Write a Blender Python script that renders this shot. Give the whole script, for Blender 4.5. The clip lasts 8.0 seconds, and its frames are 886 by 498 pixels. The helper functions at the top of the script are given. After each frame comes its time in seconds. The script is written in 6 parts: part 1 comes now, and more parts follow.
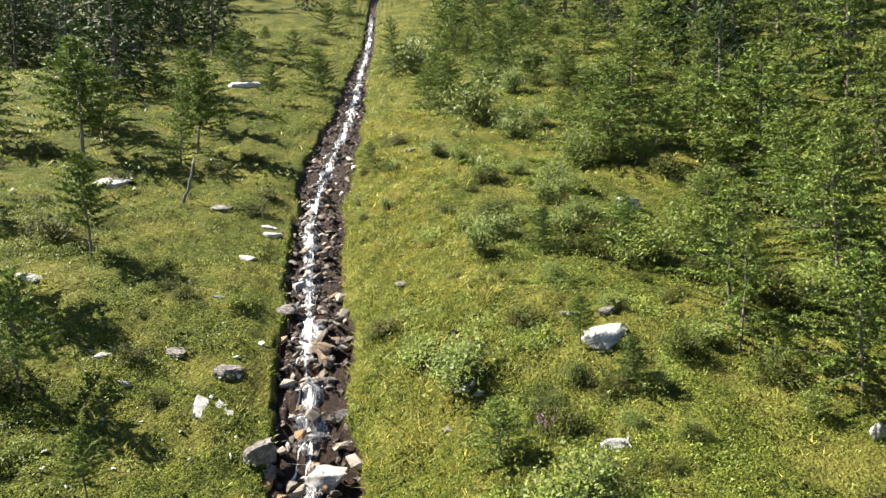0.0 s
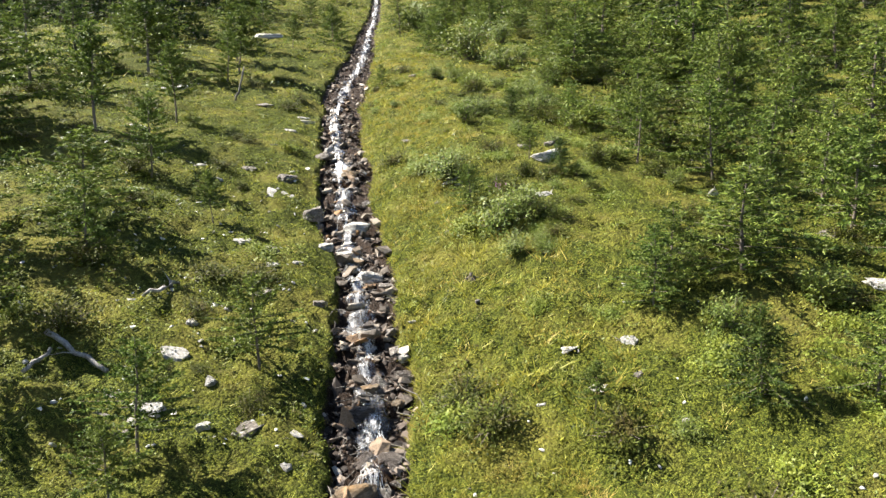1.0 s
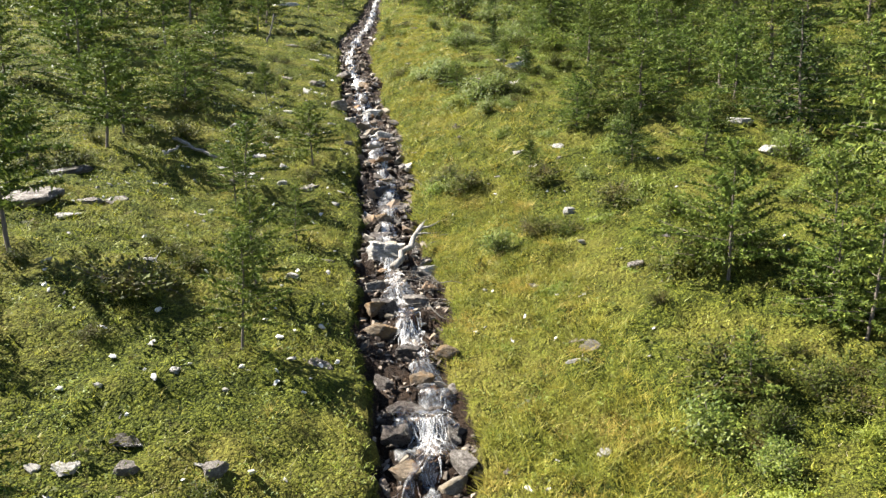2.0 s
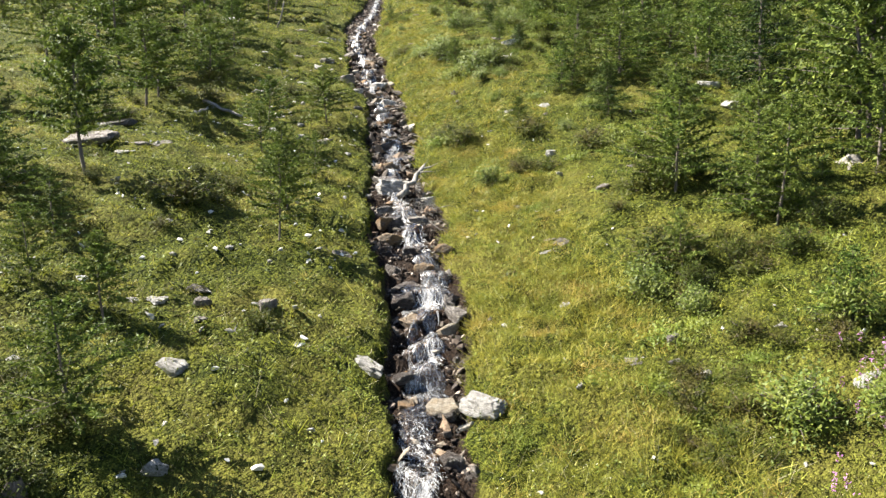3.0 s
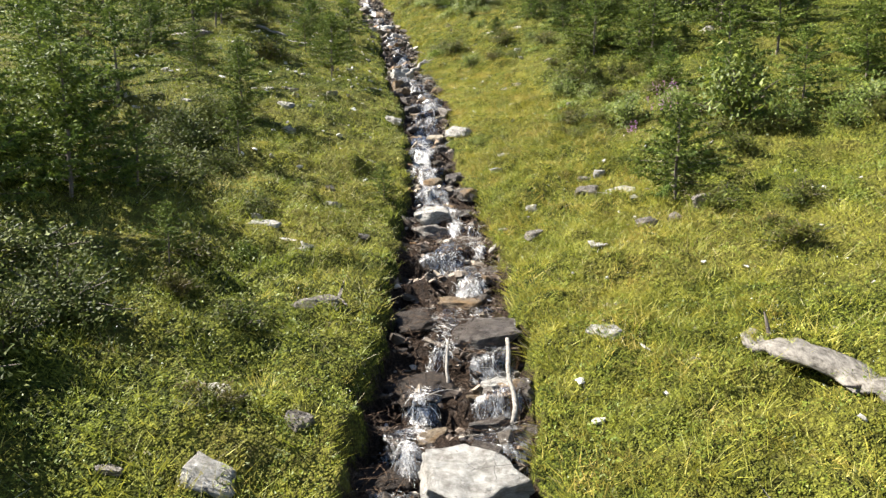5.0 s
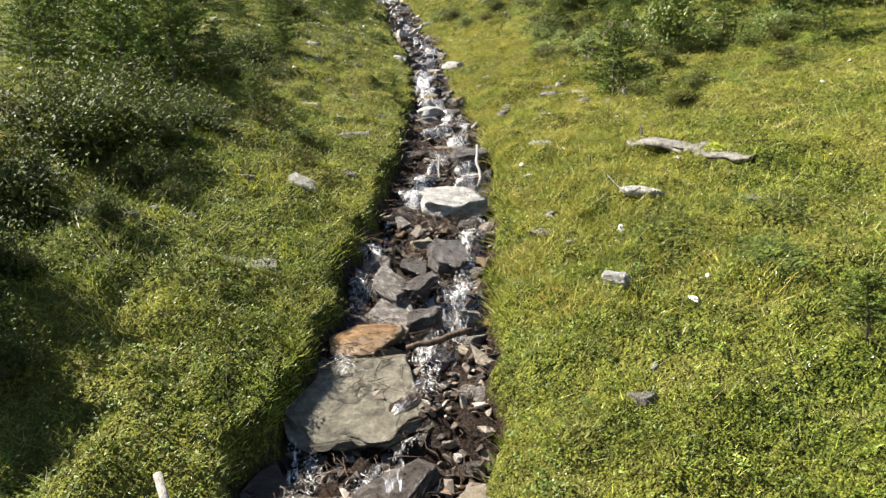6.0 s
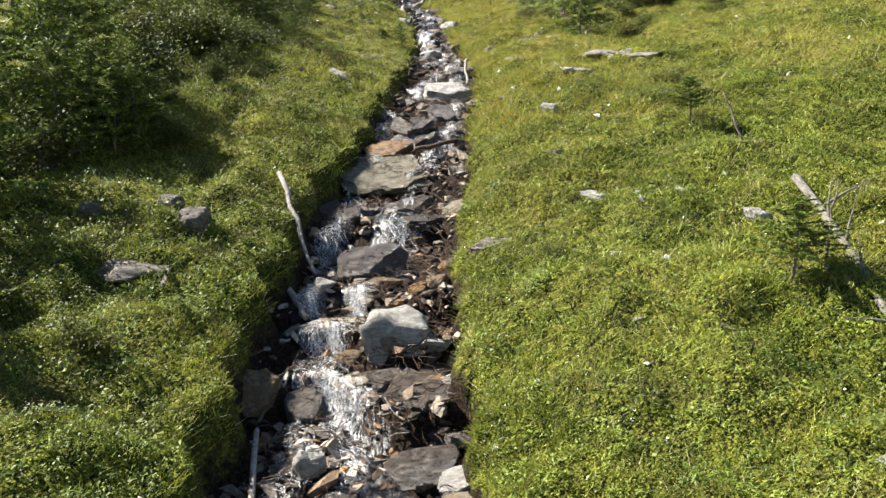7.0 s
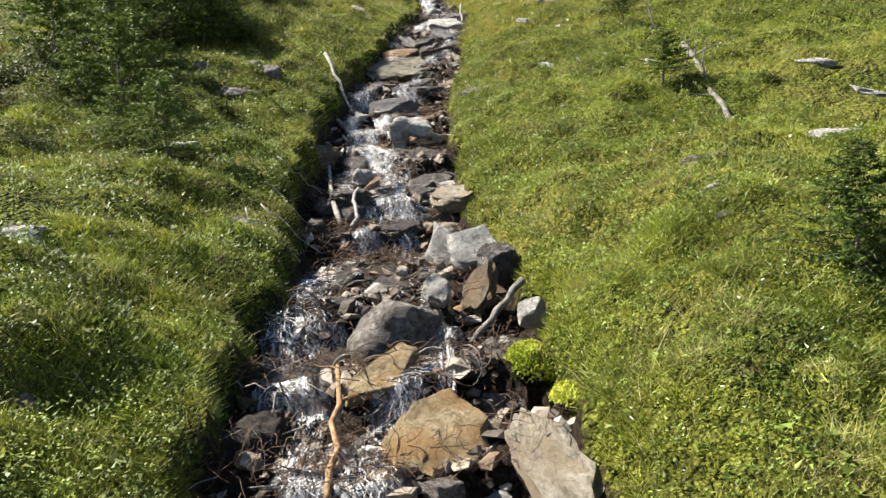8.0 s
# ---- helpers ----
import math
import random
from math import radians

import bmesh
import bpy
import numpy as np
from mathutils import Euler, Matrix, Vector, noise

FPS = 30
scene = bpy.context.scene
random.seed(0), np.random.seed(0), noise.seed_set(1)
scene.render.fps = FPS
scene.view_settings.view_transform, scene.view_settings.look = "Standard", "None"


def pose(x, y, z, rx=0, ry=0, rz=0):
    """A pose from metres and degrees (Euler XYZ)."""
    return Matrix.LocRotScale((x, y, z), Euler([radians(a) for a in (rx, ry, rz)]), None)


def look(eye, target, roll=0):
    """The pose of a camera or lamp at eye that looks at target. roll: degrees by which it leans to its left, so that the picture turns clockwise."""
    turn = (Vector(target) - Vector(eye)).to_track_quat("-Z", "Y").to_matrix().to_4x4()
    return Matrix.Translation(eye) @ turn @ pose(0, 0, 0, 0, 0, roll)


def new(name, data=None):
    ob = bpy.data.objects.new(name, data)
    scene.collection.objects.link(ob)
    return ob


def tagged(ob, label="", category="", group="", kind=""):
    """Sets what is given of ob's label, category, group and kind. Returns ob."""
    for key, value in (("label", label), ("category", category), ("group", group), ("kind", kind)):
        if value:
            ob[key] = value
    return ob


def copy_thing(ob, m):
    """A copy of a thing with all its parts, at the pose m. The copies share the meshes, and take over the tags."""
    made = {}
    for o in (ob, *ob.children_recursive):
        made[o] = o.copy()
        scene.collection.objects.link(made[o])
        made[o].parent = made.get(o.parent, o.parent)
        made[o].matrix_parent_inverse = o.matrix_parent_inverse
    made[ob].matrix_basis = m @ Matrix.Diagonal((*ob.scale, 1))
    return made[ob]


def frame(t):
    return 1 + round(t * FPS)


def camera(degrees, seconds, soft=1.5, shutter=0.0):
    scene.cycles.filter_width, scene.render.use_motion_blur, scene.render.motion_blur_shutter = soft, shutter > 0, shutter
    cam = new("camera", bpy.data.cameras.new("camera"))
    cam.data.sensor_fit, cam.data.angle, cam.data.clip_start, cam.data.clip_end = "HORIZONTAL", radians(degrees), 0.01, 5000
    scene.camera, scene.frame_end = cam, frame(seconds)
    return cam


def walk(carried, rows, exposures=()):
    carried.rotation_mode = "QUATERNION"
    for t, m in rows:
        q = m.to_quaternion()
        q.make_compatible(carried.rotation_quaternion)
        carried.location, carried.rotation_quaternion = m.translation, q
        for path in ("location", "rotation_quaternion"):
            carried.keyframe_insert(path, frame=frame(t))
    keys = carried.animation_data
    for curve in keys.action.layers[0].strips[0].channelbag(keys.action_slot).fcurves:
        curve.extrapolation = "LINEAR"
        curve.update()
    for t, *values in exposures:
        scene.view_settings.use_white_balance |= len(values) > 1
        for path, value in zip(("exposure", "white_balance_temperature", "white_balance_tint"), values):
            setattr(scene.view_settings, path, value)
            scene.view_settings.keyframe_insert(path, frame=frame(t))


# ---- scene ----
cam = camera(62.0, 8.0, soft=1.45)
PATH = [
    (0, (0.47, -0.727, 11.344), (0.477, 1.253, 11.063), -1.7),
    (0.5, (0.514, -4.553, 9.52), (0.52, -2.574, 9.232), -1.2),
    (1, (0.531, -8.386, 7.833), (0.541, -6.408, 7.537), -0.9),
    (1.5, (0.627, -12.078, 6.211), (0.634, -10.101, 5.908), -1.0),
    (2, (0.699, -15.602, 4.577), (0.704, -13.625, 4.273), -1.0),
    (2.2, (0.73, -16.827, 4.116), (0.732, -14.851, 3.807), -1.0),
    (3.3, (0.773, -18.506, 3.371), (0.768, -16.529, 3.063), -1.5),
    (3.5, (0.759, -18.922, 3.207), (0.755, -16.946, 2.9), -1.5),
    (4, (0.775, -21.149, 2.292), (0.77, -19.173, 1.981), -1.5),
    (4.2, (0.785, -22.03, 1.877), (0.781, -20.054, 1.565), -1.4),
    (5.3, (0.904, -26.837, -0.151), (0.891, -24.862, -0.468), -2.0),
    (5.5, (0.912, -27.616, -0.436), (0.9, -25.643, -0.758), -2.1),
    (6, (0.987, -29.532, -1.191), (0.962, -27.56, -1.522), -2.3),
    (6.5, (1.018, -31.36, -1.947), (0.988, -29.387, -2.277), -2.6),
    (7, (1.041, -33.11, -2.616), (1.008, -31.138, -2.95), -2.7),
    (7.5, (1.028, -34.778, -3.358), (0.993, -32.806, -3.691), -2.8),
    (8, (1.026, -36.371, -4.068), (0.989, -34.4, -4.403), -3.0),
]
walk(cam, [(t, look(eye, target, roll)) for t, eye, target, roll in PATH], exposures=[(0.0, 2.37), (2.0, 2.34), (3.5, 2.31), (5.5, 2.25), (7.0, 2.16), (8.0, 2.08)])


# ---- world and sun ----
SUN_AZ, SUN_EL = 288.0, 47.0   # degrees: clockwise from +y, and above the horizon
world = bpy.data.worlds.new("sky")
scene.world = world
world.use_nodes = True
wn = world.node_tree.nodes
sky = wn.new("ShaderNodeTexSky")
sky.sky_type = "NISHITA"
sky.sun_disc = False
sky.sun_elevation = radians(SUN_EL)
sky.sun_rotation = radians(SUN_AZ)
sky.altitude = 1800
sky.air_density = 1.0
world.node_tree.links.new(sky.outputs["Color"], wn["Background"].inputs["Color"])
wn["Background"].inputs["Strength"].default_value = 0.05
sun = new("sun", bpy.data.lights.new("sun", "SUN"))
sun.data.energy = 5.0
sun.data.angle = radians(0.5)
sun.data.color = (1.0, 0.95, 0.86)
sun_dir = Vector((math.sin(radians(SUN_AZ)) * math.cos(radians(SUN_EL)), math.cos(radians(SUN_AZ)) * math.cos(radians(SUN_EL)),
                  math.sin(radians(SUN_EL))))
sun.matrix_world = look(sun_dir * 60, (0, 0, 0))


# ---- materials ----
class Nodes:
    """A small helper for node materials."""

    def __init__(self, name):
        self.m = bpy.data.materials.new(name)
        self.m.use_nodes = True
        self.t = self.m.node_tree
        self.b = self.t.nodes["Principled BSDF"]
        self.out = self.t.nodes["Material Output"]
        self.co = self.t.nodes.new("ShaderNodeTexCoord").outputs["Object"]

    def add(self, kind, **inputs):
        n = self.t.nodes.new(kind)
        for k, v in inputs.items():
            self.put(n.inputs[k.replace("_", " ")], v)
        return n

    def put(self, socket, v):
        if isinstance(v, bpy.types.NodeSocket):
            self.t.links.new(v, socket)
        else:
            socket.default_value = v

    def noise(self, scale, detail=4.0, rough=0.6, co=None, stretch=None, dist=0.0):
        co = co or self.co
        if stretch:
            mp = self.add("ShaderNodeMapping", Vector=co)
            mp.inputs["Scale"].default_value = stretch
            co = mp.outputs[0]
        return self.add("ShaderNodeTexNoise", Vector=co, Scale=scale, Detail=detail, Roughness=rough, Distortion=dist).outputs["Fac"]

    def ramp(self, fac, *stops):
        n = self.add("ShaderNodeValToRGB", Fac=fac)
        els = n.color_ramp.elements
        while len(els) < len(stops):
            els.new(0.5)
        for el, (p, c) in zip(els, stops):
            el.position = p
            el.color = (*c, 1) if len(c) == 3 else c
        return n.outputs["Color"]

    def mix(self, fac, a, b, mode="MIX"):
        n = self.t.nodes.new("ShaderNodeMix")
        n.data_type, n.blend_type = "RGBA", mode
        self.put(n.inputs[0], fac)
        for k, v in ((6, a), (7, b)):
            self.put(n.inputs[k], (*v, 1) if isinstance(v, tuple) and len(v) == 3 else v)
        return n.outputs[2]

    def math(self, op, a, b=0.0, clamp=False):
        n = self.t.nodes.new("ShaderNodeMath")
        n.operation, n.use_clamp = op, clamp
        self.put(n.inputs[0], a)
        self.put(n.inputs[1], b)
        return n.outputs[0]

    def bump(self, fac, strength=0.5, distance=0.02):
        n = self.add("ShaderNodeBump", Height=fac, Strength=strength, Distance=distance)
        self.put(self.b.inputs["Normal"], n.outputs[0])
        return n.outputs[0]

    def finish(self, colour, rough=0.85, spec=0.3):
        self.put(self.b.inputs["Base Color"], colour if isinstance(colour, bpy.types.NodeSocket) else (*colour, 1))
        self.put(self.b.inputs["Roughness"], rough)
        self.b.inputs["Specular IOR Level"].default_value = spec
        return self.m


def leaf_material(name, dark, mid, light, patch=0.7, through_light=0.45, gloss=0.25, dry=None, clumps=False, pale=0.5):
    """Foliage: a colour of its own for each leaf, patches over the ground, and light that comes through."""
    n = Nodes(name)
    isl = n.add("ShaderNodeNewGeometry").outputs["Random Per Island"]
    if clumps:   # each clump of plants has a tone of its own
        tone = n.add("ShaderNodeAttribute")
        tone.attribute_name = "tone"
        isl = n.math("ADD", n.math("MULTIPLY", isl, 0.36), n.math("MULTIPLY", tone.outputs["Fac"], 0.6))
    c = n.ramp(isl, (0.0, dark), (0.5, mid), (1.0, light))
    world_co = n.add("ShaderNodeNewGeometry").outputs["Position"]
    big = n.noise(patch, 3, 0.6, co=world_co)
    c = n.mix(n.math("MULTIPLY", n.math("SUBTRACT", big, 0.35, True), 1.3, True), c, n.mix(pale, c, light), "MIX")
    small = n.noise(patch * 9, 4, 0.65, co=world_co)
    c = n.mix(1.0, c, n.ramp(small, (0.32, (0.68, 0.68, 0.68)), (0.5, (1, 1, 1)), (0.68, (1.25, 1.25, 1.22))), "MULTIPLY")
    cool = n.noise(patch * 1.4, 4, 0.65, co=world_co, stretch=(1.0, 1.3, 0.7))
    c = n.mix(n.ramp(cool, (0.46, (0, 0, 0)), (0.62, (0.75, 0.75, 0.75))), c, n.mix(1.0, c, (0.8, 0.97, 1.0), "MULTIPLY"))
    if dry:
        spot = n.noise(patch * 2.3, 4, 0.6, co=world_co)
        c = n.mix(n.ramp(spot, (0.5, (0, 0, 0)), (0.68, (0.7, 0.7, 0.7))), c, dry)
    n.put(n.b.inputs["Base Color"], c)
    n.b.inputs["Roughness"].default_value = 0.55
    n.b.inputs["Specular IOR Level"].default_value = gloss
    tr = n.add("ShaderNodeBsdfTranslucent", Color=c)
    ms = n.add("ShaderNodeMixShader", Fac=through_light)
    n.t.links.new(n.b.outputs[0], ms.inputs[1])
    n.t.links.new(tr.outputs[0], ms.inputs[2])
    n.t.links.new(ms.outputs[0], n.out.inputs[0])
    return n.m


def turf_colour(n, co):
    """Close-grown turf: tiny leaves of many greens, with shade and soil painted dark in the gaps between, in larger
    patches.
    """
    def cells(scale):
        v = n.add("ShaderNodeTexVoronoi", Vector=co, Scale=scale, Randomness=1.0)
        return v.outputs["Distance"], n.add("ShaderNodeSeparateColor", Color=v.outputs["Color"]).outputs[0]
    d1, r1 = cells(52.0)
    d2, r2 = cells(17.0)
    mid = n.noise(5.0, 5, 0.65, co)
    big = n.noise(0.5, 4, 0.6, co)
    tone = n.math("ADD", n.math("MULTIPLY", r1, 0.5), n.math("ADD", n.math("MULTIPLY", r2, 0.3), n.math("MULTIPLY", n.math("SUBTRACT", mid, 0.4), 0.9)))
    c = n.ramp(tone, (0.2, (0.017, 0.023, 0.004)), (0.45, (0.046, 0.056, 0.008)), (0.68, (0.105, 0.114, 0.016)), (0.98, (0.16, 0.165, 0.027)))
    # the shade between leaves is put into the colour: darker towards cell edges
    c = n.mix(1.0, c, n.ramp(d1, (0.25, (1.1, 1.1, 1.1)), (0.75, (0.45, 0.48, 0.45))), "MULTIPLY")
    c = n.mix(n.ramp(big, (0.45, (0, 0, 0)), (0.65, (0.55, 0.55, 0.55))), c, n.mix(0.6, c, (0.2, 0.165, 0.04)))
    c = n.mix(n.ramp(n.noise(2.6, 5, 0.7, co), (0.63, (0, 0, 0)), (0.74, (0.7, 0.7, 0.7))), c, (0.06, 0.045, 0.022))
    relief = n.math("ADD", n.math("MULTIPLY", n.math("SUBTRACT", 1.0, d1), 0.5), n.math("ADD", n.math("MULTIPLY", mid, 2.6), n.math("SUBTRACT", 0.6, d2)))
    return c, relief


def ground_material():
    """Turf on the slope and dark wet soil in the bed, which meet along the banks."""
    n = Nodes("meadow_and_stream_bed")
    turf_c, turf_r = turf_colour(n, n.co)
    a = n.noise(7, 6, 0.7)
    b = n.noise(38, 6, 0.8)
    mud = n.ramp(b, (0.36, (0.006, 0.004, 0.003)), (0.5, (0.03, 0.02, 0.014)), (0.64, (0.085, 0.058, 0.04)), (0.78, (0.2, 0.155, 0.12)))
    mud = n.mix(n.ramp(a, (0.56, (0, 0, 0)), (0.72, (0.4, 0.4, 0.4))), mud, (0.07, 0.038, 0.018))
    att = n.add("ShaderNodeAttribute")
    att.attribute_name = "bed"
    edge = n.math("ADD", att.outputs["Fac"], n.math("MULTIPLY", n.math("SUBTRACT", n.noise(16, 5, 0.7), 0.5), 0.9))
    m = n.math("MULTIPLY", n.math("SUBTRACT", edge, 0.42), 6.0, True)
    n.bump(n.mix(m, turf_r, n.math("ADD", n.math("MULTIPLY", a, 2.0), n.math("MULTIPLY", b, 1.6))), 1.0, 0.05)
    rough_mud = n.ramp(a, (0.4, (0.35, 0.35, 0.35)), (0.6, (0.9, 0.9, 0.9)))
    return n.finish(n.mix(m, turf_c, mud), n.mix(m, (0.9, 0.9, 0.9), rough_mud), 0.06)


def peat_material():
    n = Nodes("dark_peat")
    b = n.noise(24, 6, 0.8)
    n.bump(b, 1.0, 0.06)
    return n.finish(n.ramp(b, (0.36, (0.008, 0.006, 0.004)), (0.52, (0.03, 0.02, 0.013)), (0.72, (0.09, 0.06, 0.04))), 0.8, 0.25)


def rock_material(name, dark, mid, light, wet=False, lichen=None, stain=None, bands=6.0):
    """Schist: layered tone, speckle, lichen or rust stains; a wet one is darker and glossy."""
    n = Nodes(name)
    rnd = n.add("ShaderNodeObjectInfo").outputs["Random"]
    sh = n.t.nodes.new("ShaderNodeVectorMath")
    sh.operation = "ADD"
    n.put(sh.inputs[0], n.co)
    cm = n.add("ShaderNodeCombineXYZ", X=n.math("MULTIPLY", rnd, 37.0), Y=n.math("MULTIPLY", rnd, 91.0))
    n.put(sh.inputs[1], cm.outputs[0])
    co = sh.outputs[0]
    grain = n.noise(9, 8, 0.75, co)
    layer = n.noise(bands, 4, 0.6, co, stretch=(0.6, 0.8, 2.2), dist=1.2)
    c = n.ramp(n.mix(0.32, grain, layer), (0.36, dark), (0.5, mid), (0.62, light))
    c = n.mix(n.math("MULTIPLY", rnd, 0.35), c, n.mix(0.5, c, dark))
    dirt = n.noise(3.4, 6, 0.7, co)
    c = n.mix(n.ramp(dirt, (0.5, (0, 0, 0)), (0.66, (0.6, 0.6, 0.6))), c, n.mix(0.6, c, (0.045, 0.03, 0.018)))
    crack = n.add("ShaderNodeTexVoronoi", Vector=n.mix(0.16, co, n.add("ShaderNodeTexNoise", Vector=co, Scale=4.0).outputs["Color"]), Scale=2.6)
    crack.feature = "DISTANCE_TO_EDGE"
    line = n.ramp(crack.outputs["Distance"], (0.0, (0.3, 0.3, 0.3)), (0.014, (1, 1, 1)))
    c = n.mix(n.ramp(n.noise(1.9, 3, 0.5, co), (0.5, (0, 0, 0)), (0.6, (1, 1, 1))), c, n.mix(1.0, c, line, "MULTIPLY"))
    if stain:
        c = n.mix(n.ramp(n.noise(2.2, 5, 0.7, co), (0.45, (0, 0, 0)), (0.62, (0.9, 0.9, 0.9))), c, stain)
    if lichen:
        c = n.mix(n.ramp(n.noise(5.5, 6, 0.75, co), (0.57, (0, 0, 0)), (0.64, (0.85, 0.85, 0.85))), c, lichen)
    pits = n.noise(60, 6, 0.8, co)
    n.bump(n.math("ADD", n.math("ADD", grain, n.math("MULTIPLY", pits, 0.5)), n.math("MULTIPLY", layer, 0.45)), 0.9, 0.09)
    return n.finish(c, n.ramp(grain, (0.35, (0.22, 0.22, 0.22)), (0.65, (0.5, 0.5, 0.5))) if wet else 0.82, 0.5 if wet else 0.25)


def wood_material(name, dark, light, split=False):
    n = Nodes(name)
    g = n.noise(7, 7, 0.78, stretch=(3.5, 1.2, 3.5)) if split else n.noise(6, 6, 0.7, stretch=(6, 6, 0.8))
    c = n.ramp(g, (0.35, dark), (0.65, light))
    n.bump(g, 0.6, 0.02)
    return n.finish(c, 0.85, 0.2)


def water_material():
    """Clear shallow water over the bed, with churned white threads where it falls."""
    n = Nodes("stream_water")
    uv = n.add("ShaderNodeUVMap").outputs[0]
    att = n.add("ShaderNodeAttribute")
    att.attribute_name = "churn"
    streak = n.noise(15.0, 6, 0.7, uv, stretch=(3.2, 0.9, 1.0), dist=1.2)
    lace = n.noise(44.0, 5, 0.75, uv, stretch=(1.8, 0.9, 1.0), dist=1.5)
    gaps = n.noise(6.0, 4, 0.6, uv, stretch=(1.8, 1.0, 1.0), dist=0.8)
    s = n.math("ADD", n.math("MULTIPLY", streak, 0.4), n.math("ADD", n.math("MULTIPLY", lace, 0.3), n.math("MULTIPLY", gaps, 0.3)))
    edge = n.math("SUBTRACT", s, n.math("SUBTRACT", 0.57, n.math("MULTIPLY", att.outputs["Fac"], 0.12)))
    mask = n.math("MULTIPLY", n.math("MULTIPLY", edge, 4.5, True), 0.5)
    bump = n.add("ShaderNodeBump", Height=s, Strength=0.35, Distance=0.04).outputs[0]
    clear = n.add("ShaderNodeBsdfTransparent", Color=(0.62, 0.53, 0.44, 1))
    gloss = n.add("ShaderNodeBsdfGlossy", Color=(1, 1, 1, 1), Roughness=0.22, Normal=bump)
    fr = n.add("ShaderNodeFresnel", IOR=1.33, Normal=bump).outputs[0]
    water = n.add("ShaderNodeMixShader", Fac=n.math("MULTIPLY", fr, 0.8, True))
    n.t.links.new(clear.outputs[0], water.inputs[1])
    n.t.links.new(gloss.outputs[0], water.inputs[2])
    n.put(n.b.inputs["Base Color"], (0.66, 0.67, 0.68, 1))
    n.b.inputs["Roughness"].default_value = 0.4
    n.put(n.b.inputs["Normal"], bump)
    full = n.add("ShaderNodeMixShader", Fac=mask)
    n.t.links.new(water.outputs[0], full.inputs[1])
    n.t.links.new(n.b.outputs[0], full.inputs[2])
    n.t.links.new(full.outputs[0], n.out.inputs[0])
    return n.m


def foam_material():
    """Torn white threads of falling water, which let some light through."""
    n = Nodes("white_water")
    n.finish((0.72, 0.705, 0.68), 0.5, 0.2)
    tr = n.add("ShaderNodeBsdfTransparent", Color=(1, 1, 1, 1))
    soft = n.add("ShaderNodeMixShader", Fac=n.ramp(n.noise(60, 3, 0.6), (0.35, (0.9, 0.9, 0.9)), (0.62, (0.42, 0.42, 0.42))))
    n.t.links.new(n.b.outputs[0], soft.inputs[1])
    n.t.links.new(tr.outputs[0], soft.inputs[2])
    n.t.links.new(soft.outputs[0], n.out.inputs[0])
    return n.m


def fall_material():
    """A torn white curtain of falling water: dense streaks with clear gaps between them."""
    n = Nodes("falling_water")
    uv = n.add("ShaderNodeUVMap").outputs[0]
    n.finish((0.8, 0.785, 0.76), 0.5, 0.2)
    streak = n.noise(24.0, 5, 0.7, uv, stretch=(2.6, 0.5, 1.0), dist=0.9)
    tear = n.noise(11.0, 5, 0.7, uv, stretch=(1.6, 0.8, 1.0), dist=1.4)
    spray = n.noise(80.0, 3, 0.7, uv, stretch=(1.4, 0.8, 1.0))
    s = n.math("ADD", n.math("MULTIPLY", streak, 0.45), n.math("ADD", n.math("MULTIPLY", tear, 0.35), n.math("MULTIPLY", spray, 0.2)))
    att = n.add("ShaderNodeAttribute")
    att.attribute_name = "churn"
    thick = n.math("MULTIPLY", n.math("SUBTRACT", s, n.math("SUBTRACT", 0.66, n.math("MULTIPLY", att.outputs["Fac"], 0.19))), 6.0, True)
    tr = n.add("ShaderNodeBsdfTransparent", Color=(1, 1, 1, 1))
    torn = n.add("ShaderNodeMixShader", Fac=n.math("MULTIPLY", thick, 0.92))
    n.t.links.new(tr.outputs[0], torn.inputs[1])
    n.t.links.new(n.b.outputs[0], torn.inputs[2])
    n.t.links.new(torn.outputs[0], n.out.inputs[0])
    return n.m


M_GROUND, M_PEAT, M_WATER, M_FOAM, M_FALL = ground_material(), peat_material(), water_material(), foam_material(), fall_material()
M_GRASS = leaf_material("grass_blades", (0.058, 0.074, 0.008), (0.2, 0.207, 0.022), (0.375, 0.355, 0.05), 0.5, 0.3, dry=(0.36, 0.28, 0.07), clumps=True)
M_STRAW = leaf_material("dry_stalks", (0.16, 0.13, 0.06), (0.3, 0.25, 0.13), (0.48, 0.42, 0.25), 0.8, 0.2)
M_SEDGE = leaf_material("tall_sedge_blades", (0.07, 0.076, 0.009), (0.215, 0.205, 0.025), (0.4, 0.345, 0.06), 0.6, 0.3, dry=(0.42, 0.29, 0.075), clumps=True)
M_TURF = leaf_material("short_turf_blades", (0.032, 0.047, 0.006), (0.185, 0.198, 0.02), (0.42, 0.43, 0.072), 0.9, 0.28, dry=(0.28, 0.25, 0.09), clumps=True, pale=0.2)
M_CLOVER = leaf_material("clover_leaves", (0.014, 0.029, 0.003), (0.103, 0.134, 0.014), (0.24, 0.29, 0.045), 0.8, 0.28, clumps=True, pale=0.15)
M_HERB = leaf_material("herb_leaves", (0.04, 0.063, 0.007), (0.13, 0.158, 0.017), (0.228, 0.24, 0.03), 0.8, 0.3, clumps=True, pale=0.3)
M_LARCH = leaf_material("larch_needles", (0.014, 0.027, 0.005), (0.066, 0.096, 0.016), (0.18, 0.21, 0.038), 0.3, 0.25, 0.1)
M_SPRUCE = leaf_material("spruce_needles", (0.006, 0.014, 0.004), (0.018, 0.033, 0.008), (0.042, 0.062, 0.014), 0.3, 0.2, 0.08)
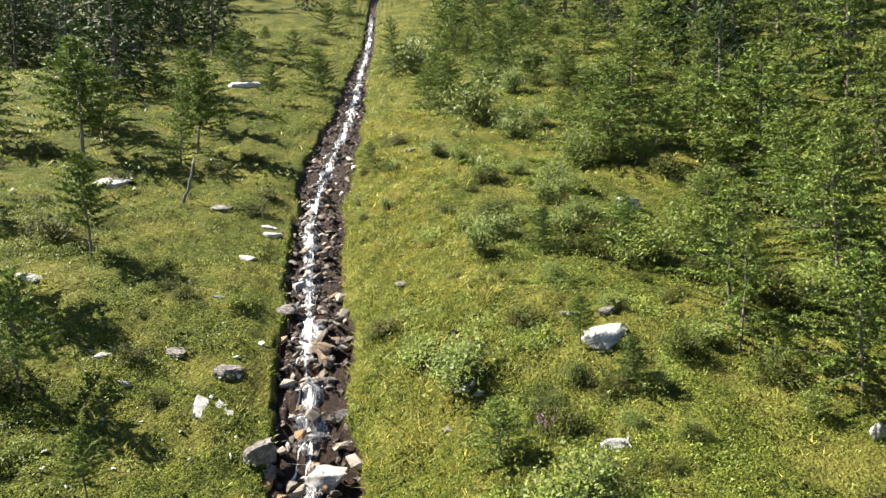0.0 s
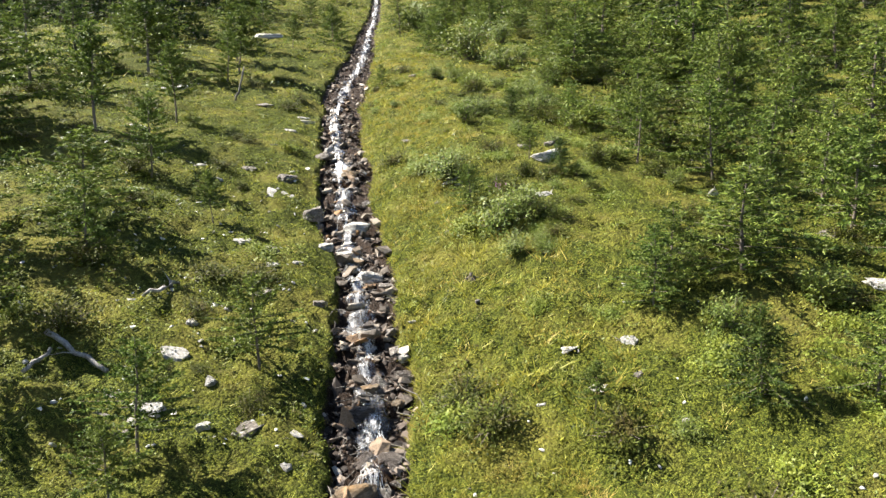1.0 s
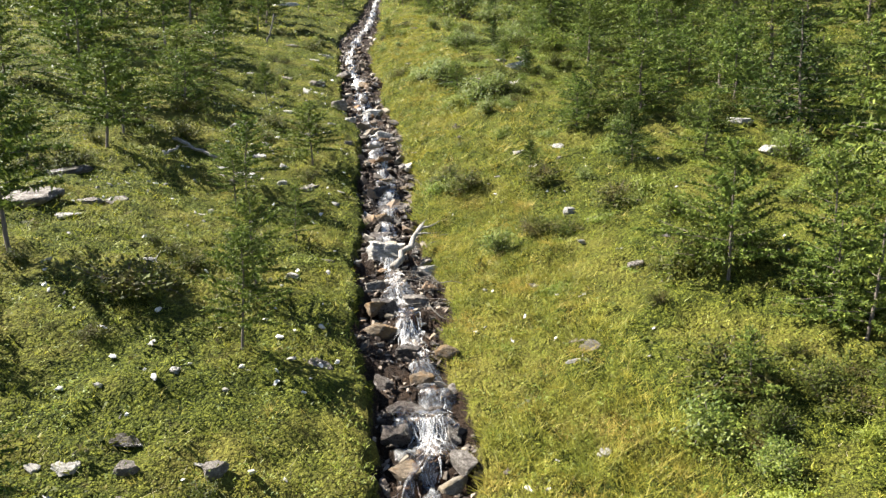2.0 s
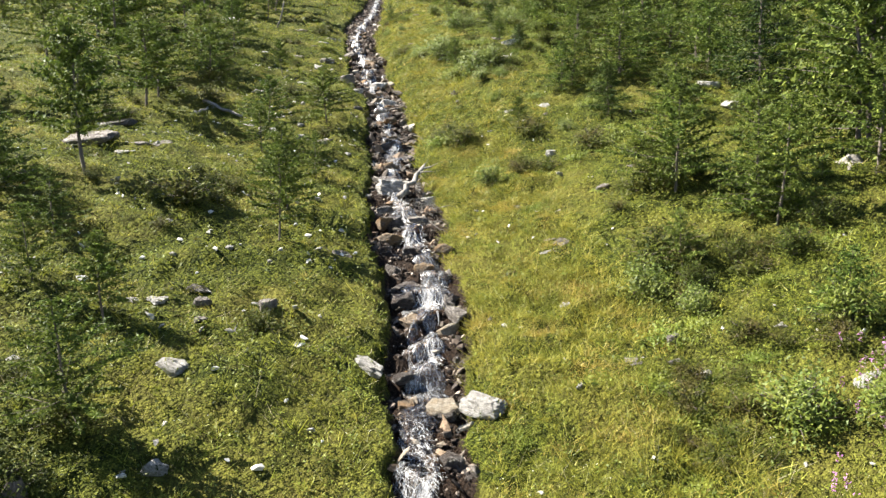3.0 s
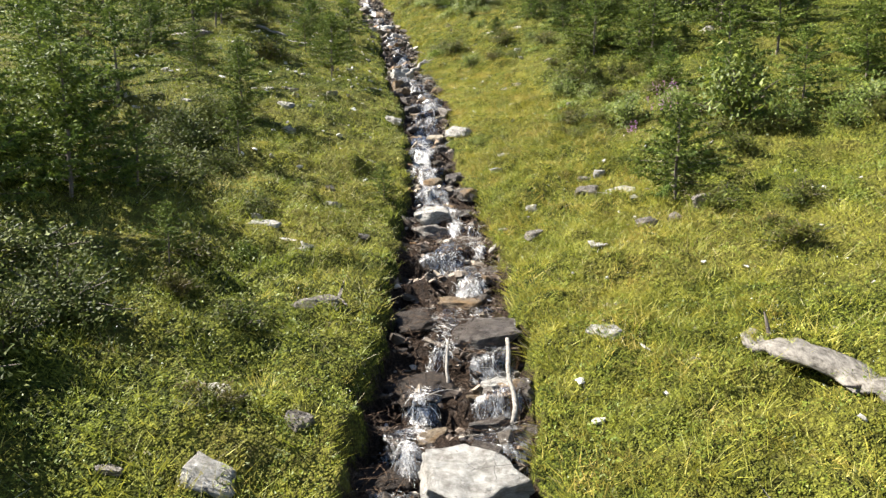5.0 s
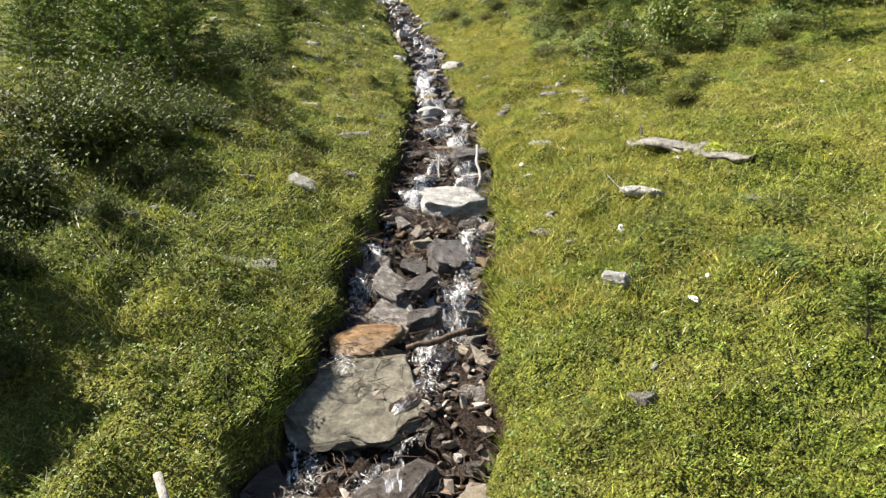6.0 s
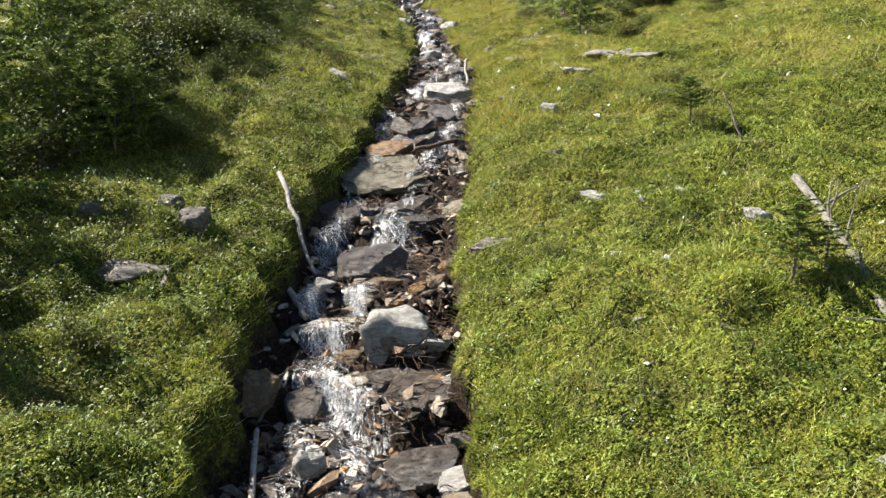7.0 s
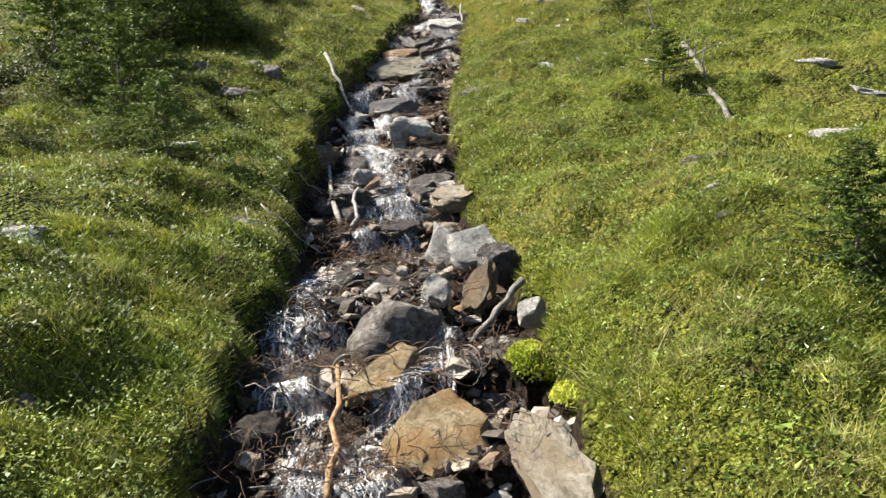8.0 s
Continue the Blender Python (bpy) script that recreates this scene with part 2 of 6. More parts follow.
M_YOUNG = leaf_material("young_spruce_needles", (0.010, 0.022, 0.005), (0.036, 0.06, 0.011), (0.10, 0.125, 0.024), 0.3, 0.2, 0.08)
M_HEATH = leaf_material("heath_leaves", (0.014, 0.022, 0.004), (0.048, 0.058, 0.009), (0.12, 0.125, 0.02), 1.2, 0.3, 0.08, dry=(0.08, 0.052, 0.022))
M_ROSE = leaf_material("alpine_rose_leaves", (0.010, 0.017, 0.004), (0.042, 0.054, 0.010), (0.13, 0.14, 0.028), 1.2, 0.2, 0.06)
M_WILLOW = leaf_material("shrub_leaves", (0.032, 0.055, 0.007), (0.095, 0.125, 0.016), (0.185, 0.205, 0.032), 0.8, 0.3)
ROCKS = {
    "pale": rock_material("pale_schist", (0.2, 0.185, 0.16), (0.39, 0.37, 0.335), (0.58, 0.555, 0.515), lichen=(0.2, 0.18, 0.15)),
    "grey": rock_material("grey_schist", (0.045, 0.036, 0.03), (0.17, 0.147, 0.125), (0.37, 0.335, 0.295), lichen=(0.38, 0.36, 0.31)),
    "dark": rock_material("wet_dark_schist", (0.022, 0.016, 0.013), (0.072, 0.058, 0.047), (0.18, 0.15, 0.125), wet=True),
    "tan": rock_material("tan_schist", (0.13, 0.105, 0.075), (0.29, 0.25, 0.19), (0.46, 0.41, 0.33), stain=(0.24, 0.185, 0.115)),
    "honey": rock_material("honey_schist", (0.16, 0.11, 0.055), (0.37, 0.28, 0.15), (0.55, 0.46, 0.31), stain=(0.3, 0.17, 0.06)),
    "khaki": rock_material("khaki_schist", (0.055, 0.047, 0.033), (0.155, 0.137, 0.098), (0.27, 0.243, 0.18), lichen=(0.055, 0.046, 0.033)),
    "rust": rock_material("rust_red_schist", (0.08, 0.045, 0.02), (0.23, 0.125, 0.045), (0.38, 0.23, 0.10), wet=True),
    "ochre": rock_material("rust_stained_schist", (0.06, 0.042, 0.028), (0.165, 0.125, 0.082), (0.32, 0.26, 0.185), stain=(0.19, 0.115, 0.05)),
}
M_BARK = wood_material("larch_bark", (0.05, 0.04, 0.032), (0.17, 0.14, 0.115))
M_DEAD = wood_material("bleached_wood", (0.09, 0.08, 0.068), (0.31, 0.285, 0.25))
M_LOG = wood_material("weathered_log", (0.032, 0.027, 0.022), (0.2, 0.183, 0.158), True)
M_BROWN = wood_material("wet_brown_wood", (0.02, 0.012, 0.008), (0.115, 0.074, 0.045))
M_ORANGE = wood_material("wet_orange_wood", (0.1, 0.052, 0.022), (0.31, 0.19, 0.095))
M_MOSS = leaf_material("bright_moss", (0.17, 0.2, 0.014), (0.29, 0.32, 0.024), (0.42, 0.42, 0.05), 3.0, 0.3)
M_FLOWER = leaf_material("white_flowers", (0.6, 0.6, 0.55), (0.75, 0.75, 0.7), (0.8, 0.78, 0.5), 3.0, 0.3)
M_PINK = leaf_material("willowherb_flowers", (0.28, 0.1, 0.25), (0.4, 0.16, 0.36), (0.5, 0.25, 0.45), 3.0, 0.3)


# ---- the lie of the land ----
BED = [(-120, -24.0), (-45, -8.0), (-38, -6.45), (-33, -5.35), (-31.4, -5.15), (-29.9, -4.95), (-28.7, -4.62), (-26.1, -3.9),
       (-23.4, -2.98), (-20.8, -2.3), (-16.8, -1.52), (-14.5, -1.2), (-9.8, 0.1), (-4.3, 1.36), (-0.8, 1.93), (0.9, 2.15),
       (6.9, 3.95), (9.0, 4.5), (12.2, 5.25), (16, 6.55), (20.1, 7.4), (44, 13.5), (70, 20), (100, 29), (400, 150)]
BANK_Y = [-60, -33.5, -31.5, -30, -28.5, -27, -25.5, -24, -22.5, -21, -19, -17, -15, -13, -11, -9, -7, -5, -2.5, 0, 4, 8, 12, 16,
          20, 25, 31, 42, 56, 68, 100]
BANK_L = [0.0, 0.05, -0.08, -0.33, -0.41, -0.43, -0.42, -0.08, -0.0, 0.12, 0.2, 0.24, 0.18, 0.24, 0.18, -0.01, -0.24, -0.53, -0.8,
          -1.1, -1.44, -1.75, -2.73, -3.37, -3.88, -4.59, -5.36, -5.4, -6.0, -6.2, -8]
BANK_R = [1.46, 1.47, 1.3, 1.04, 1.03, 0.94, 1.1, 1.23, 1.33, 1.5, 1.58, 1.53, 1.5, 1.28, 1.0, 0.99, 1.07, 0.83, 0.7, 0.32, -0.07,
          -0.43, -1.17, -1.68, -2.3, -2.9, -3.1, -3.6, -4.6, -5.0, -7]
GAIN_D = [0, 1, 3, 6, 10, 16]
GAIN_Y = [-42, -32, -30, -22, -14, -6, 2, 10, 18, 28, 45]
GAIN_L = [(0.3, 0.86, 1.22, 1.36, 1.45, 1.52), (0.3, 0.83, 1.17, 1.39, 1.56, 1.71), (0.52, 0.84, 1.15, 1.40, 1.59, 1.76), (0.4, 0.6, 1.06, 1.46, 1.75, 1.98),
          (0.29, 0.56, 1.08, 1.56, 1.90, 2.18), (0.28, 0.64, 1.14, 1.72, 2.06, 2.32), (0.29, 0.68, 1.04, 1.65, 2.10, 2.40),
          (0.27, 0.62, 1.01, 1.70, 2.12, 2.39), (0.28, 0.66, 1.00, 1.56, 1.95, 2.25), (0.31, 0.63, 0.84, 1.25, 1.66, 2.02),
          (0.31, 0.53, 0.73, 0.99, 1.35, 1.74)]
GAIN_R = [(0.31, 0.55, 0.76, 0.94, 1.16, 1.42), (0.31, 0.56, 0.73, 0.95, 1.28, 1.64), (0.31, 0.56, 0.72, 0.95, 1.30, 1.68), (0.29, 0.51, 0.63, 0.99, 1.46, 1.89),
          (0.20, 0.33, 0.53, 1.15, 1.65, 1.95), (0.18, 0.22, 0.55, 1.35, 1.75, 1.77), (0.22, 0.37, 0.98, 1.47, 1.40, 1.25),
          (0.23, 0.57, 1.22, 1.48, 0.95, 0.80), (0.26, 0.64, 1.18, 1.30, 0.80, 0.50), (0.30, 0.63, 0.91, 1.00, 0.70, 0.40),
          (0.31, 0.54, 0.69, 0.79, 0.90, 1.06)]


def soft_interp(v, ks, vs, r):
    return (np.interp(v - r, ks, vs) + np.interp(v, ks, vs) * 2 + np.interp(v + r, ks, vs)) / 4


def bed_height(y):
    return soft_interp(y, [k[0] for k in BED], [k[1] for k in BED], 0.5)


def banks(y):
    far = np.clip((y + 14) / 10, 0, 1)
    wob = 0.14 * far * np.sin(y * 1.15) * np.sin(y * 0.37 + 1) + 0.07 * np.sin(y * 4.1 + 0.6) * np.sin(y * 1.7) + 0.05 * np.sin(y * 9.3)
    wob2 = 0.16 * far * np.sin(y * 1.3 + 2) * np.sin(y * 0.31) + 0.06 * np.sin(y * 3.7 + 2.0) * np.sin(y * 1.3) + 0.05 * np.sin(y * 8.1 + 1.0)
    near = np.clip((-20 - y) / 4, 0, 1)
    return soft_interp(y, BANK_Y, BANK_L, 0.4) + wob - 0.03 - 0.02 * near, soft_interp(y, BANK_Y, BANK_R, 0.4) + wob2 + 0.03 + 0.06 * near


def gain(y, d, table):
    cols = np.array([np.interp(y, GAIN_Y, [row[j] for row in table]) for j in range(len(GAIN_D))])
    k = np.clip(np.searchsorted(GAIN_D, d) - 1, 0, len(GAIN_D) - 2)
    gd = np.array(GAIN_D, float)
    f = np.clip((d - gd[k]) / (gd[k + 1] - gd[k]), 0, 1)
    n = np.arange(len(d))
    return cols[k, n] * (1 - f) + cols[k + 1, n] * f


def vnoise(x, y):
    """Smooth noise between 0 and 1 over arrays."""
    i, j = np.floor(x).astype(np.int64), np.floor(y).astype(np.int64)
    u, v = x - i, y - j
    u, v = u * u * (3 - 2 * u), v * v * (3 - 2 * v)

    def lattice(a, b):
        h = (a * 374761393 + b * 668265263) & 0xFFFFFFFF
        h = ((h ^ (h >> 13)) * 1274126177) & 0xFFFFFFFF
        return ((h ^ (h >> 16)) & 0xFFFF) / 65535.0

    return (lattice(i, j) * (1 - u) + lattice(i + 1, j) * u) * (1 - v) + (lattice(i, j + 1) * (1 - u) + lattice(i + 1, j + 1) * u) * v


def height(x, y):
    """The ground's height at arrays x, y, with the channel of the stream cut into it."""
    x, y = np.atleast_1d(np.asarray(x, float)), np.atleast_1d(np.asarray(y, float))
    lo, hi = banks(y)
    z = bed_height(y)
    dl, dr = lo - x, x - hi
    out = np.maximum(dl, dr)
    g = np.where(dl > dr, gain(y, np.maximum(dl, 0), GAIN_L), gain(y, np.maximum(dr, 0), GAIN_R))
    rise = np.clip((out + 0.10) / 0.16, 0, 1)
    rise = rise * rise * (3 - 2 * rise)
    lumps = 0.19 * (vnoise(x * 1.1, y * 1.1) - 0.5) + 0.17 * (vnoise(x * 2.7 + 9, y * 2.7) - 0.5) + 0.11 * (vnoise(x * 5.5, y * 5.5 + 5) - 0.5)
    swell = 0.25 * np.sin(x * 0.41 + 1.3) * np.sin(y * 0.37 + 0.5 * np.sin(x * 0.3)) * np.clip((out - 4) / 8, 0, 1)
    far = 1.2 * np.sin(x * 0.05 + 0.4) * np.clip((np.abs(x) - 25) / 40, 0, 1) * 3
    return z + rise * (g + lumps * np.clip(out / 0.5, 0, 1) + swell + far)


def one_height(x, y):
    return float(height(x, y)[0])


def steps(x, y):
    """Pools and falls: how far the bed stands above (or below) its even slope along the stream."""
    w = y + 0.35 * np.sin(y * 0.9) + 0.2 * np.sin(y * 2.3 + 1.0) + 1.1 * vnoise(x * 1.6, y * 0.5)
    f = np.mod(w / 1.05, 1.0)
    level = np.clip(f / 0.22, 0, 1)
    level = level * level * (3 - 2 * level)
    return 0.26 * (level - f) - 0.02


def mesh_of(name, verts, faces, *mats, smooth=False):
    me = bpy.data.meshes.new(name)
    verts, faces = np.asarray(verts, np.float32), np.asarray(faces, np.int32)
    k = faces.shape[1]
    me.vertices.add(len(verts))
    me.vertices.foreach_set("co", verts.ravel())
    me.loops.add(faces.size)
    me.loops.foreach_set("vertex_index", faces.ravel())
    me.polygons.add(len(faces))
    me.polygons.foreach_set("loop_start", np.arange(0, faces.size, k, dtype=np.int32))
    me.polygons.foreach_set("use_smooth", np.full(len(faces), smooth))
    for m in mats:
        me.materials.append(m)
    me.update(calc_edges=True)
    return me


def graded(stops):
    """Coordinates from stop to stop: (from, step), ..., (to, 0)."""
    out = []
    for (a, s), (b, _) in zip(stops, stops[1:]):
        n = max(1, round((b - a) / s))
        out += [a + (b - a) * i / n for i in range(n)]
    return np.array(out + [stops[-1][0]])


def centre(y):
    lo, hi = banks(y)
    return (soft_interp(y, BANK_Y, BANK_L, 0.4) + soft_interp(y, BANK_Y, BANK_R, 0.4)) / 2


rough = np.random.default_rng(3)
us = graded([(-400, 40), (-120, 12), (-40, 2.5), (-16, 0.5), (-7, 0.16), (-2.6, 0.09), (-1.1, 0.05), (1.1, 0.09), (2.6, 0.16), (7, 0.5), (16, 2.5), (40, 12), (120, 40), (400, 0)])
ys = graded([(-120, 8), (-48, 0.6), (-38, 0.10), (-12, 0.16), (8, 0.3), (30, 0.6), (60, 2), (110, 10), (400, 0)])
U, Y = np.meshgrid(us, ys)
fade = np.clip((30 - np.abs(U)) / 20, 0, 1)
X = U + centre(Y.ravel()).reshape(Y.shape) * fade
Z = height(X.ravel(), Y.ravel()).reshape(X.shape)
lo, hi = banks(Y.ravel())
inside = ((X.ravel() > lo - 0.02) & (X.ravel() < hi + 0.02)).reshape(X.shape)
bumps = (0.05 * np.sin(X * 9 + 2 * np.sin(Y * 5)) * np.sin(Y * 8 + 2 * np.sin(X * 6)) + rough.normal(0, 0.018, X.shape))
Z = Z + np.where(inside, steps(X, Y) + bumps - 0.05, 0)
nr, nc = X.shape
idx = np.arange(nr * nc).reshape(nr, nc)
quads = np.stack([idx[:-1, :-1], idx[:-1, 1:], idx[1:, 1:], idx[1:, :-1]], -1).reshape(-1, 4)
ground = new("ground", mesh_of("ground", np.stack([X, Y, Z], -1).reshape(-1, 3), quads, M_GROUND, smooth=True))
depth = np.clip(0.5 + (np.minimum(X.ravel() - lo, hi - X.ravel()) - 0.03) / 0.24, 0, 1)
ground.data.attributes.new("bed", "FLOAT", "POINT").data.foreach_set("value", depth.astype(np.float32))
tagged(ground, "green alpine meadow slope cut by a muddy stream bed", "ground", kind="structure")


# ---- the stream ----
def part(name, data, parent, label=""):
    """A mesh as one part under a thing."""
    ob = new(name, data)
    ob.parent = parent
    return tagged(ob, label)


def bed_z(x, y):
    """The bed's height within the channel, with its pools and falls."""
    x, y = np.asarray(x, float), np.asarray(y, float)
    return bed_height(y) + steps(x, y) - 0.05


MAIN_X = [(-40, 0.6), (-33.6, 0.43), (-33.1, 0.28), (-32.5, 0.06), (-31.9, 0.06), (-31.3, 0.12), (-30.5, 0.38), (-30, 0.55), (-29.3, 0.56), (-28.5, 0.2),
          (-27.5, 0.02), (-26.6, 0.45), (-25.9, 0.55), (-25.2, 0.3), (-24.6, 0.56), (-23.5, 0.95), (-22.5, 1.05), (-21.9, 1.15), (-20.6, 1.3),
          (-19.1, 1.38), (-17.2, 1.2), (-15.8, 0.84), (-14.5, 1.0), (-13.9, 0.83), (-13.2, 0.6), (-12.3, 0.64), (-10.3, 0.45), (-9.2, 0.52),
          (-7.7, 0.56), (-5.6, 0.55), (-3.7, 0.11), (0.3, -0.5), (2.9, -0.6), (7, -1.15), (15, -2.5), (19, -3.1), (25.4, -4.1), (33.4, -4.3),
          (41, -4.3), (58, -5.2), (70, -5.7), (100, -7.5)]
SIDE_X = [(-40, 0.8), (-33.6, 0.64), (-33.3, 0.7), (-32.9, 0.92), (-31.6, 0.94), (-30.8, 0.7), (-29.6, 0.05), (-28.1, -0.08), (-26.1, -0.2),
          (-24.3, 0.05), (-22.3, 0.1), (-20.8, 0.4), (-18.5, 0.8), (-15.6, 1.3), (-14.6, 1.18), (-12.8, 0.45), (-10.4, 0.35), (-7.1, 0.3),
          (-5, -0.1), (-2, -0.1), (3, -0.9), (10, -1.6), (18, -2.6), (30, -3.6), (50, -4.6), (70, -5.4)]


def water_run(name, table, width, seed, y0, y1, label):
    """One run of water down the channel: a sheet that follows pools and falls, thin at its edges."""
    r = np.random.default_rng(seed)
    y = np.arange(y0, y1, 0.045)
    cx = soft_interp(y, [k[0] for k in table], [k[1] for k in table], 0.25) + 0.05 * np.sin(y * 5.2 + seed) + 0.03 * np.sin(y * 11)
    wide = width * (0.75 + 0.35 * np.sin(y * 1.9 + seed) + 0.2 * np.sin(y * 4.7 + 2 * seed))
    wide = np.clip(wide, 0.07, None)
    flow = np.concatenate([[0], np.cumsum(np.hypot(np.diff(y), np.diff(bed_z(cx, y))))])
    drop = np.clip(np.gradient(bed_z(cx, y), y) / 0.9, 0, 1)
    drop = np.maximum(drop, np.roll(drop, -6) * 0.6)
    n = 11
    f = np.linspace(-1, 1, n)
    x = cx[:, None] + wide[:, None] * f[None, :] * 0.5
    yy = np.repeat(y[:, None], n, 1)
    z = bed_z(x, yy) + 0.06 * (1 - f[None, :] ** 4) - 0.03 * np.abs(f[None, :]) ** 3 + r.normal(0, 0.010, x.shape)
    z += 0.05 * np.clip((yy + 14) / 14, 0, 1)
    z += 0.012 * np.sin(x * 23 + yy * 9) * np.sin(yy * 17 + x * 5)
    idx = np.arange(x.size).reshape(x.shape)
    quads = np.stack([idx[:-1, :-1], idx[:-1, 1:], idx[1:, 1:], idx[1:, :-1]], -1).reshape(-1, 4)
    me = mesh_of(name, np.stack([x, yy, z], -1).reshape(-1, 3), quads, M_WATER, smooth=True)
    pulse = 0.9 * vnoise(y * 1.3 + seed, y * 0 + 3.3 * seed) * vnoise(y * 0.45, y * 0 + seed)
    churn = np.repeat((0.12 + 0.95 * drop + 0.9 * pulse + 0.22 * np.clip((y + 12) / 16, 0, 1))[:, None], n, 1) * (1 - 0.45 * np.abs(f[None, :]) ** 3) + r.normal(0, 0.08, x.shape)
    churn = np.clip(churn, 0, 1.0)
    me.attributes.new("churn", "FLOAT", "POINT").data.foreach_set("value", churn.ravel().astype(np.float32))
    uv = me.uv_layers.new(name="flow")
    co = np.stack([x - cx[:, None], np.repeat(flow[:, None], n, 1)], -1).reshape(-1, 2)
    uv.data.foreach_set("uv", co[quads.ravel()].ravel().astype(np.float32))
    return tagged(new(name, me), label, "water", kind="structure")


water_run("water", MAIN_X, 0.58, 1, -38, 95, "clear brook water tumbling white over stones")
water_run("water", SIDE_X, 0.36, 2, -38, -6, "thin side run of brook water between stones")


def white_threads(table, width, count, seed, y0, y1, length, thick, label):
    """Threads and drops of white water that tumble down the falls and over the stones, as one mesh."""
    g = np.random.default_rng(seed)
    y = g.uniform(y0, y1, count * 5)
    cx = soft_interp(y, [k[0] for k in table], [k[1] for k in table], 0.25) + 0.05 * np.sin(y * 5.2 + seed)
    x = cx + width * 0.5 * np.clip(g.normal(0, 0.5, len(y)), -1.1, 1.1) * (0.75 + 0.35 * np.sin(y * 1.9 + seed))
    fall = np.clip((bed_z(x, y + 0.04) - bed_z(x, y - 0.04)) / 0.08 / 1.1, 0, 1)
    chute = np.clip(vnoise(x * 8 + seed, y * 1.3) * 2.4 - 0.75, 0, 1)
    keep = g.random(len(y)) < (0.22 + 0.55 * fall) * chute
    x, y = x[keep][:count], y[keep][:count]
    n, k = len(x), 5
    ln = length * g.uniform(0.35, 1.3, n)
    f = np.linspace(0, 1, k)
    sway = g.normal(0, 0.06, n)
    px = x[:, None] + sway[:, None] * f[None] + 0.012 * np.sin(f[None] * 7 + g.uniform(0, 6, n)[:, None])
    py = y[:, None] - ln[:, None] * f[None]
    up = g.uniform(0.03, 0.085, n)[:, None] + 0.03 * np.clip((py + 14) / 14, 0, 1)
    pz = np.maximum(bed_z(px, py), bed_z(px, py + 0.05)) + up + 0.05 * length * np.sin(f[None] * math.pi)
    half = thick * g.uniform(0.4, 1.4, n)[:, None] * np.sin(f * 0.86 * math.pi + 0.22)[None] * 0.5
    tilt = g.uniform(-0.9, 0.9, n)[:, None]
    left = np.stack([px - half, py, pz - half * tilt], -1)
    right = np.stack([px + half, py, pz + half * tilt], -1)
    v = np.stack([left, right], 2).reshape(-1, 3)
    q = np.array([(2 * i, 2 * i + 1, 2 * i + 3, 2 * i + 2) for i in range(k - 1)])
    faces = (q[None] + (np.arange(n) * 2 * k)[:, None, None]).reshape(-1, 4)
    return tagged(new("white_water", mesh_of("white_water", v, faces, M_FOAM, smooth=True)), label, "water", kind="stuff")


white_threads(MAIN_X, 0.27, 5200, 31, -36, -26, 0.06, 0.0045, "white threads of water falling over the stones")
white_threads(SIDE_X, 0.2, 4200, 32, -36, -20, 0.06, 0.0045, "white threads of a side run between stones")
white_threads(MAIN_X, 0.3, 3400, 33, -26, -10, 0.08, 0.0065, "white threads of tumbling water")
white_threads(SIDE_X, 0.3, 2400, 36, -20, -8, 0.08, 0.0065, "white threads of a side run between stones")
white_threads(MAIN_X, 0.34, 3600, 34, -10, 12, 0.2, 0.012, "white threads of tumbling water")
white_threads(MAIN_X, 0.4, 2600, 35, 12, 92, 0.5, 0.036, "white water far up the brook")


def water_fall(x0, y0, x1, y1, width, bulge, seed, up=0.07):
    """A small fall from a lip to the pool below, arched clear of the rock behind it."""
    g = np.random.default_rng(seed)
    n, k = 30, 13
    f, e = np.linspace(0, 1, n)[:, None], np.linspace(-1, 1, k)[None, :]
    wide = width * (0.85 + 0.3 * f + 0.18 * np.sin(f * 7 + seed))
    x = x0 + (x1 - x0) * f + 0.5 * wide * e + 0.012 * np.sin(f * 11 + e * 4 + seed)
    y = y0 + (y1 - y0) * f + 0.05 * np.sin(e * 3.1 + seed) * (1 - f) - 0.02 * e * e
    top, foot = float(bed_z(x0, y0)) + up, float(bed_z(x1, y1)) + up * 0.6
    z = np.maximum(top + (foot - top) * f ** 1.5 + bulge * np.sin(f * math.pi), bed_z(x, y) + 0.03) + g.normal(0, 0.006, x.shape)
    z -= 0.03 * np.abs(e) ** 4
    idx = np.arange(n * k).reshape(n, k)
    quads = np.stack([idx[:-1, :-1], idx[:-1, 1:], idx[1:, 1:], idx[1:, :-1]], -1).reshape(-1, 4)
    me = mesh_of("water_fall", np.stack([x, y, z], -1).reshape(-1, 3), quads, M_FALL, smooth=True)
    churn = np.clip((0.75 + 0.35 * (np.abs(f - 0.5) * 2) ** 2) * (1 - 0.75 * np.abs(e) ** 2.5), 0, 1)
    me.attributes.new("churn", "FLOAT", "POINT").data.foreach_set("value", churn.ravel().astype(np.float32))
    uv = me.uv_layers.new(name="flow")
    co = np.stack([x + seed, np.repeat(f * math.hypot(y1 - y0, foot - top) + seed, k, 1)], -1).reshape(-1, 2)
    uv.data.foreach_set("uv", co[quads.ravel()].ravel().astype(np.float32))
    return tagged(new("water_fall", me), "small white fall of brook water between stones", "water", kind="structure")


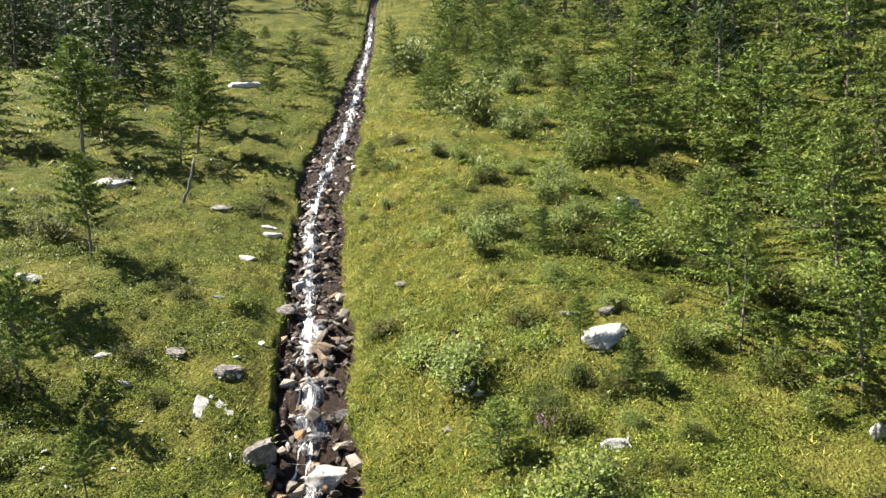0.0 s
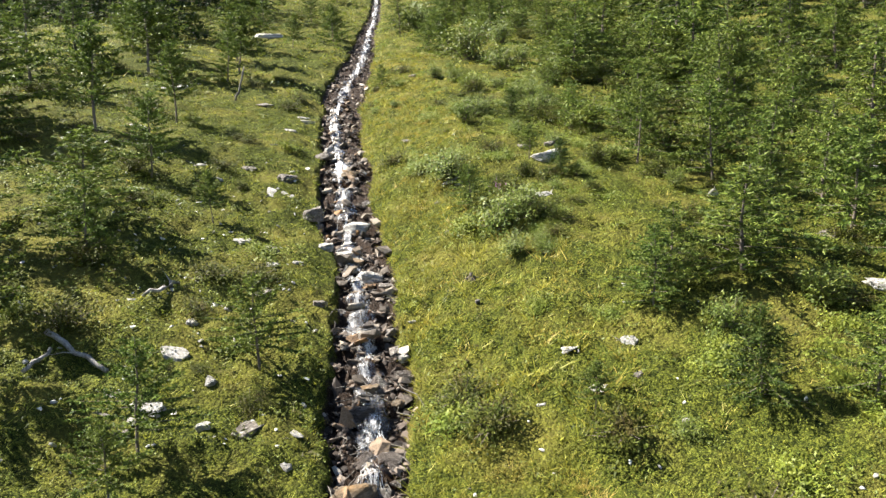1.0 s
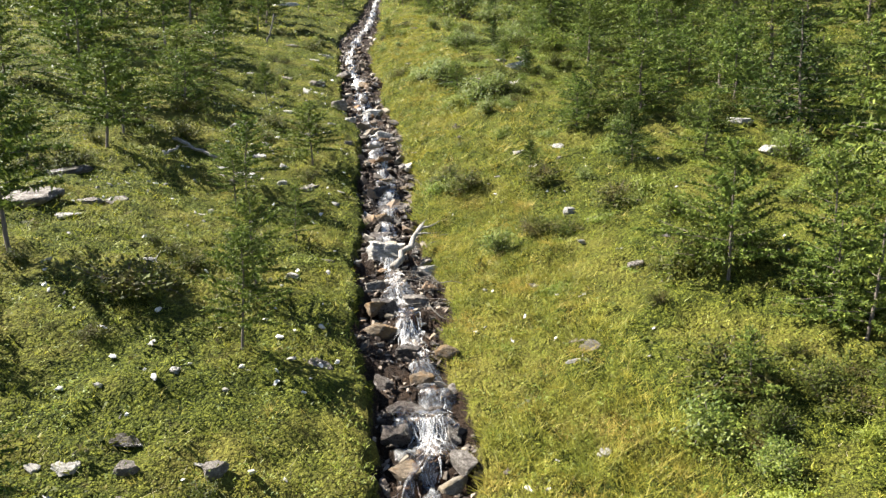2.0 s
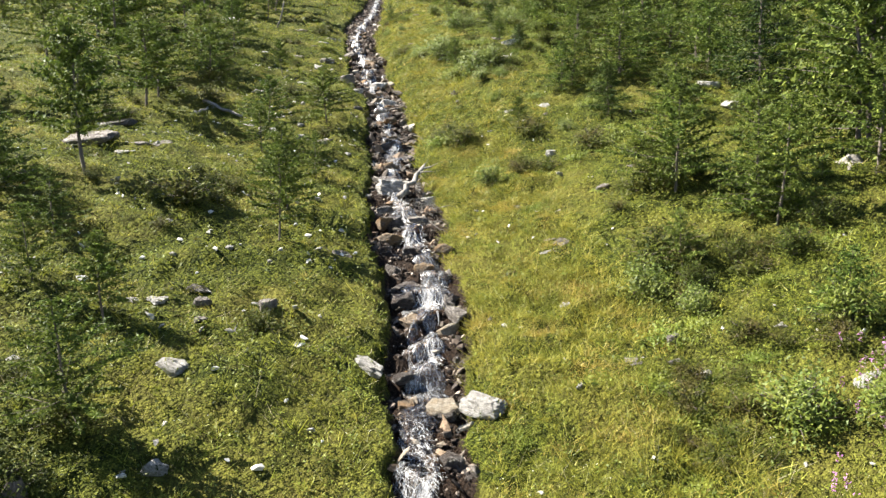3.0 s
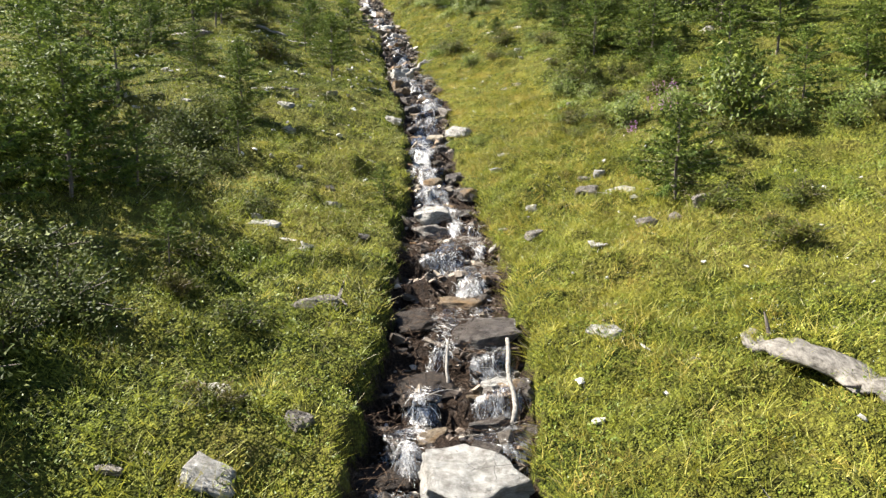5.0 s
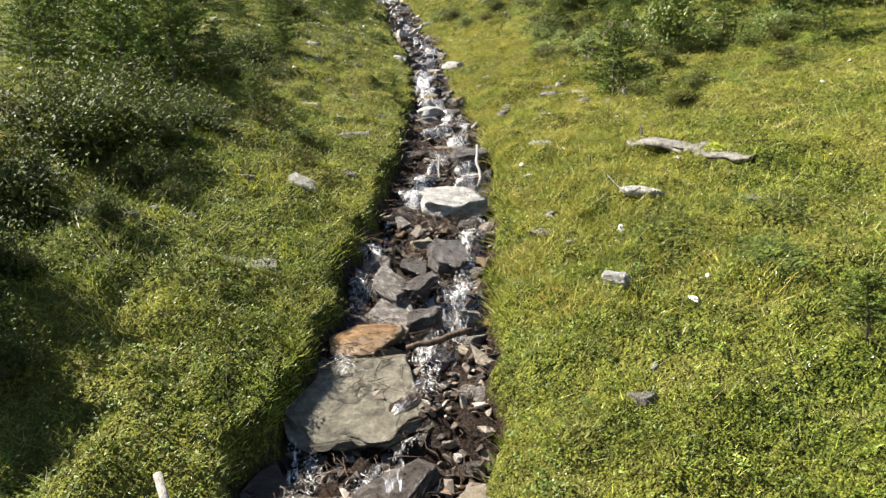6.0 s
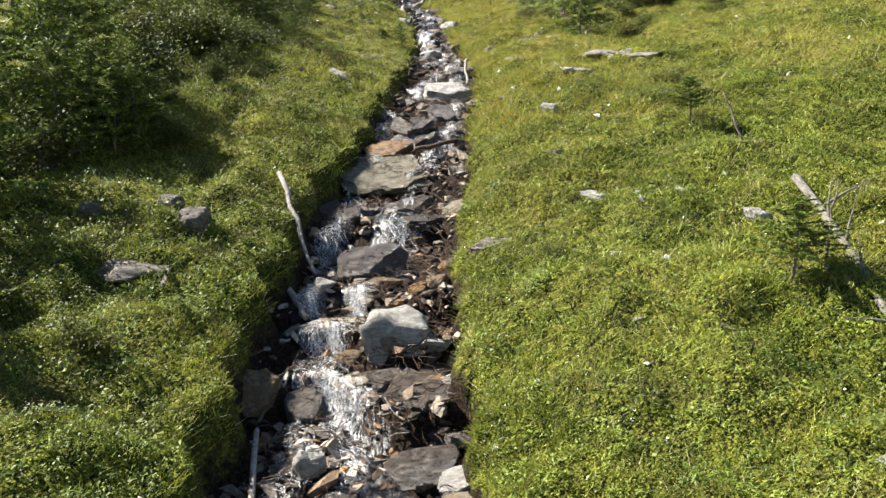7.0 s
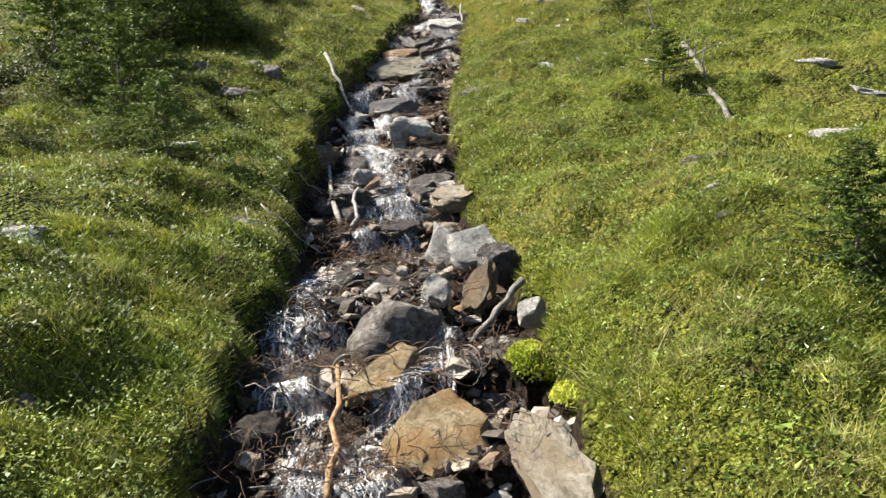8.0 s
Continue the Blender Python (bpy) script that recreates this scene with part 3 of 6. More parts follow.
for i, item in enumerate([
    (0.32, -33.22, 0.38, -33.7, 0.26, 0.03), (0.7, -33.25, 0.58, -33.86, 0.22, 0.05), (0.97, -32.66, 0.95, -33.12, 0.13, 0.2),
    (0.0, -32.16, 0.09, -32.66, 0.2, 0.07), (0.3, -30.9, 0.12, -31.5, 0.26, 0.05), (0.1, -31.6, 0.04, -32.1, 0.24, 0.04),
    (0.5, -29.7, 0.42, -30.2, 0.24, 0.05), (0.3, -28.2, 0.52, -28.75, 0.26, 0.05), (0.5, -26.1, 0.42, -26.6, 0.3, 0.05),
    (0.9, -23.3, 0.7, -23.9, 0.26, 0.05), (1.15, -21.7, 1.06, -22.3, 0.3, 0.06), (1.38, -19.0, 1.34, -19.6, 0.26, 0.05),
    (1.34, -20.5, 1.26, -21.1, 0.24, 0.04), (1.24, -21.15, 1.16, -21.7, 0.22, 0.04), (1.08, -22.4, 1.06, -22.9, 0.22, 0.05), (1.07, -22.95, 1.0, -23.6, 0.2, 0.08),
    (0.02, -22.2, 0.1, -22.95, 0.2, 0.06), (-0.2, -24.5, -0.1, -25.05, 0.16, 0.1), (0.7, -24.66, 0.52, -25.25, 0.2, 0.12),
]):
    water_fall(*item, i + 1)


# ---- stones ----
def stone_mesh(name, seed, flat, corners=15, worn=0):
    """An angular block of unit size: a hull with broken edges; worn: 0 small and sharp, 1 sharp, 2 weathered and lumpy."""
    r = random.Random(seed)
    bm = bmesh.new()
    for _ in range(corners):
        a, b = r.uniform(0, math.tau), r.uniform(-1, 1)
        e = 0.55
        c = math.sqrt(1 - b * b)
        p = [math.copysign(abs(v) ** e, v) * r.uniform(0.82, 1.0) for v in (c * math.cos(a), c * math.sin(a), b)]
        bm.verts.new((p[0] * 0.5, p[1] * 0.5, p[2] * 0.5 * flat))
    res = bmesh.ops.convex_hull(bm, input=bm.verts[:])
    bmesh.ops.delete(bm, geom=[v for v in bm.verts if not v.link_faces], context="VERTS")
    bmesh.ops.bevel(bm, geom=bm.edges[:], offset=(0.03, 0.03, 0.06)[worn], segments=(1, 1, 2)[worn], affect="EDGES", profile=0.6)
    bmesh.ops.triangulate(bm, faces=[f for f in bm.faces if len(f.verts) > 4])
    if worn:
        for limit in ((0.22, 0.13) if worn == 1 else (0.16,)):
            bmesh.ops.subdivide_edges(bm, edges=[e for e in bm.edges if e.calc_length() > limit], cuts=1)
        bmesh.ops.triangulate(bm, faces=[f for f in bm.faces if len(f.verts) > 4])
    for v in bm.verts:
        n = noise.noise(v.co * 3.5 + Vector((seed, 0, 0))) * (0.05, 0.09, 0.12)[worn] + noise.noise(v.co * 9 + Vector((0, seed, 0))) * (0.018, 0.035, 0.05)[worn]
        if worn == 1:   # split layers
            n += 0.03 * noise.noise(Vector((seed, v.co.x * 2, v.co.z * 16)))
        v.co += v.co.normalized() * n
    me = bpy.data.meshes.new(name)
    bm.to_mesh(me)
    bm.free()
    for p in me.polygons:
        p.use_smooth = worn > 0
    if worn == 1:
        me.set_sharp_from_angle(angle=radians(28))
    me.materials.append(ROCKS["grey"])
    return me


def slab_mesh(name, seed, sides, cuts=(0.3, 0.2, 0.12)):
    """A split slab of unit size: an uneven outline with a flat, slightly dished top and broken layered edges."""
    r = random.Random(seed)
    bm = bmesh.new()
    ring = []
    for i in range(sides):
        a = math.tau * (i + r.uniform(-0.42, 0.42)) / sides
        ring.append((math.cos(a) * r.uniform(0.36, 0.6), math.sin(a) * r.uniform(0.36, 0.6)))
    rows = [[bm.verts.new((x * k + r.uniform(-.03, .03), y * k + r.uniform(-.03, .03), z + r.uniform(-.04, .04))) for x, y in ring] for k, z in ((0.8, -0.5), (1.0, 0.1), (0.9, 0.5))]
    for lower, upper in zip(rows, rows[1:]):
        for i in range(sides):
            bm.faces.new((lower[i], lower[(i + 1) % sides], upper[(i + 1) % sides], upper[i]))
    bm.faces.new(rows[2])
    bm.faces.new(rows[0][::-1])
    bmesh.ops.bevel(bm, geom=bm.edges[:], offset=0.03, segments=2, affect="EDGES", profile=0.6)
    bmesh.ops.triangulate(bm, faces=bm.faces[:])
    for limit in cuts:
        bmesh.ops.subdivide_edges(bm, edges=[e for e in bm.edges if e.calc_length() > limit], cuts=1)
        bmesh.ops.triangulate(bm, faces=[f for f in bm.faces if len(f.verts) > 3])
    for v in bm.verts:
        side = min(1, (v.co.x ** 2 + v.co.y ** 2) * 5)
        k = side * (0.12 * noise.noise(v.co * 5 + Vector((seed, 0, 0))) + 0.04 * noise.noise(Vector((v.co.x * 3, seed, v.co.z * 14))))
        v.co += Vector((v.co.x, v.co.y, 0)) * k * 2
        v.co.z += 0.10 * noise.noise(v.co * 2.6 + Vector((0, seed, 0))) + 0.03 * noise.noise(v.co * 11)
    me = bpy.data.meshes.new(name)
    bm.to_mesh(me)
    bm.free()
    for p in me.polygons:
        p.use_smooth = True
    me.set_sharp_from_angle(angle=radians(32))
    me.materials.append(ROCKS["grey"])
    return me


def round_mesh(name, seed):
    """A weathered boulder of unit size: broken along planes, with worn edges and a rough, pitted skin."""
    r = random.Random(seed)
    planes = []
    for _ in range(13):
        a, b = r.uniform(0, math.tau), r.uniform(-1, 1)
        c = math.sqrt(1 - b * b)
        planes.append((Vector((c * math.cos(a), c * math.sin(a), b)), r.uniform(0.33, 0.47)))
    planes.append((Vector((r.uniform(-.25, .25), r.uniform(-.3, .1), 1)).normalized(), 0.36))
    bm = bmesh.new()
    bmesh.ops.create_icosphere(bm, subdivisions=4, radius=0.62)
    for v in bm.verts:
        d = v.co.normalized()
        reach = 0.62
        for n, off in planes:
            k = d.dot(n)
            if k > 0.05:
                reach = min(reach, off / k)
        q = d * reach
        rough_skin = 0.10 * noise.noise(q * 3.2 + Vector((seed, 0, 0))) + 0.06 * noise.noise(q * 8 + Vector((0, seed, 0))) + 0.035 * noise.noise(q * 19)
        rough_skin += 0.025 * noise.noise(Vector((seed, q.x * 2, q.z * 22)))
        v.co = q * (1 + rough_skin)
    bmesh.ops.smooth_vert(bm, verts=bm.verts[:], factor=0.35, use_axis_x=True, use_axis_y=True, use_axis_z=True)
    me = bpy.data.meshes.new(name)
    bm.to_mesh(me)
    bm.free()
    for p in me.polygons:
        p.use_smooth = True
    me.set_sharp_from_angle(angle=radians(38))
    me.materials.append(ROCKS["grey"])
    return me


SLABS = [slab_mesh("stone", 71 + i, 5 + i % 3) for i in range(6)]
FLAGS = [slab_mesh("stone", 171 + i, 5 + i % 3, (0.34, 0.24)) for i in range(6)]
ROUND = [round_mesh("stone", 81 + i) for i in range(3)]
SMALL = [stone_mesh("stone", 11 + i, 1.0, 9 + i % 5) for i in range(10)]
BLOCKS = [stone_mesh("stone", 31 + i, 1.0, 15 + i % 6, 1) for i in range(12)]
WORN = [stone_mesh("stone", 51 + i, 1.0, 12 + i % 6, 2) for i in range(10)]
LABELS = {
    ("field_stone", "pale"): "pale weathered schist stone lying in the grass",
    ("field_stone", "grey"): "grey lichen-spotted stone half sunk in turf",
    ("field_stone", "dark"): "dark shaded boulder among meadow plants",
    ("stream_boulder", "pale"): "pale dry angular boulder standing in the brook",
    ("stream_boulder", "grey"): "grey schist boulder in the stream bed",
    ("stream_boulder", "dark"): "dark wet rock washed by the brook",
    ("stream_boulder", "ochre"): "rust-stained ochre rock in the stream bed",
    ("stream_boulder", "khaki"): "broad flat khaki slab washed by the brook",
    ("stream_boulder", "rust"): "wet rust-orange rock in the stream bed",
    ("stream_boulder", "honey"): "honey-coloured tilted slab of rock in the falling water",
    ("stream_boulder", "tan"): "tan and ochre schist slab beside the falling water",
    ("stream_stone", "pale"): "small pale stone in the brook",
    ("stream_stone", "grey"): "small grey stone in the brook",
    ("stream_stone", "dark"): "small dark wet stone in the brook",
    ("stream_stone", "tan"): "small tan stone in the brook",
    ("stream_stone", "ochre"): "small rust-brown stone in the brook",
}
pick = random.Random(5)


def put_stone(name, kind, x, y, z, w, d, h, turn, tip=(0, 0), mesh=None):
    ob = new(name, mesh or pick.choice(WORN + FLAGS if name == 'field_stone' else SMALL if name == 'stream_stone' else BLOCKS + SLABS * 2 if kind == 'pale' else BLOCKS + SLABS[:4] + ROUND * 2))
    ob.material_slots[0].link = "OBJECT"
    ob.material_slots[0].material = ROCKS[kind]
    ob.matrix_world = pose(x, y, z, tip[0], tip[1], turn) @ Matrix.Diagonal((w, d, h, 1))
    return tagged(ob, LABELS[(name, kind)], "rock", {"field_stone": "stones in the meadow"}.get(name, "rocks in the brook"))


def lay(name, kind, items):
    """Stones at x, y with the width and height that show."""
    for x, y, w, h in items:
        w *= 1.08 if name == 'field_stone' else 1.22
        d = w * pick.uniform(0.6, 0.9)
        tall = min(max((h - 0.2 * d) / 0.95, (0.28 if name == 'field_stone' else 0.42) * w), 1.1 * w)
        if name == "field_stone":
            z, sink = one_height(x, y), 0.3
            w, d, tall = w * 1.25, d * 1.25, tall * 1.05
        else:
            lo, hi = banks(np.array([y]))
            z = float(bed_z(x, y)) if lo[0] + 0.05 < x < hi[0] - 0.05 else one_height(x, y)
            sink = 0.3
        tip = (pick.uniform(-12, 6), pick.uniform(-10, 10))
        if name == "field_stone":   # bedded along the slope
            z = min(one_height(x + a * 0.4 * w, y + b * 0.4 * d) for a, b in ((0, 0), (1, 0), (-1, 0), (0, 1), (0, -1)))
            gx = (one_height(x + 0.2, y) - one_height(x - 0.2, y)) / 0.4
            tip = (tip[0] * 0.6 + 8, -math.degrees(math.atan(gx)) * 0.7)
            ob = put_stone(name, kind, x, y, 0, w, d, tall, 0, tip)
            ob.matrix_world = pose(x, y, z + tall * 0.34, *tip, 0) @ pose(0, 0, 0, 0, 0, pick.uniform(-30, 30) + pick.choice((0, 180))) @ Matrix.Diagonal((w, d, tall, 1))
            continue
        put_stone(name, kind, x, y, z + tall * (0.5 - sink), w, d, tall, pick.uniform(-35, 35) + pick.choice((0, 180)), tip)


lay("field_stone", "dark", [
    (-2.68, -8.14, 0.35, 0.17), (-7.48, 0.9, 0.72, 0.32),
])
lay("field_stone", "grey", [
    (-0.59, -33.82, 0.1, 0.12), (2.54, -32.28, 0.2, 0.08), (-0.57, -32.21, 0.22, 0.03), (-0.49, -31.35, 0.3, 0.08), (2.66, -31.32, 0.12, 0.04),
    (2.89, -30.75, 0.27, 0.09), (2.74, -28.58, 0.11, 0.07), (-1.42, -27.64, 0.52, 0.14), (-2.11, -26.77, 0.2, 0.16),
    (1.35, -26.72, 0.34, 0.08), (-1.41, -26.36, 0.15, 0.09), (2.18, -25, 0.18, 0.1), (-0.73, -23.01, 0.28, 0.12), (-1, -22.99, 0.2, 0.09),
    (-2.03, -22.71, 0.2, 0.09), (-1.86, -22.41, 0.16, 0.07), (1.87, -22.23, 0.22, 0.18), (4.03, -22.05, 0.23, 0.1), (-1.26, -21.3, 0.16, 0.07),
])
lay("field_stone", "grey", [
    (-0.28, -20.4, 0.2, 0.12), (-0.73, -20.25, 0.15, 0.11), (-0.47, -18.46, 0.43, 0.11), (2.51, -18.37, 0.22, 0.12), (3.39, -16.33, 0.24, 0.21),
    (2, -16.12, 0.23, 0.21), (-0.22, -16.03, 0.18, 0.09), (3.96, -15.72, 0.17, 0.23), (3.36, -15.56, 0.06, 0.11), (4.39, -15.47, 0.24, 0.24),
    (-0.9, -14.17, 0.16, 0.16), (-1.39, -14.03, 0.2, 0.07), (3.11, -13.96, 0.3, 0.27), (3.16, -13.47, 0.24, 0.15), (-0.28, -12.93, 0.17, 0.1),
    (-3.09, -11.21, 0.24, 0.12), (3.56, -9.48, 0.16, 0.11), (3.07, -9.35, 0.22, 0.11), (3.65, -9.16, 0.16, 0.16), (-2.38, -9.09, 0.19, 0.14),
])
lay("field_stone", "grey", [
    (-2.49, -8.65, 0.2, 0.16), (-1.66, -8.52, 0.21, 0.21), (1.28, -7.61, 0.28, 0.14), (-1.01, -5.84, 0.33, 0.18), (2.76, -5.18, 0.43, 0.17),
    (4.03, -3.07, 0.29, 0.21), (2.3, -2.86, 0.2, 0.13), (-1.79, -2.28, 0.38, 0.2), (4.83, -2.27, 0.17, 0.07), (-7.08, -1.67, 1.07, 0.56),
    (-1.57, -1.41, 0.31, 0.12), (-6.22, -1.01, 0.38, 0.2), (-5.76, -0.9, 0.4, 0.2), (3.92, -0.55, 0.49, 0.12), (-4.2, 2, 0.19, 0.17),
    (-4.71, 2.37, 0.34, 0.15), (-2.5, 2.72, 0.56, 0.19), (1.53, 3.17, 0.11, 0.11), (3.76, 3.17, 0.14, 0.1), (1.31, 6.39, 0.13, 0.13),
])
lay("field_stone", "grey", [
    (-3.19, 6.93, 0.4, 0.25), (-2.01, 6.94, 0.25, 0.16), (-4.4, 7.08, 0.42, 0.12), (9.53, 8.45, 0.37, 0.29), (-3.54, 9.09, 0.4, 0.18),
    (0.7, 10.01, 0.17, 0.14), (-3, 12.32, 0.47, 0.3), (0.54, 12.5, 0.24, 0.09), (-4.13, 14.43, 0.5, 0.31), (-7.15, 14.74, 0.41, 0.19),
    (-5.41, 15.09, 0.47, 0.19), (4.1, 15.17, 0.51, 0.32), (3.29, 15.19, 0.44, 0.25), (0.67, 15.23, 0.2, 0.18), (-0.58, 18.19, 0.32, 0.21),
    (-7.02, 24.64, 0.71, 0.2), (2.09, 26.14, 0.29, 0.16), (-0.66, 31.42, 0.39, 0.2),
])
lay("field_stone", "pale", [
    (-1.22, -32.61, 0.2, 0.17), (2.54, -31.94, 0.16, 0.1), (1.95, -31.77, 0.05, 0.04), (4.1, -30.32, 0.46, 0.15), (-1.35, -29.87, 0.23, 0.06),
    (3.06, -29.82, 0.12, 0.06), (5.11, -28.87, 0.33, 0.07), (-1.39, -28.5, 0.21, 0.04), (2.26, -28.31, 0.18, 0.06), (5, -28.09, 0.42, 0.08),
    (2.28, -27.46, 0.09, 0.06), (3.54, -27.02, 0.2, 0.28), (2.39, -25.99, 0.26, 0.1), (2.29, -23.67, 0.18, 0.14), (2.07, -22.78, 0.07, 0.08),
    (-1.56, -22.33, 0.09, 0.06), (2.94, -22.01, 0.47, 0.13), (2.01, -21.98, 0.1, 0.07),
])
lay("field_stone", "pale", [
    (-0.71, -21.21, 0.36, 0.23), (-0.94, -20.1, 0.21, 0.11), (2.91, -19.69, 0.08, 0.04), (2.28, -19.11, 0.27, 0.12), (-0.97, -18.88, 0.14, 0.06),
    (2.67, -16.74, 0.25, 0.08), (-1.55, -16.19, 0.12, 0.17), (-0.97, -16.85, 0.5, 0.2), (-1.39, -16.4, 0.34, 0.16), (1.68, -15.17, 0.11, 0.05),
    (-0.78, -14.76, 0.22, 0.16), (3.68, -14.51, 0.16, 0.06), (2.19, -14.27, 0.17, 0.22), (3.6, -14.25, 0.48, 0.18), (3.44, -13.19, 0.17, 0.19),
    (1.75, -12.46, 0.2, 0.15), (-0.47, -12.15, 0.2, 0.11), (1.97, -11.88, 0.24, 0.13), (-1.99, -11.74, 0.2, 0.22), (-4.11, -10.99, 0.2, 0.1),
])
lay("field_stone", "pale", [
    (5.27, -10.65, 0.33, 0.09), (-3.97, -10.48, 0.18, 0.09), (-2.33, -10.23, 0.3, 0.22), (2.32, -9.92, 0.12, 0.09), (3.8, -9.76, 0.26, 0.12),
    (4.92, -9.38, 0.16, 0.08), (-2.07, -9.19, 0.25, 0.05), (-0.25, -9.05, 0.45, 0.23), (-5.18, -8.97, 0.18, 0.13), (-3.36, -8.75, 0.17, 0.08),
    (-0.82, -8.73, 0.12, 0.06), (-3.02, -8.7, 0.25, 0.12), (2.54, -7.56, 0.16, 0.12), (-3.24, -7.5, 0.09, 0.08), (-2.56, -6.98, 0.12, 0.12),
    (2.53, -5.55, 0.23, 0.08), (-5.37, -4.42, 0.16, 0.08), (-4.19, -3.66, 0.31, 0.11), (-2.84, -3.59, 0.15, 0.08), (3.04, -3.54, 0.26, 0.11),
])
lay("field_stone", "pale", [
    (-1.87, -3.09, 0.19, 0.12), (-6.06, -2.12, 0.42, 0.1), (-2.94, -2.12, 0.19, 0.1), (3.36, -1.8, 0.14, 0.19), (-3.22, -1.78, 0.12, 0.14),
    (-4.32, -0.35, 0.3, 0.1), (3.42, -0.02, 0.2, 0.23), (-4.15, 0.01, 0.14, 0.12), (4.15, 2, 0.14, 0.09), (-1.87, 2.1, 0.23, 0.07),
    (3.29, 2.28, 0.16, 0.09), (-4.18, 2.38, 0.19, 0.1), (-3.14, 2.47, 0.21, 0.15), (-4.13, 2.75, 0.44, 0.14), (-1.81, 2.77, 0.28, 0.09),
    (9.22, 2.81, 1.06, 0.32), (-4.67, 2.99, 0.31, 0.12), (2.16, 3.1, 0.15, 0.06), (3.1, 3.11, 0.3, 0.19), (-3.39, 3.57, 0.23, 0.2),
])
lay("field_stone", "pale", [
    (3.85, 4.24, 0.28, 0.2), (2.79, 4.3, 0.38, 0.1), (-4.2, 4.31, 0.53, 0.18), (-4.23, 5.38, 0.21, 0.14), (-5.56, 5.8, 0.2, 0.08),
    (9.33, 5.81, 0.76, 0.21), (-4.2, 5.86, 0.14, 0.11), (4.17, 5.9, 0.13, 0.11), (-3.69, 5.97, 0.16, 0.16), (-0.06, 6.55, 0.17, 0.11),
    (-3.27, 8.19, 0.32, 0.15), (-2.79, 8.64, 0.2, 0.11), (-4.22, 9.44, 0.41, 0.14), (3.23, 10.93, 0.4, 0.2), (7.81, 11.21, 0.34, 0.25),
    (1.14, 13.06, 0.22, 0.18), (-4.27, 13.36, 0.79, 0.34), (0.93, 13.45, 0.63, 0.28), (-6.08, 13.8, 0.32, 0.15), (3.82, 14.27, 1.03, 0.54),
])
lay("field_stone", "pale", [
    (-6.73, 14.42, 0.33, 0.11), (14.52, 15.67, 0.96, 0.34), (-9.67, 17.28, 0.64, 0.25), (-5.13, 17.52, 0.24, 0.09), (-5.15, 20.53, 0.42, 0.2),
    (-4.92, 22.94, 0.56, 0.26), (-5.18, 23.56, 0.54, 0.23), (6.66, 23.57, 0.67, 0.48), (-2.52, 24.2, 0.27, 0.12), (-11.33, 26.12, 1.23, 0.27),
    (12.09, 28.32, 0.6, 0.6), (-11.08, 28.4, 0.38, 0.19), (-11.72, 47.54, 1.71, 0.3),
])
lay("stream_boulder", "dark", [
    (-0.1, -30.51, 0.16, 0.22), (0.07, -29.71, 0.33, 0.25), (0.81, -29.61, 0.25, 0.16), (0.35, -29.3, 0.17, 0.17),
])
lay("stream_boulder", "dark", [
    (1.19, -19.87, 0.36, 0.18), (1.22, -18.29, 0.68, 0.29), (1.38, -16.64, 0.34, 0.25), (1.15, -15.43, 0.28, 0.25), (1.14, -14.12, 0.23, 0.19),
    (1.24, -13.46, 0.28, 0.21), (0.85, -12.93, 0.25, 0.18), (1.06, -12.28, 0.31, 0.27), (0.41, -11.22, 0.26, 0.19), (0.79, -10.74, 0.27, 0.27),
    (0.73, -9.79, 0.28, 0.19), (0.21, -9.15, 0.23, 0.2), (0.1, -6.81, 0.38, 0.38), (0.19, -6.13, 0.37, 0.28), (-0.16, -5.69, 0.34, 0.34),
    (0.18, -4.82, 0.36, 0.32), (0.05, 0.31, 0.35, 0.25),
])
lay("stream_boulder", "dark", [
    (-0.65, 1.12, 0.63, 0.26), (-0.26, 2.75, 0.47, 0.35), (-0.86, 3.87, 0.61, 0.35), (-1.58, 13.8, 0.36, 0.36), (-2.17, 14.91, 0.46, 0.33),
    (-2.22, 15.64, 0.4, 0.33),
])
lay("stream_boulder", "grey", [
    (0.88, -30.99, 0.29, 0.25), (1.23, -14.99, 0.48, 0.15), (0.64, -14.69, 0.54, 0.45), (0.21, -2.72, 0.47, 0.42),
    (0.32, -1.3, 0.36, 0.36), (-3.01, 12.35, 0.56, 0.5), (-2.63, 17.4, 0.43, 0.29), (-3.44, 17.73, 0.61, 0.43),
])
lay("stream_boulder", "ochre", [
    (0.31, -29.93, 0.2, 0.24), (0.99, -29.41, 0.25, 0.15), (0.68, -19.99, 0.24, 0.15), (0.99, -17.41, 0.47, 0.12), (0.87, -13.62, 0.27, 0.11),
    (0.64, -12.29, 0.27, 0.19), (0.4, -5.5, 0.34, 0.38), (0.76, -5.1, 0.26, 0.31), (-0.32, -4.04, 0.48, 0.43), (-0.83, 2.03, 0.67, 0.39),
    (-0.29, 4.18, 0.26, 0.21), (-0.76, 4.39, 0.31, 0.29), (-1.6, 9.9, 0.47, 0.21),
])
lay("stream_boulder", "ochre", [
    (-2.36, 16.03, 0.56, 0.26),
])
lay("stream_boulder", "pale", [
    (1.17, -9.95, 0.5, 0.36), (0.97, -30.04, 0.29, 0.15), (1.28, -19.25, 0.26, 0.2), (-0.47, -0.54, 0.7, 0.66), (-0.18, 5.37, 0.22, 0.15), (-1.13, 8.8, 0.55, 0.44),
    (-2.32, 10.15, 0.36, 0.26), (-1.8, 10.34, 0.6, 0.42), (-1.87, 11.23, 0.44, 0.38), (-1.69, 12.01, 0.72, 0.59), (-3.56, 19.9, 0.46, 0.49),
    (-3.05, 22.74, 0.37, 0.26),
])

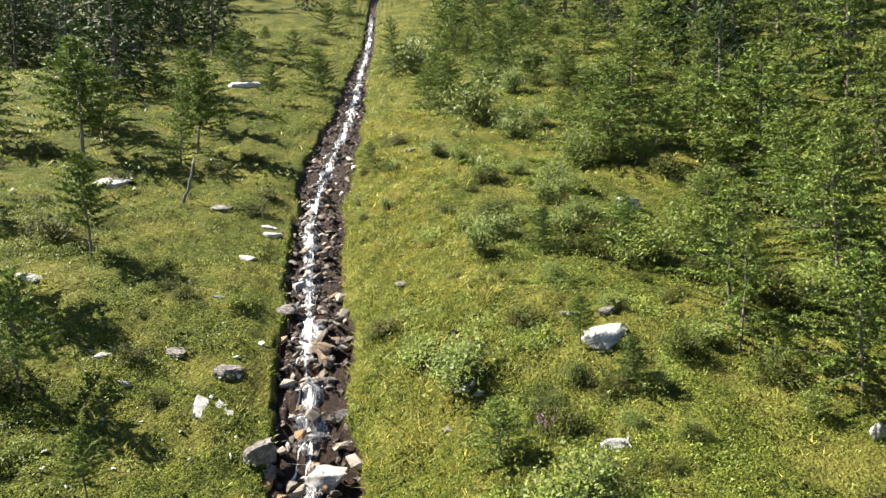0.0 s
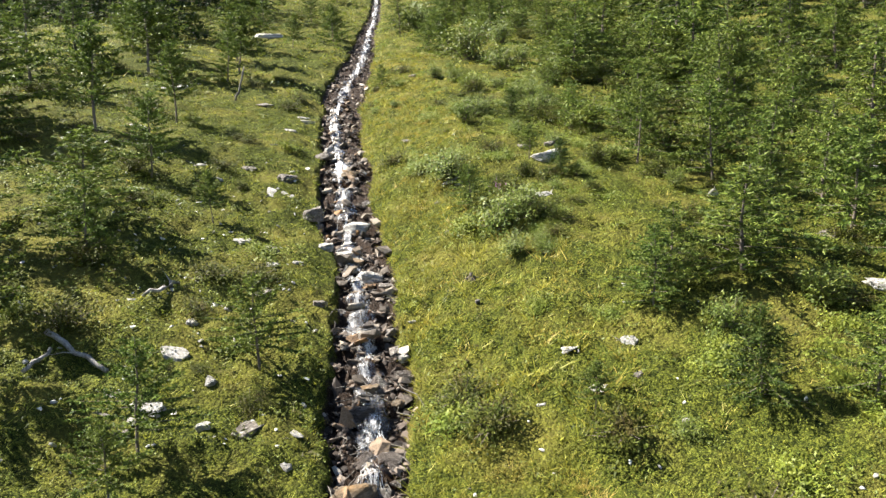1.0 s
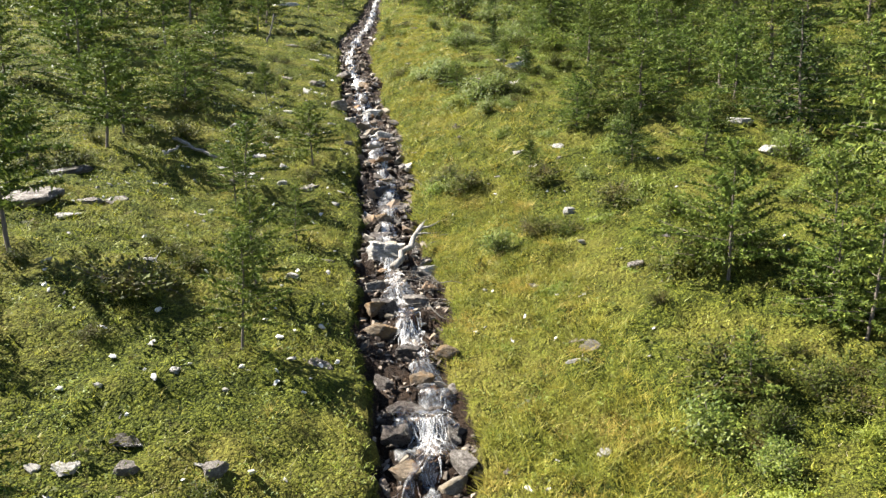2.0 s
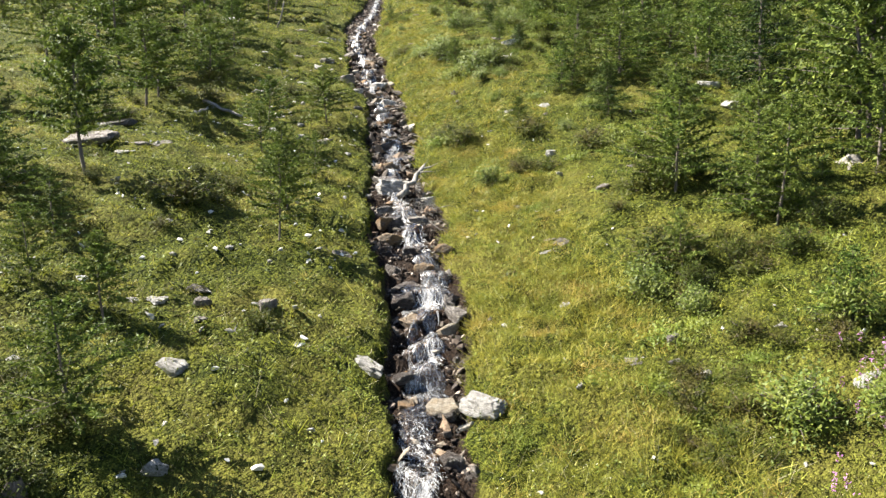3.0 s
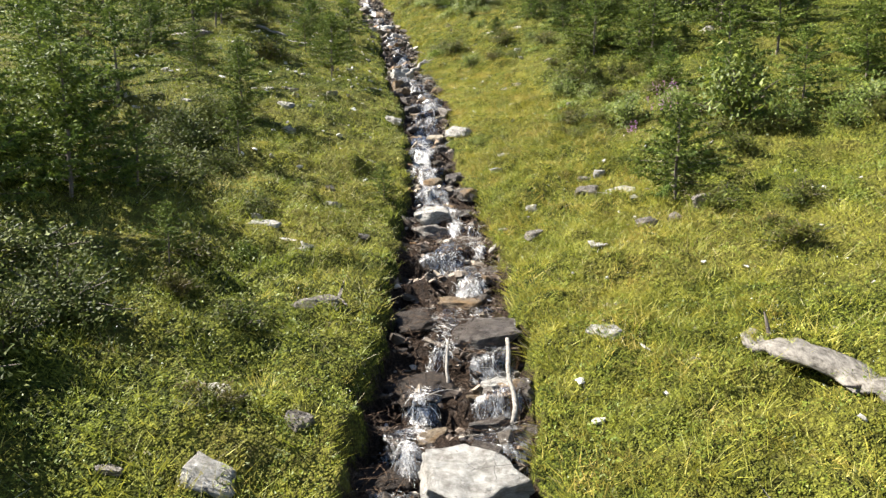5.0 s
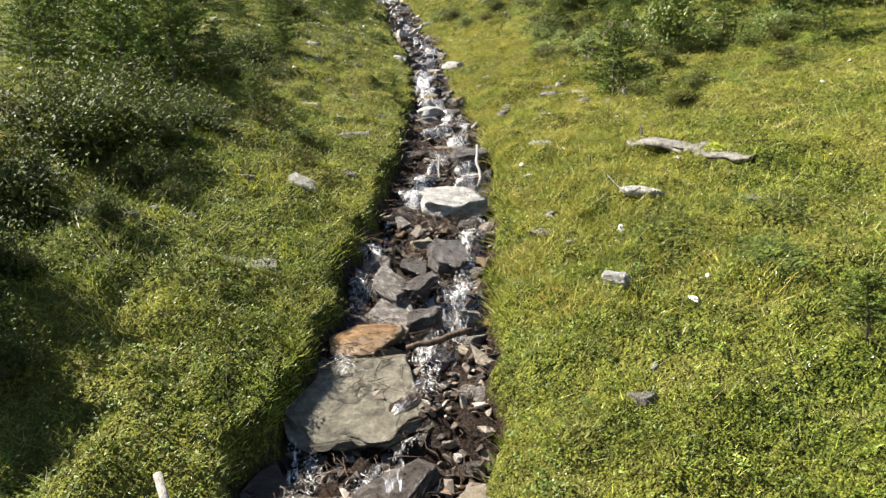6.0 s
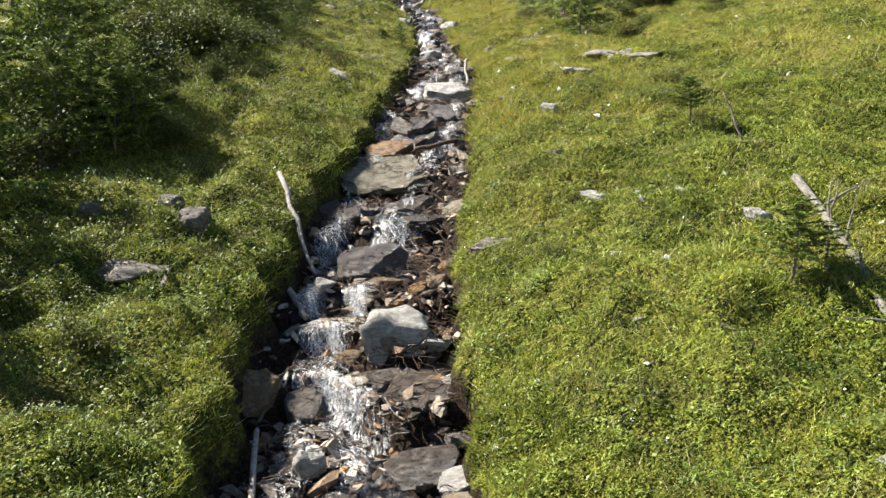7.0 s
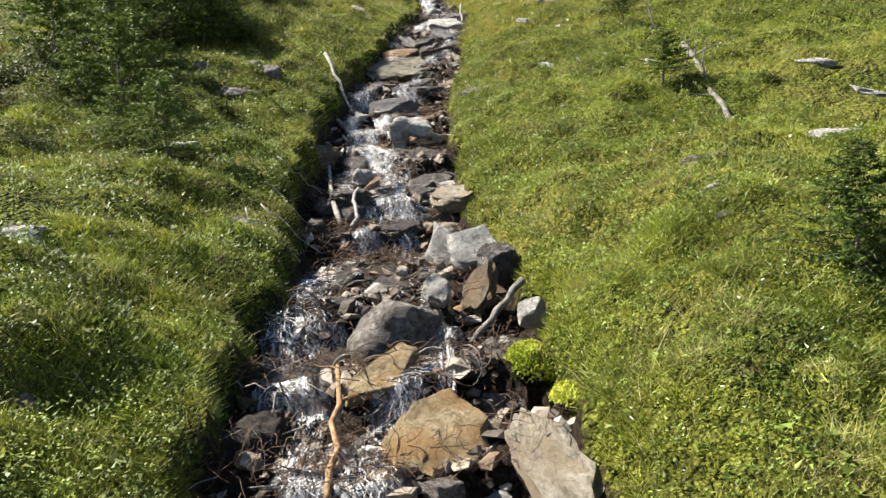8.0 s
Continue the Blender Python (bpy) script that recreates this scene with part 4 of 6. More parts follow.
# the largest blocks, one by one
put_stone("field_stone", "grey", -1.22, -26.78, one_height(-1.22, -26.78) + 0.03, 0.38, 0.3, 0.32, 30, (8, 14), ROUND[1])
put_stone("field_stone", "grey", -1.5, -26.5, one_height(-1.5, -26.5) + 0.0, 0.26, 0.22, 0.2, 80, (8, 14), ROUND[2])
put_stone("field_stone", "pale", -0.2, -9.3, one_height(-0.2, -9.3) + 0.04, 0.52, 0.2, 0.14, -42, (0, 14), SLABS[1])
def block(kind, mesh, x, y, up, w, d, h, turn, tip=(0, 0)):
    return put_stone("stream_boulder", kind, x, y, float(bed_z(x, y)) + up, w, d, h, turn, tip, mesh)


block("grey", ROUND[2], 0.66, -32.46, 0.15, 0.43, 0.4, 0.5, 20, (-6, 8))
block("ochre", SLABS[5], 1.15, -32.1, 0.16, 0.34, 0.24, 0.1, 20, (16, -62))
block("pale", SLABS[3], 0.93, -31.36, 0.14, 0.28, 0.44, 0.14, 24, (50, -26))
block("pale", SLABS[1], 1.14, -31.6, 0.18, 0.36, 0.34, 0.13, 8, (52, -12))
block("pale", SLABS[2], 0.89, -32.2, 0.16, 0.17, 0.2, 0.12, 30, (46, -22))
block("pale", SLABS[0], 0.86, -32.44, 0.1, 0.32, 0.24, 0.11, 28, (38, -18))
block("honey", SLABS[3], 0.66, -33.08, 0.05, 0.46, 0.3, 0.12, 22, (34, -12))
block("honey", SLABS[2], 0.9, -33.5, 0.05, 0.5, 0.44, 0.2, 28, (36, -10))
block("tan", SLABS[5], 1.35, -33.72, 0.12, 0.31, 0.7, 0.1, 10, (18, -8))
block("pale", SLABS[1], 1.17, -33.78, 0.05, 0.14, 0.26, 0.07, 24, (30, -20))
block("pale", ROUND[1], 1.42, -32.42, 0.2, 0.22, 0.2, 0.17, 10, (0, 0))
block("grey", WORN[7], 1.2, -32.6, 0.06, 0.14, 0.12, 0.14, 60, (0, 0))
block("dark", BLOCKS[8], 1.28, -31.78, 0.1, 0.26, 0.28, 0.34, 30, (0, -10))
block("ochre", BLOCKS[5], 0.14, -32.98, 0.02, 0.22, 0.16, 0.08, 5, (6, 0))
block("dark", WORN[1], 0.35, -32.2, 0.02, 0.3, 0.26, 0.16, 50, (8, 0))
block("dark", BLOCKS[1], 0.62, -31.85, 0.02, 0.34, 0.22, 0.16, -20, (10, 8))
block("dark", WORN[3], 0.3, -31.6, 0.02, 0.26, 0.22, 0.2, 10, (0, 0))
block("pale", BLOCKS[0], 0.68, -31.75, 0.1, 0.12, 0.09, 0.07, 50, (10, 0))
block("grey", BLOCKS[3], 0.55, -33.55, 0.0, 0.2, 0.16, 0.1, 70, (10, 0))
block("pale", SLABS[5], 0.95, -20.62, 0.12, 0.82, 0.56, 0.42, -6, (24, 6))

for item in (
    ("pale", BLOCKS[4], 0.56, -27.72, 0.10, 0.59, 0.47, 0.45, 15, (4, 0)),
    ("dark", ROUND[1], 0.26, -26.38, 0.09, 0.86, 0.68, 0.43, 10, (8, 4)),
    ("ochre", ROUND[2], 0.35, -26.79, 0.04, 0.38, 0.31, 0.19, 0, (0, 0)),
    ("pale", BLOCKS[6], -0.10, -26.88, 0.04, 0.23, 0.19, 0.20, 30, (10, 8)),
    ("tan", SLABS[1], 0.05, -27.32, 0.02, 0.49, 0.24, 0.08, 4, (4, 0)),
    ("ochre", ROUND[0], 0.18, -27.74, 0.05, 0.24, 0.19, 0.24, 0, (0, 0)),
    ("tan", SLABS[3], -0.27, -27.37, 0.02, 0.28, 0.31, 0.09, 40, (10, 0)),
    ("dark", ROUND[1], -0.02, -28.24, 0.06, 0.51, 0.41, 0.26, 30, (12, 0)),
    ("dark", ROUND[2], 0.43, -28.16, 0.05, 0.49, 0.39, 0.24, 60, (10, 0)),
    ("dark", SLABS[0], 0.73, -28.31, 0.03, 0.67, 0.46, 0.15, 0, (16, 0)),
    ("dark", ROUND[0], 0.76, -28.91, 0.05, 0.47, 0.38, 0.24, 20, (10, 0)),
    ("pale", BLOCKS[2], 0.13, -29.04, 0.06, 0.25, 0.20, 0.28, 10, (0, 12)),
    ("pale", SLABS[2], 1.01, -28.21, 0.02, 0.27, 0.24, 0.08, 8, (8, -6)),
    ("tan", SLABS[5], 1.08, -29.06, 0.02, 0.28, 0.26, 0.08, 8, (8, -4)),
    ("pale", SLABS[4], 1.04, -29.10, 0.02, 0.36, 0.29, 0.09, 20, (8, -4)),
    ("ochre", SLABS[2], -0.38, -28.30, 0.04, 0.36, 0.43, 0.18, -30, (30, 20)),
    ("dark", BLOCKS[8], -0.04, -29.03, 0.03, 0.18, 0.15, 0.15, 0, (0, 0)),
    ("dark", SLABS[4], -0.46, -26.97, 0.02, 0.26, 0.25, 0.08, 0, (14, 10)),
    ("rust", ROUND[0], 0.21, -23.66, 0.06, 0.62, 0.47, 0.30, 5, (10, 0)),
    ("grey", SLABS[4], 0.44, -23.16, 0.04, 0.58, 0.69, 0.18, -12, (22, 10)),
    ("dark", BLOCKS[1], 0.73, -23.36, 0.09, 0.37, 0.29, 0.42, 10, (10, -8)),
    ("grey", BLOCKS[9], 1.10, -23.39, 0.08, 0.30, 0.24, 0.34, 20, (10, 0)),
    ("dark", SLABS[3], 0.57, -25.12, 0.04, 0.70, 0.51, 0.16, 14, (14, -6)),
    ("dark", SLABS[0], -0.28, -25.10, 0.03, 0.48, 0.51, 0.15, -10, (14, 8)),
    ("rust", ROUND[1], 0.71, -26.87, 0.03, 0.28, 0.22, 0.16, 30, (0, 0)),
    ("tan", SLABS[2], 1.07, -25.32, 0.04, 0.33, 0.39, 0.16, 0, (20, -14)),
    ("grey", ROUND[2], 0.07, -25.31, 0.04, 0.32, 0.26, 0.16, 0, (8, 0)),
    ("khaki", SLABS[1], 0.27, -24.3, 0.0, 1.15, 1.15, 0.14, 6, (21, 0)),
    ("dark", ROUND[1], -0.00, -25.45, 0.05, 0.32, 0.25, 0.22, 40, (8, 0)),
    ("dark", SLABS[5], 0.70, -25.63, 0.02, 0.46, 0.29, 0.09, 10, (10, 0)),
    ("grey", SLABS[0], 0.39, -22.80, 0.03, 0.49, 0.55, 0.16, 10, (22, 12)),
    ("dark", SLABS[3], 0.69, -22.86, 0.04, 0.36, 0.43, 0.18, -14, (20, -10)),
    ("dark", SLABS[1], 0.94, -22.24, 0.05, 0.46, 0.55, 0.23, 10, (28, 6)),
    ("grey", SLABS[4], 0.22, -22.20, 0.04, 0.39, 0.47, 0.20, -20, (28, 14)),
    ("tan", BLOCKS[9], 0.68, -21.68, 0.07, 0.33, 0.26, 0.32, 30, (20, -14)),
    ("grey", ROUND[0], 1.16, -22.42, 0.04, 0.26, 0.21, 0.19, 0, (8, 0)),
    ("dark", BLOCKS[3], 1.28, -18.48, 0.08, 0.74, 0.59, 0.37, 6, (8, -6)),
    ("tan", SLABS[1], 1.04, -29.81, 0.05, 0.50, 0.50, 0.16, 8, (8, -6)),
    ("tan", SLABS[0], 0.85, -30.23, 0.04, 0.43, 0.29, 0.09, 14, (8, -4)),
    ("tan", SLABS[4], 1.01, -29.36, 0.04, 0.29, 0.26, 0.08, 0, (8, -6)),
    ("pale", SLABS[2], 1.03, -29.10, 0.04, 0.33, 0.21, 0.07, 10, (6, -4)),
    ("tan", SLABS[5], 1.06, -29.05, 0.03, 0.29, 0.17, 0.05, 0, (6, -4)),
    ("rust", BLOCKS[6], 0.33, -29.97, 0.06, 0.20, 0.16, 0.19, 20, (8, 0)),
    ("dark", ROUND[1], 0.11, -29.92, 0.09, 0.30, 0.24, 0.32, 0, (6, 0)),
    ("dark", BLOCKS[2], -0.09, -30.52, 0.07, 0.18, 0.15, 0.21, 10, (0, 10)),
    ("dark", ROUND[2], 0.77, -29.58, 0.06, 0.34, 0.27, 0.17, 30, (6, 0)),
    ("ochre", SLABS[3], 1.12, -30.78, 0.04, 0.40, 0.23, 0.07, 4, (8, -6)),
    ("dark", SLABS[5], 0.56, -30.57, 0.04, 0.36, 0.28, 0.09, 0, (12, 0)),
    ("grey", BLOCKS[5], -0.13, -29.80, 0.05, 0.23, 0.18, 0.13, 0, (8, 0)),
    ("rust", BLOCKS[5], -0.28, -26.75, 0.02, 0.2, 0.2, 0.1, 40, (10, 0)),
    ("rust", SLABS[2], -0.36, -26.35, 0.02, 0.24, 0.18, 0.07, 10, (16, 6)),
    ("rust", BLOCKS[2], 0.95, -27.6, 0.02, 0.16, 0.14, 0.1, 10, (6, 0)),
    ("pale", BLOCKS[5], 0.65, -14.35, 0.09, 0.64, 0.51, 0.32, 10, (6, 0)),
    ("ochre", SLABS[4], 0.87, -13.59, 0.04, 0.35, 0.28, 0.09, 6, (10, 0)),
    ("ochre", ROUND[0], 0.62, -12.35, 0.08, 0.35, 0.28, 0.25, 0, (6, 0)),
    ("dark", ROUND[1], 1.04, -12.16, 0.07, 0.44, 0.35, 0.22, 0, (6, 0)),
    ("dark", SLABS[2], 1.21, -13.25, 0.05, 0.43, 0.46, 0.14, 0, (10, 0)),
    ("tan", SLABS[1], 0.70, -9.68, 0.05, 0.44, 0.43, 0.14, 0, (10, 0)),
):
    block(*item)


def peat_clod(x, y, w, d, h, seed):
    """A hummock of peaty soil left standing in the bed."""
    bm = bmesh.new()
    bmesh.ops.create_icosphere(bm, subdivisions=4, radius=0.5)
    for v in bm.verts:
        k = 1 + 0.35 * noise.noise(v.co * 2.4 + Vector((seed, 0, 0))) + 0.2 * noise.noise(v.co * 7 + Vector((0, seed, 0))) + 0.1 * noise.noise(v.co * 19)
        v.co = Vector((v.co.x * w, v.co.y * d, v.co.z * h)) * k
    me = bpy.data.meshes.new("peat_clod")
    bm.to_mesh(me)
    bm.free()
    for p in me.polygons:
        p.use_smooth = True
    me.materials.append(M_PEAT)
    ob = new("peat_clod", me)
    ob.location = (x, y, float(bed_z(x, y)) + 0.2 * h)
    return tagged(ob, "dark brown clod of rooty peat in the stream bed", "soil", "peat clods")


for i, (x, y, w, d, h) in enumerate([(0.14, -33.42, 0.3, 0.5, 0.26), (0.34, -32.5, 0.24, 0.36, 0.14), (0.5, -31.5, 0.4, 0.5, 0.12),
                                     (0.6, -19.2, 0.6, 0.9, 0.14), (0.5, -18.0, 0.5, 0.8, 0.16),
                                     (0.35, -20.4, 0.4, 0.5, 0.14)]):
    peat_clod(x, y, w, d, h, 5 * i)

# smaller stones between the boulders
r = random.Random(8)
for i in range(300):
    y = -35 + 44 * r.random() ** 1.9
    lo, hi = (float(v[0]) for v in banks(np.array([y])))
    x = r.uniform(lo + 0.06, hi - 0.06) if i % 3 else hi - r.uniform(0.0, 0.3)
    w = r.choice((0.07, 0.09, 0.12, 0.16, 0.22) if y < -30 else (0.1, 0.14, 0.2, 0.28, 0.36)) * r.uniform(0.8, 1.25) * (1 + max(0, y + 15) * 0.03)
    kind = r.choices(("dark", "grey", "ochre", "tan", "pale"), (9, 5, 3, 1.6, 0.8))[0]
    put_stone("stream_stone", kind, x, y, float(bed_z(x, y)) + w * 0.1, w, w * r.uniform(0.6, 1), w * r.uniform(0.35, 0.7), r.uniform(0, 360),
              (r.uniform(-20, 20), r.uniform(-20, 20)))


def grains(name, label, count, size, mats, seed, where, lift=0.3):
    """Loose small pieces that nobody could count, as one mesh."""
    g = np.random.default_rng(seed)
    hull = bmesh.new()
    for k in range(10):   # ten corners spread over a ball
        b, a = 1 - (2 * k + 1) / 10, k * 2.4 + g.uniform(-0.4, 0.4)
        c = math.sqrt(1 - b * b)
        hull.verts.new((c * math.cos(a) * 0.6, c * math.sin(a) * 0.6, b * 0.6))
    bmesh.ops.convex_hull(hull, input=hull.verts[:])
    hull.verts.index_update()
    base = np.array([tuple(v.co) for v in hull.verts])
    tris = np.array([[v.index for v in f.verts] for f in hull.faces if len(f.verts) == 3])
    hull.free()
    k = len(base)
    x, y, z = where(g, count)
    s = g.uniform(size[0] ** 0.5, size[1] ** 0.5, count) ** 2
    a = g.uniform(0, math.tau, count)
    sc = g.uniform(0.6, 1.2, (count, 3)) * s[:, None] * np.array([1.5, 1.1, 0.7])
    v = (base[None] + g.normal(0, 0.1, (count, k, 3))) * sc[:, None, :]
    lean = g.normal(0, 0.35, (count, 2))
    c, n = np.cos(a)[:, None], np.sin(a)[:, None]
    px = v[..., 0] * c - v[..., 1] * n + x[:, None]
    py = v[..., 0] * n + v[..., 1] * c + y[:, None]
    pz = v[..., 2] + v[..., 0] * lean[:, :1] + v[..., 1] * lean[:, 1:] + z[:, None] + lift * s[:, None]
    faces = (tris[None] + (np.arange(count) * k)[:, None, None]).reshape(-1, 3)
    return tagged(new(name, mesh_of(name, np.stack([px, py, pz], -1).reshape(-1, 3), faces, mats)), label, "gravel", kind="stuff")


def in_channel(y0, y1, power):
    def where(g, n):
        y = y0 + (y1 - y0) * g.random(n) ** power
        lo, hi = banks(y)
        x = lo + 0.02 + (hi - lo - 0.04) * g.random(n)
        return x, y, bed_z(x, y)
    return where


def gravel_material():
    n = Nodes("brook_gravel")
    isl = n.add("ShaderNodeNewGeometry").outputs["Random Per Island"]
    c = n.ramp(isl, (0.0, (0.010, 0.007, 0.005)), (0.4, (0.036, 0.026, 0.019)), (0.65, (0.09, 0.066, 0.048)), (0.88, (0.165, 0.13, 0.10)), (1.0, (0.29, 0.245, 0.2)))
    return n.finish(n.mix(0.4, c, n.mix(1.0, c, n.ramp(n.noise(50, 4), (0.3, (0.4, 0.4, 0.4)), (0.7, (1.5, 1.5, 1.5))), "MULTIPLY")), 0.75, 0.25)


M_GRAVEL = gravel_material()
grains("gravel", "dark wet gravel and grit of the brook", 3600, (0.008, 0.035), M_GRAVEL, 21, in_channel(-36, -26, 1.3))
grains("gravel", "broken stones and rubble beside the falls", 1500, (0.02, 0.085), M_GRAVEL, 26, in_channel(-35.5, -21, 1.0))
grains("gravel", "stony rubble between the boulders", 5000, (0.015, 0.08), M_GRAVEL, 25, in_channel(-29, 6, 1.1))
def rubble_material():
    n = Nodes("brook_rubble")
    isl = n.add("ShaderNodeNewGeometry").outputs["Random Per Island"]
    c = n.ramp(isl, (0.0, (0.05, 0.04, 0.03)), (0.4, (0.15, 0.125, 0.1)), (0.55, (0.22, 0.125, 0.055)), (0.62, (0.2, 0.17, 0.135)), (0.74, (0.27, 0.22, 0.16)), (0.88, (0.31, 0.27, 0.22)), (1.0, (0.42, 0.39, 0.34)))
    grit = n.noise(30, 6, 0.75)
    n.bump(grit, 0.8, 0.02)
    return n.finish(n.mix(1.0, c, n.ramp(grit, (0.35, (0.45, 0.43, 0.4)), (0.65, (1.25, 1.25, 1.25))), "MULTIPLY"), 0.8, 0.25)


M_RUBBLE = rubble_material()
grains("rubble", "tan and grey broken stones between the boulders", 950, (0.03, 0.11), M_RUBBLE, 27, in_channel(-35.5, -24, 1.0), 0.45)
grains("rubble", "tan and grey broken stones between the boulders", 240, (0.05, 0.14), M_RUBBLE, 28, in_channel(-24, 0, 1.0), 0.5)
grains("rubble", "pale and grey broken stones of the upper brook", 230, (0.1, 0.28), M_RUBBLE, 29, in_channel(-1, 34, 1.0), 0.5)
grains("gravel", "stony rubble of the upper brook", 5200, (0.03, 0.14), M_GRAVEL, 22, in_channel(0, 85, 1.3))


def on_meadow(x0, x1, y0, y1):
    def where(g, n):
        y = g.uniform(y0, y1, n)
        x = g.uniform(x0, x1, n) + centre(y)
        lo, hi = banks(y)
        x = np.where((x > lo - 0.3) & (x < hi + 0.3), lo - 0.4 - g.random(n), x)
        return x, y, height(x, y)
    return where


def scree_material():
    n = Nodes("meadow_pebbles")
    isl = n.add("ShaderNodeNewGeometry").outputs["Random Per Island"]
    return n.finish(n.ramp(isl, (0.0, (0.16, 0.15, 0.13)), (0.5, (0.34, 0.325, 0.295)), (1.0, (0.56, 0.54, 0.5))), 0.85, 0.2)


grains("pebbles", "small pale stones strewn through the turf", 420, (0.03, 0.09), scree_material(), 23, on_meadow(-8, -0.6, -14, 16), 0.4)
grains("pebbles", "small pale stones strewn through the turf", 160, (0.025, 0.06), scree_material(), 24, on_meadow(1, 7, -32, 6), 0.3)


# ---- plants ----
def sprays(rng, base, way, length, width, droop=0.0):
    """Thin triangles (needles, blades) from base points along ways: vertices and faces."""
    n = len(base)
    side = np.cross(way, rng.normal(0, 1, (n, 3)))
    side /= np.linalg.norm(side, axis=1)[:, None] + 1e-9
    tip = base + way * length[:, None]
    tip[:, 2] -= droop * length
    v = np.stack([base - side * width[:, None] / 2, base + side * width[:, None] / 2, tip], 1).reshape(-1, 3)
    return v, np.arange(3 * n).reshape(-1, 3)


def leaves(rng, base, size, tilt):
    """Small pointed leaves about base points."""
    n = len(base)
    a = rng.uniform(0, math.tau, n)
    up = rng.normal(0, tilt, (n, 2))
    d = np.stack([np.cos(a), np.sin(a), up[:, 0]], 1) * size[:, None]
    s = np.stack([-np.sin(a), np.cos(a), up[:, 1]], 1) * size[:, None] * 0.42
    v = np.stack([base - d * 0.35 + s * 0.65, base + d * 0.75, base - d * 0.35 - s * 0.65], 1).reshape(-1, 3)
    return v, np.arange(3 * n).reshape(-1, 3)


def give_tone(me, values):
    me.attributes.new("tone", "FLOAT", "POINT").data.foreach_set("value", np.asarray(values, np.float32))


def tube(path, radii, sides=5):
    """Vertices and quads of a tapering tube along a path."""
    path = [Vector(p) for p in path]
    verts, faces = [], []
    for i, p in enumerate(path):
        d = (path[min(i + 1, len(path) - 1)] - path[max(i - 1, 0)]).normalized()
        u = d.cross(Vector((0.31, 0.95, 0.07))).normalized()
        w = d.cross(u)
        for k in range(sides):
            a = math.tau * k / sides
            verts.append(p + (u * math.cos(a) + w * math.sin(a)) * radii[i])
    for i in range(len(path) - 1):
        for k in range(sides):
            a, b = i * sides + k, i * sides + (k + 1) % sides
            faces.append((a, b, b + sides, a + sides))
    return verts, faces


def join(pieces):
    verts, faces, o = [], [], 0
    for v, f in pieces:
        verts.append(np.asarray(v, float).reshape(-1, 3))
        faces.append(np.asarray(f, int) + o)
        o += len(v)
    return np.concatenate(verts), np.concatenate(faces)


def conifer(name, seed, branches, spread, bare, needle, tufts, droop, crown_mat, bark_mat, label, fine=1.0):
    """A conifer of unit height: a bent tapering trunk with limbs, and a crown of small needle sprays with gaps."""
    r = random.Random(seed)
    g = np.random.default_rng(seed)
    bend = [(r.uniform(-.012, .012), r.uniform(-.012, .012)) for _ in range(9)]
    spine = [Vector((sum(b[0] for b in bend[:i + 1]), sum(b[1] for b in bend[:i + 1]), i / 8)) for i in range(9)]
    spine[0] = Vector((0, 0, -0.03))
    wood = [tube(spine, [0.012 * (1 - i / 8.6) + 0.002 for i in range(9)], 6)]
    base, way, ln, knots = [], [], [], []
    for i in range(branches):
        h = bare + (0.985 - bare) * ((i + r.random()) / branches) ** 0.9
        f = h * 8
        k = min(int(f), 7)
        p = spine[k].lerp(spine[k + 1], f - k)
        az = i * 2.4 + r.uniform(-.5, .5)
        full = (1 - h) ** 0.75 * (0.35 + 0.65 * min(1, (h - bare) * 6 + 0.35))
        length = spread * full * r.uniform(0.55, 1.15) + 0.025
        rise = r.uniform(-0.1, 0.25) + 0.5 * h - droop * (1 - h)
        out = Vector((math.cos(az), math.sin(az), rise)).normalized()
        pts = [p]
        for j in range(3):
            out = (out + Vector((r.uniform(-.15, .15), r.uniform(-.15, .15), r.uniform(-.12, .16) - droop * 0.15))).normalized()
            pts.append(pts[-1] + out * length / 3)
        knots.append(k)
        wood.append(tube([pts[0], pts[3]], [0.0042 * (1 - h * 0.7), 0.001], 3))
        count = max(3, int(length * tufts))
        for j in range(count):
            s = (j + r.random()) / count * 0.92 + 0.08
            q = s * 3
            m = min(int(q), 2)
            c = pts[m].lerp(pts[m + 1], q - m)
            along = (pts[m + 1] - pts[m]).normalized()
            twig = (along * r.uniform(0.2, 0.9) + Vector((r.uniform(-1, 1), r.uniform(-1, 1), r.uniform(-0.5 - droop, 0.45)))).normalized()
            tl = needle * r.uniform(0.8, 2.2) * (1.2 - 0.6 * s)
            for e in range(4):
                base.append(c + twig * tl * e / 4)
                d = (twig * 0.8 + Vector((r.gauss(0, .6), r.gauss(0, .6), r.gauss(0, .45)))).normalized()
                way.append(d)
                ln.append(needle * r.uniform(0.7, 1.3) * (1.5 if e == 0 and s < 0.8 else 1.1))
    ln = np.array(ln)
    v, f = sprays(g, np.array([tuple(b) for b in base]), np.array([tuple(w) for w in way]), ln, ln * 0.26 * fine, 0.1)
    root = new(name)
    wv, wf = join(wood)
    grown = [(6 * k, 6 * k + 1, 55 + 6 * j, 54 + 6 * j) for j, k in enumerate(knots)]   # each limb grows out of the trunk
    wf = np.concatenate([wf, np.array(grown)])
    part("trunk", mesh_of("trunk", wv, wf, bark_mat, smooth=True), root, "grey-brown bark with thin limbs")
    part("crown", mesh_of("crown", v, f, crown_mat), root)
    return tagged(root, label, "tree")


def stow(ob):
    """The first of a kind: it stands as a tree of its own once it is placed."""
    ob["free"] = True
    return ob


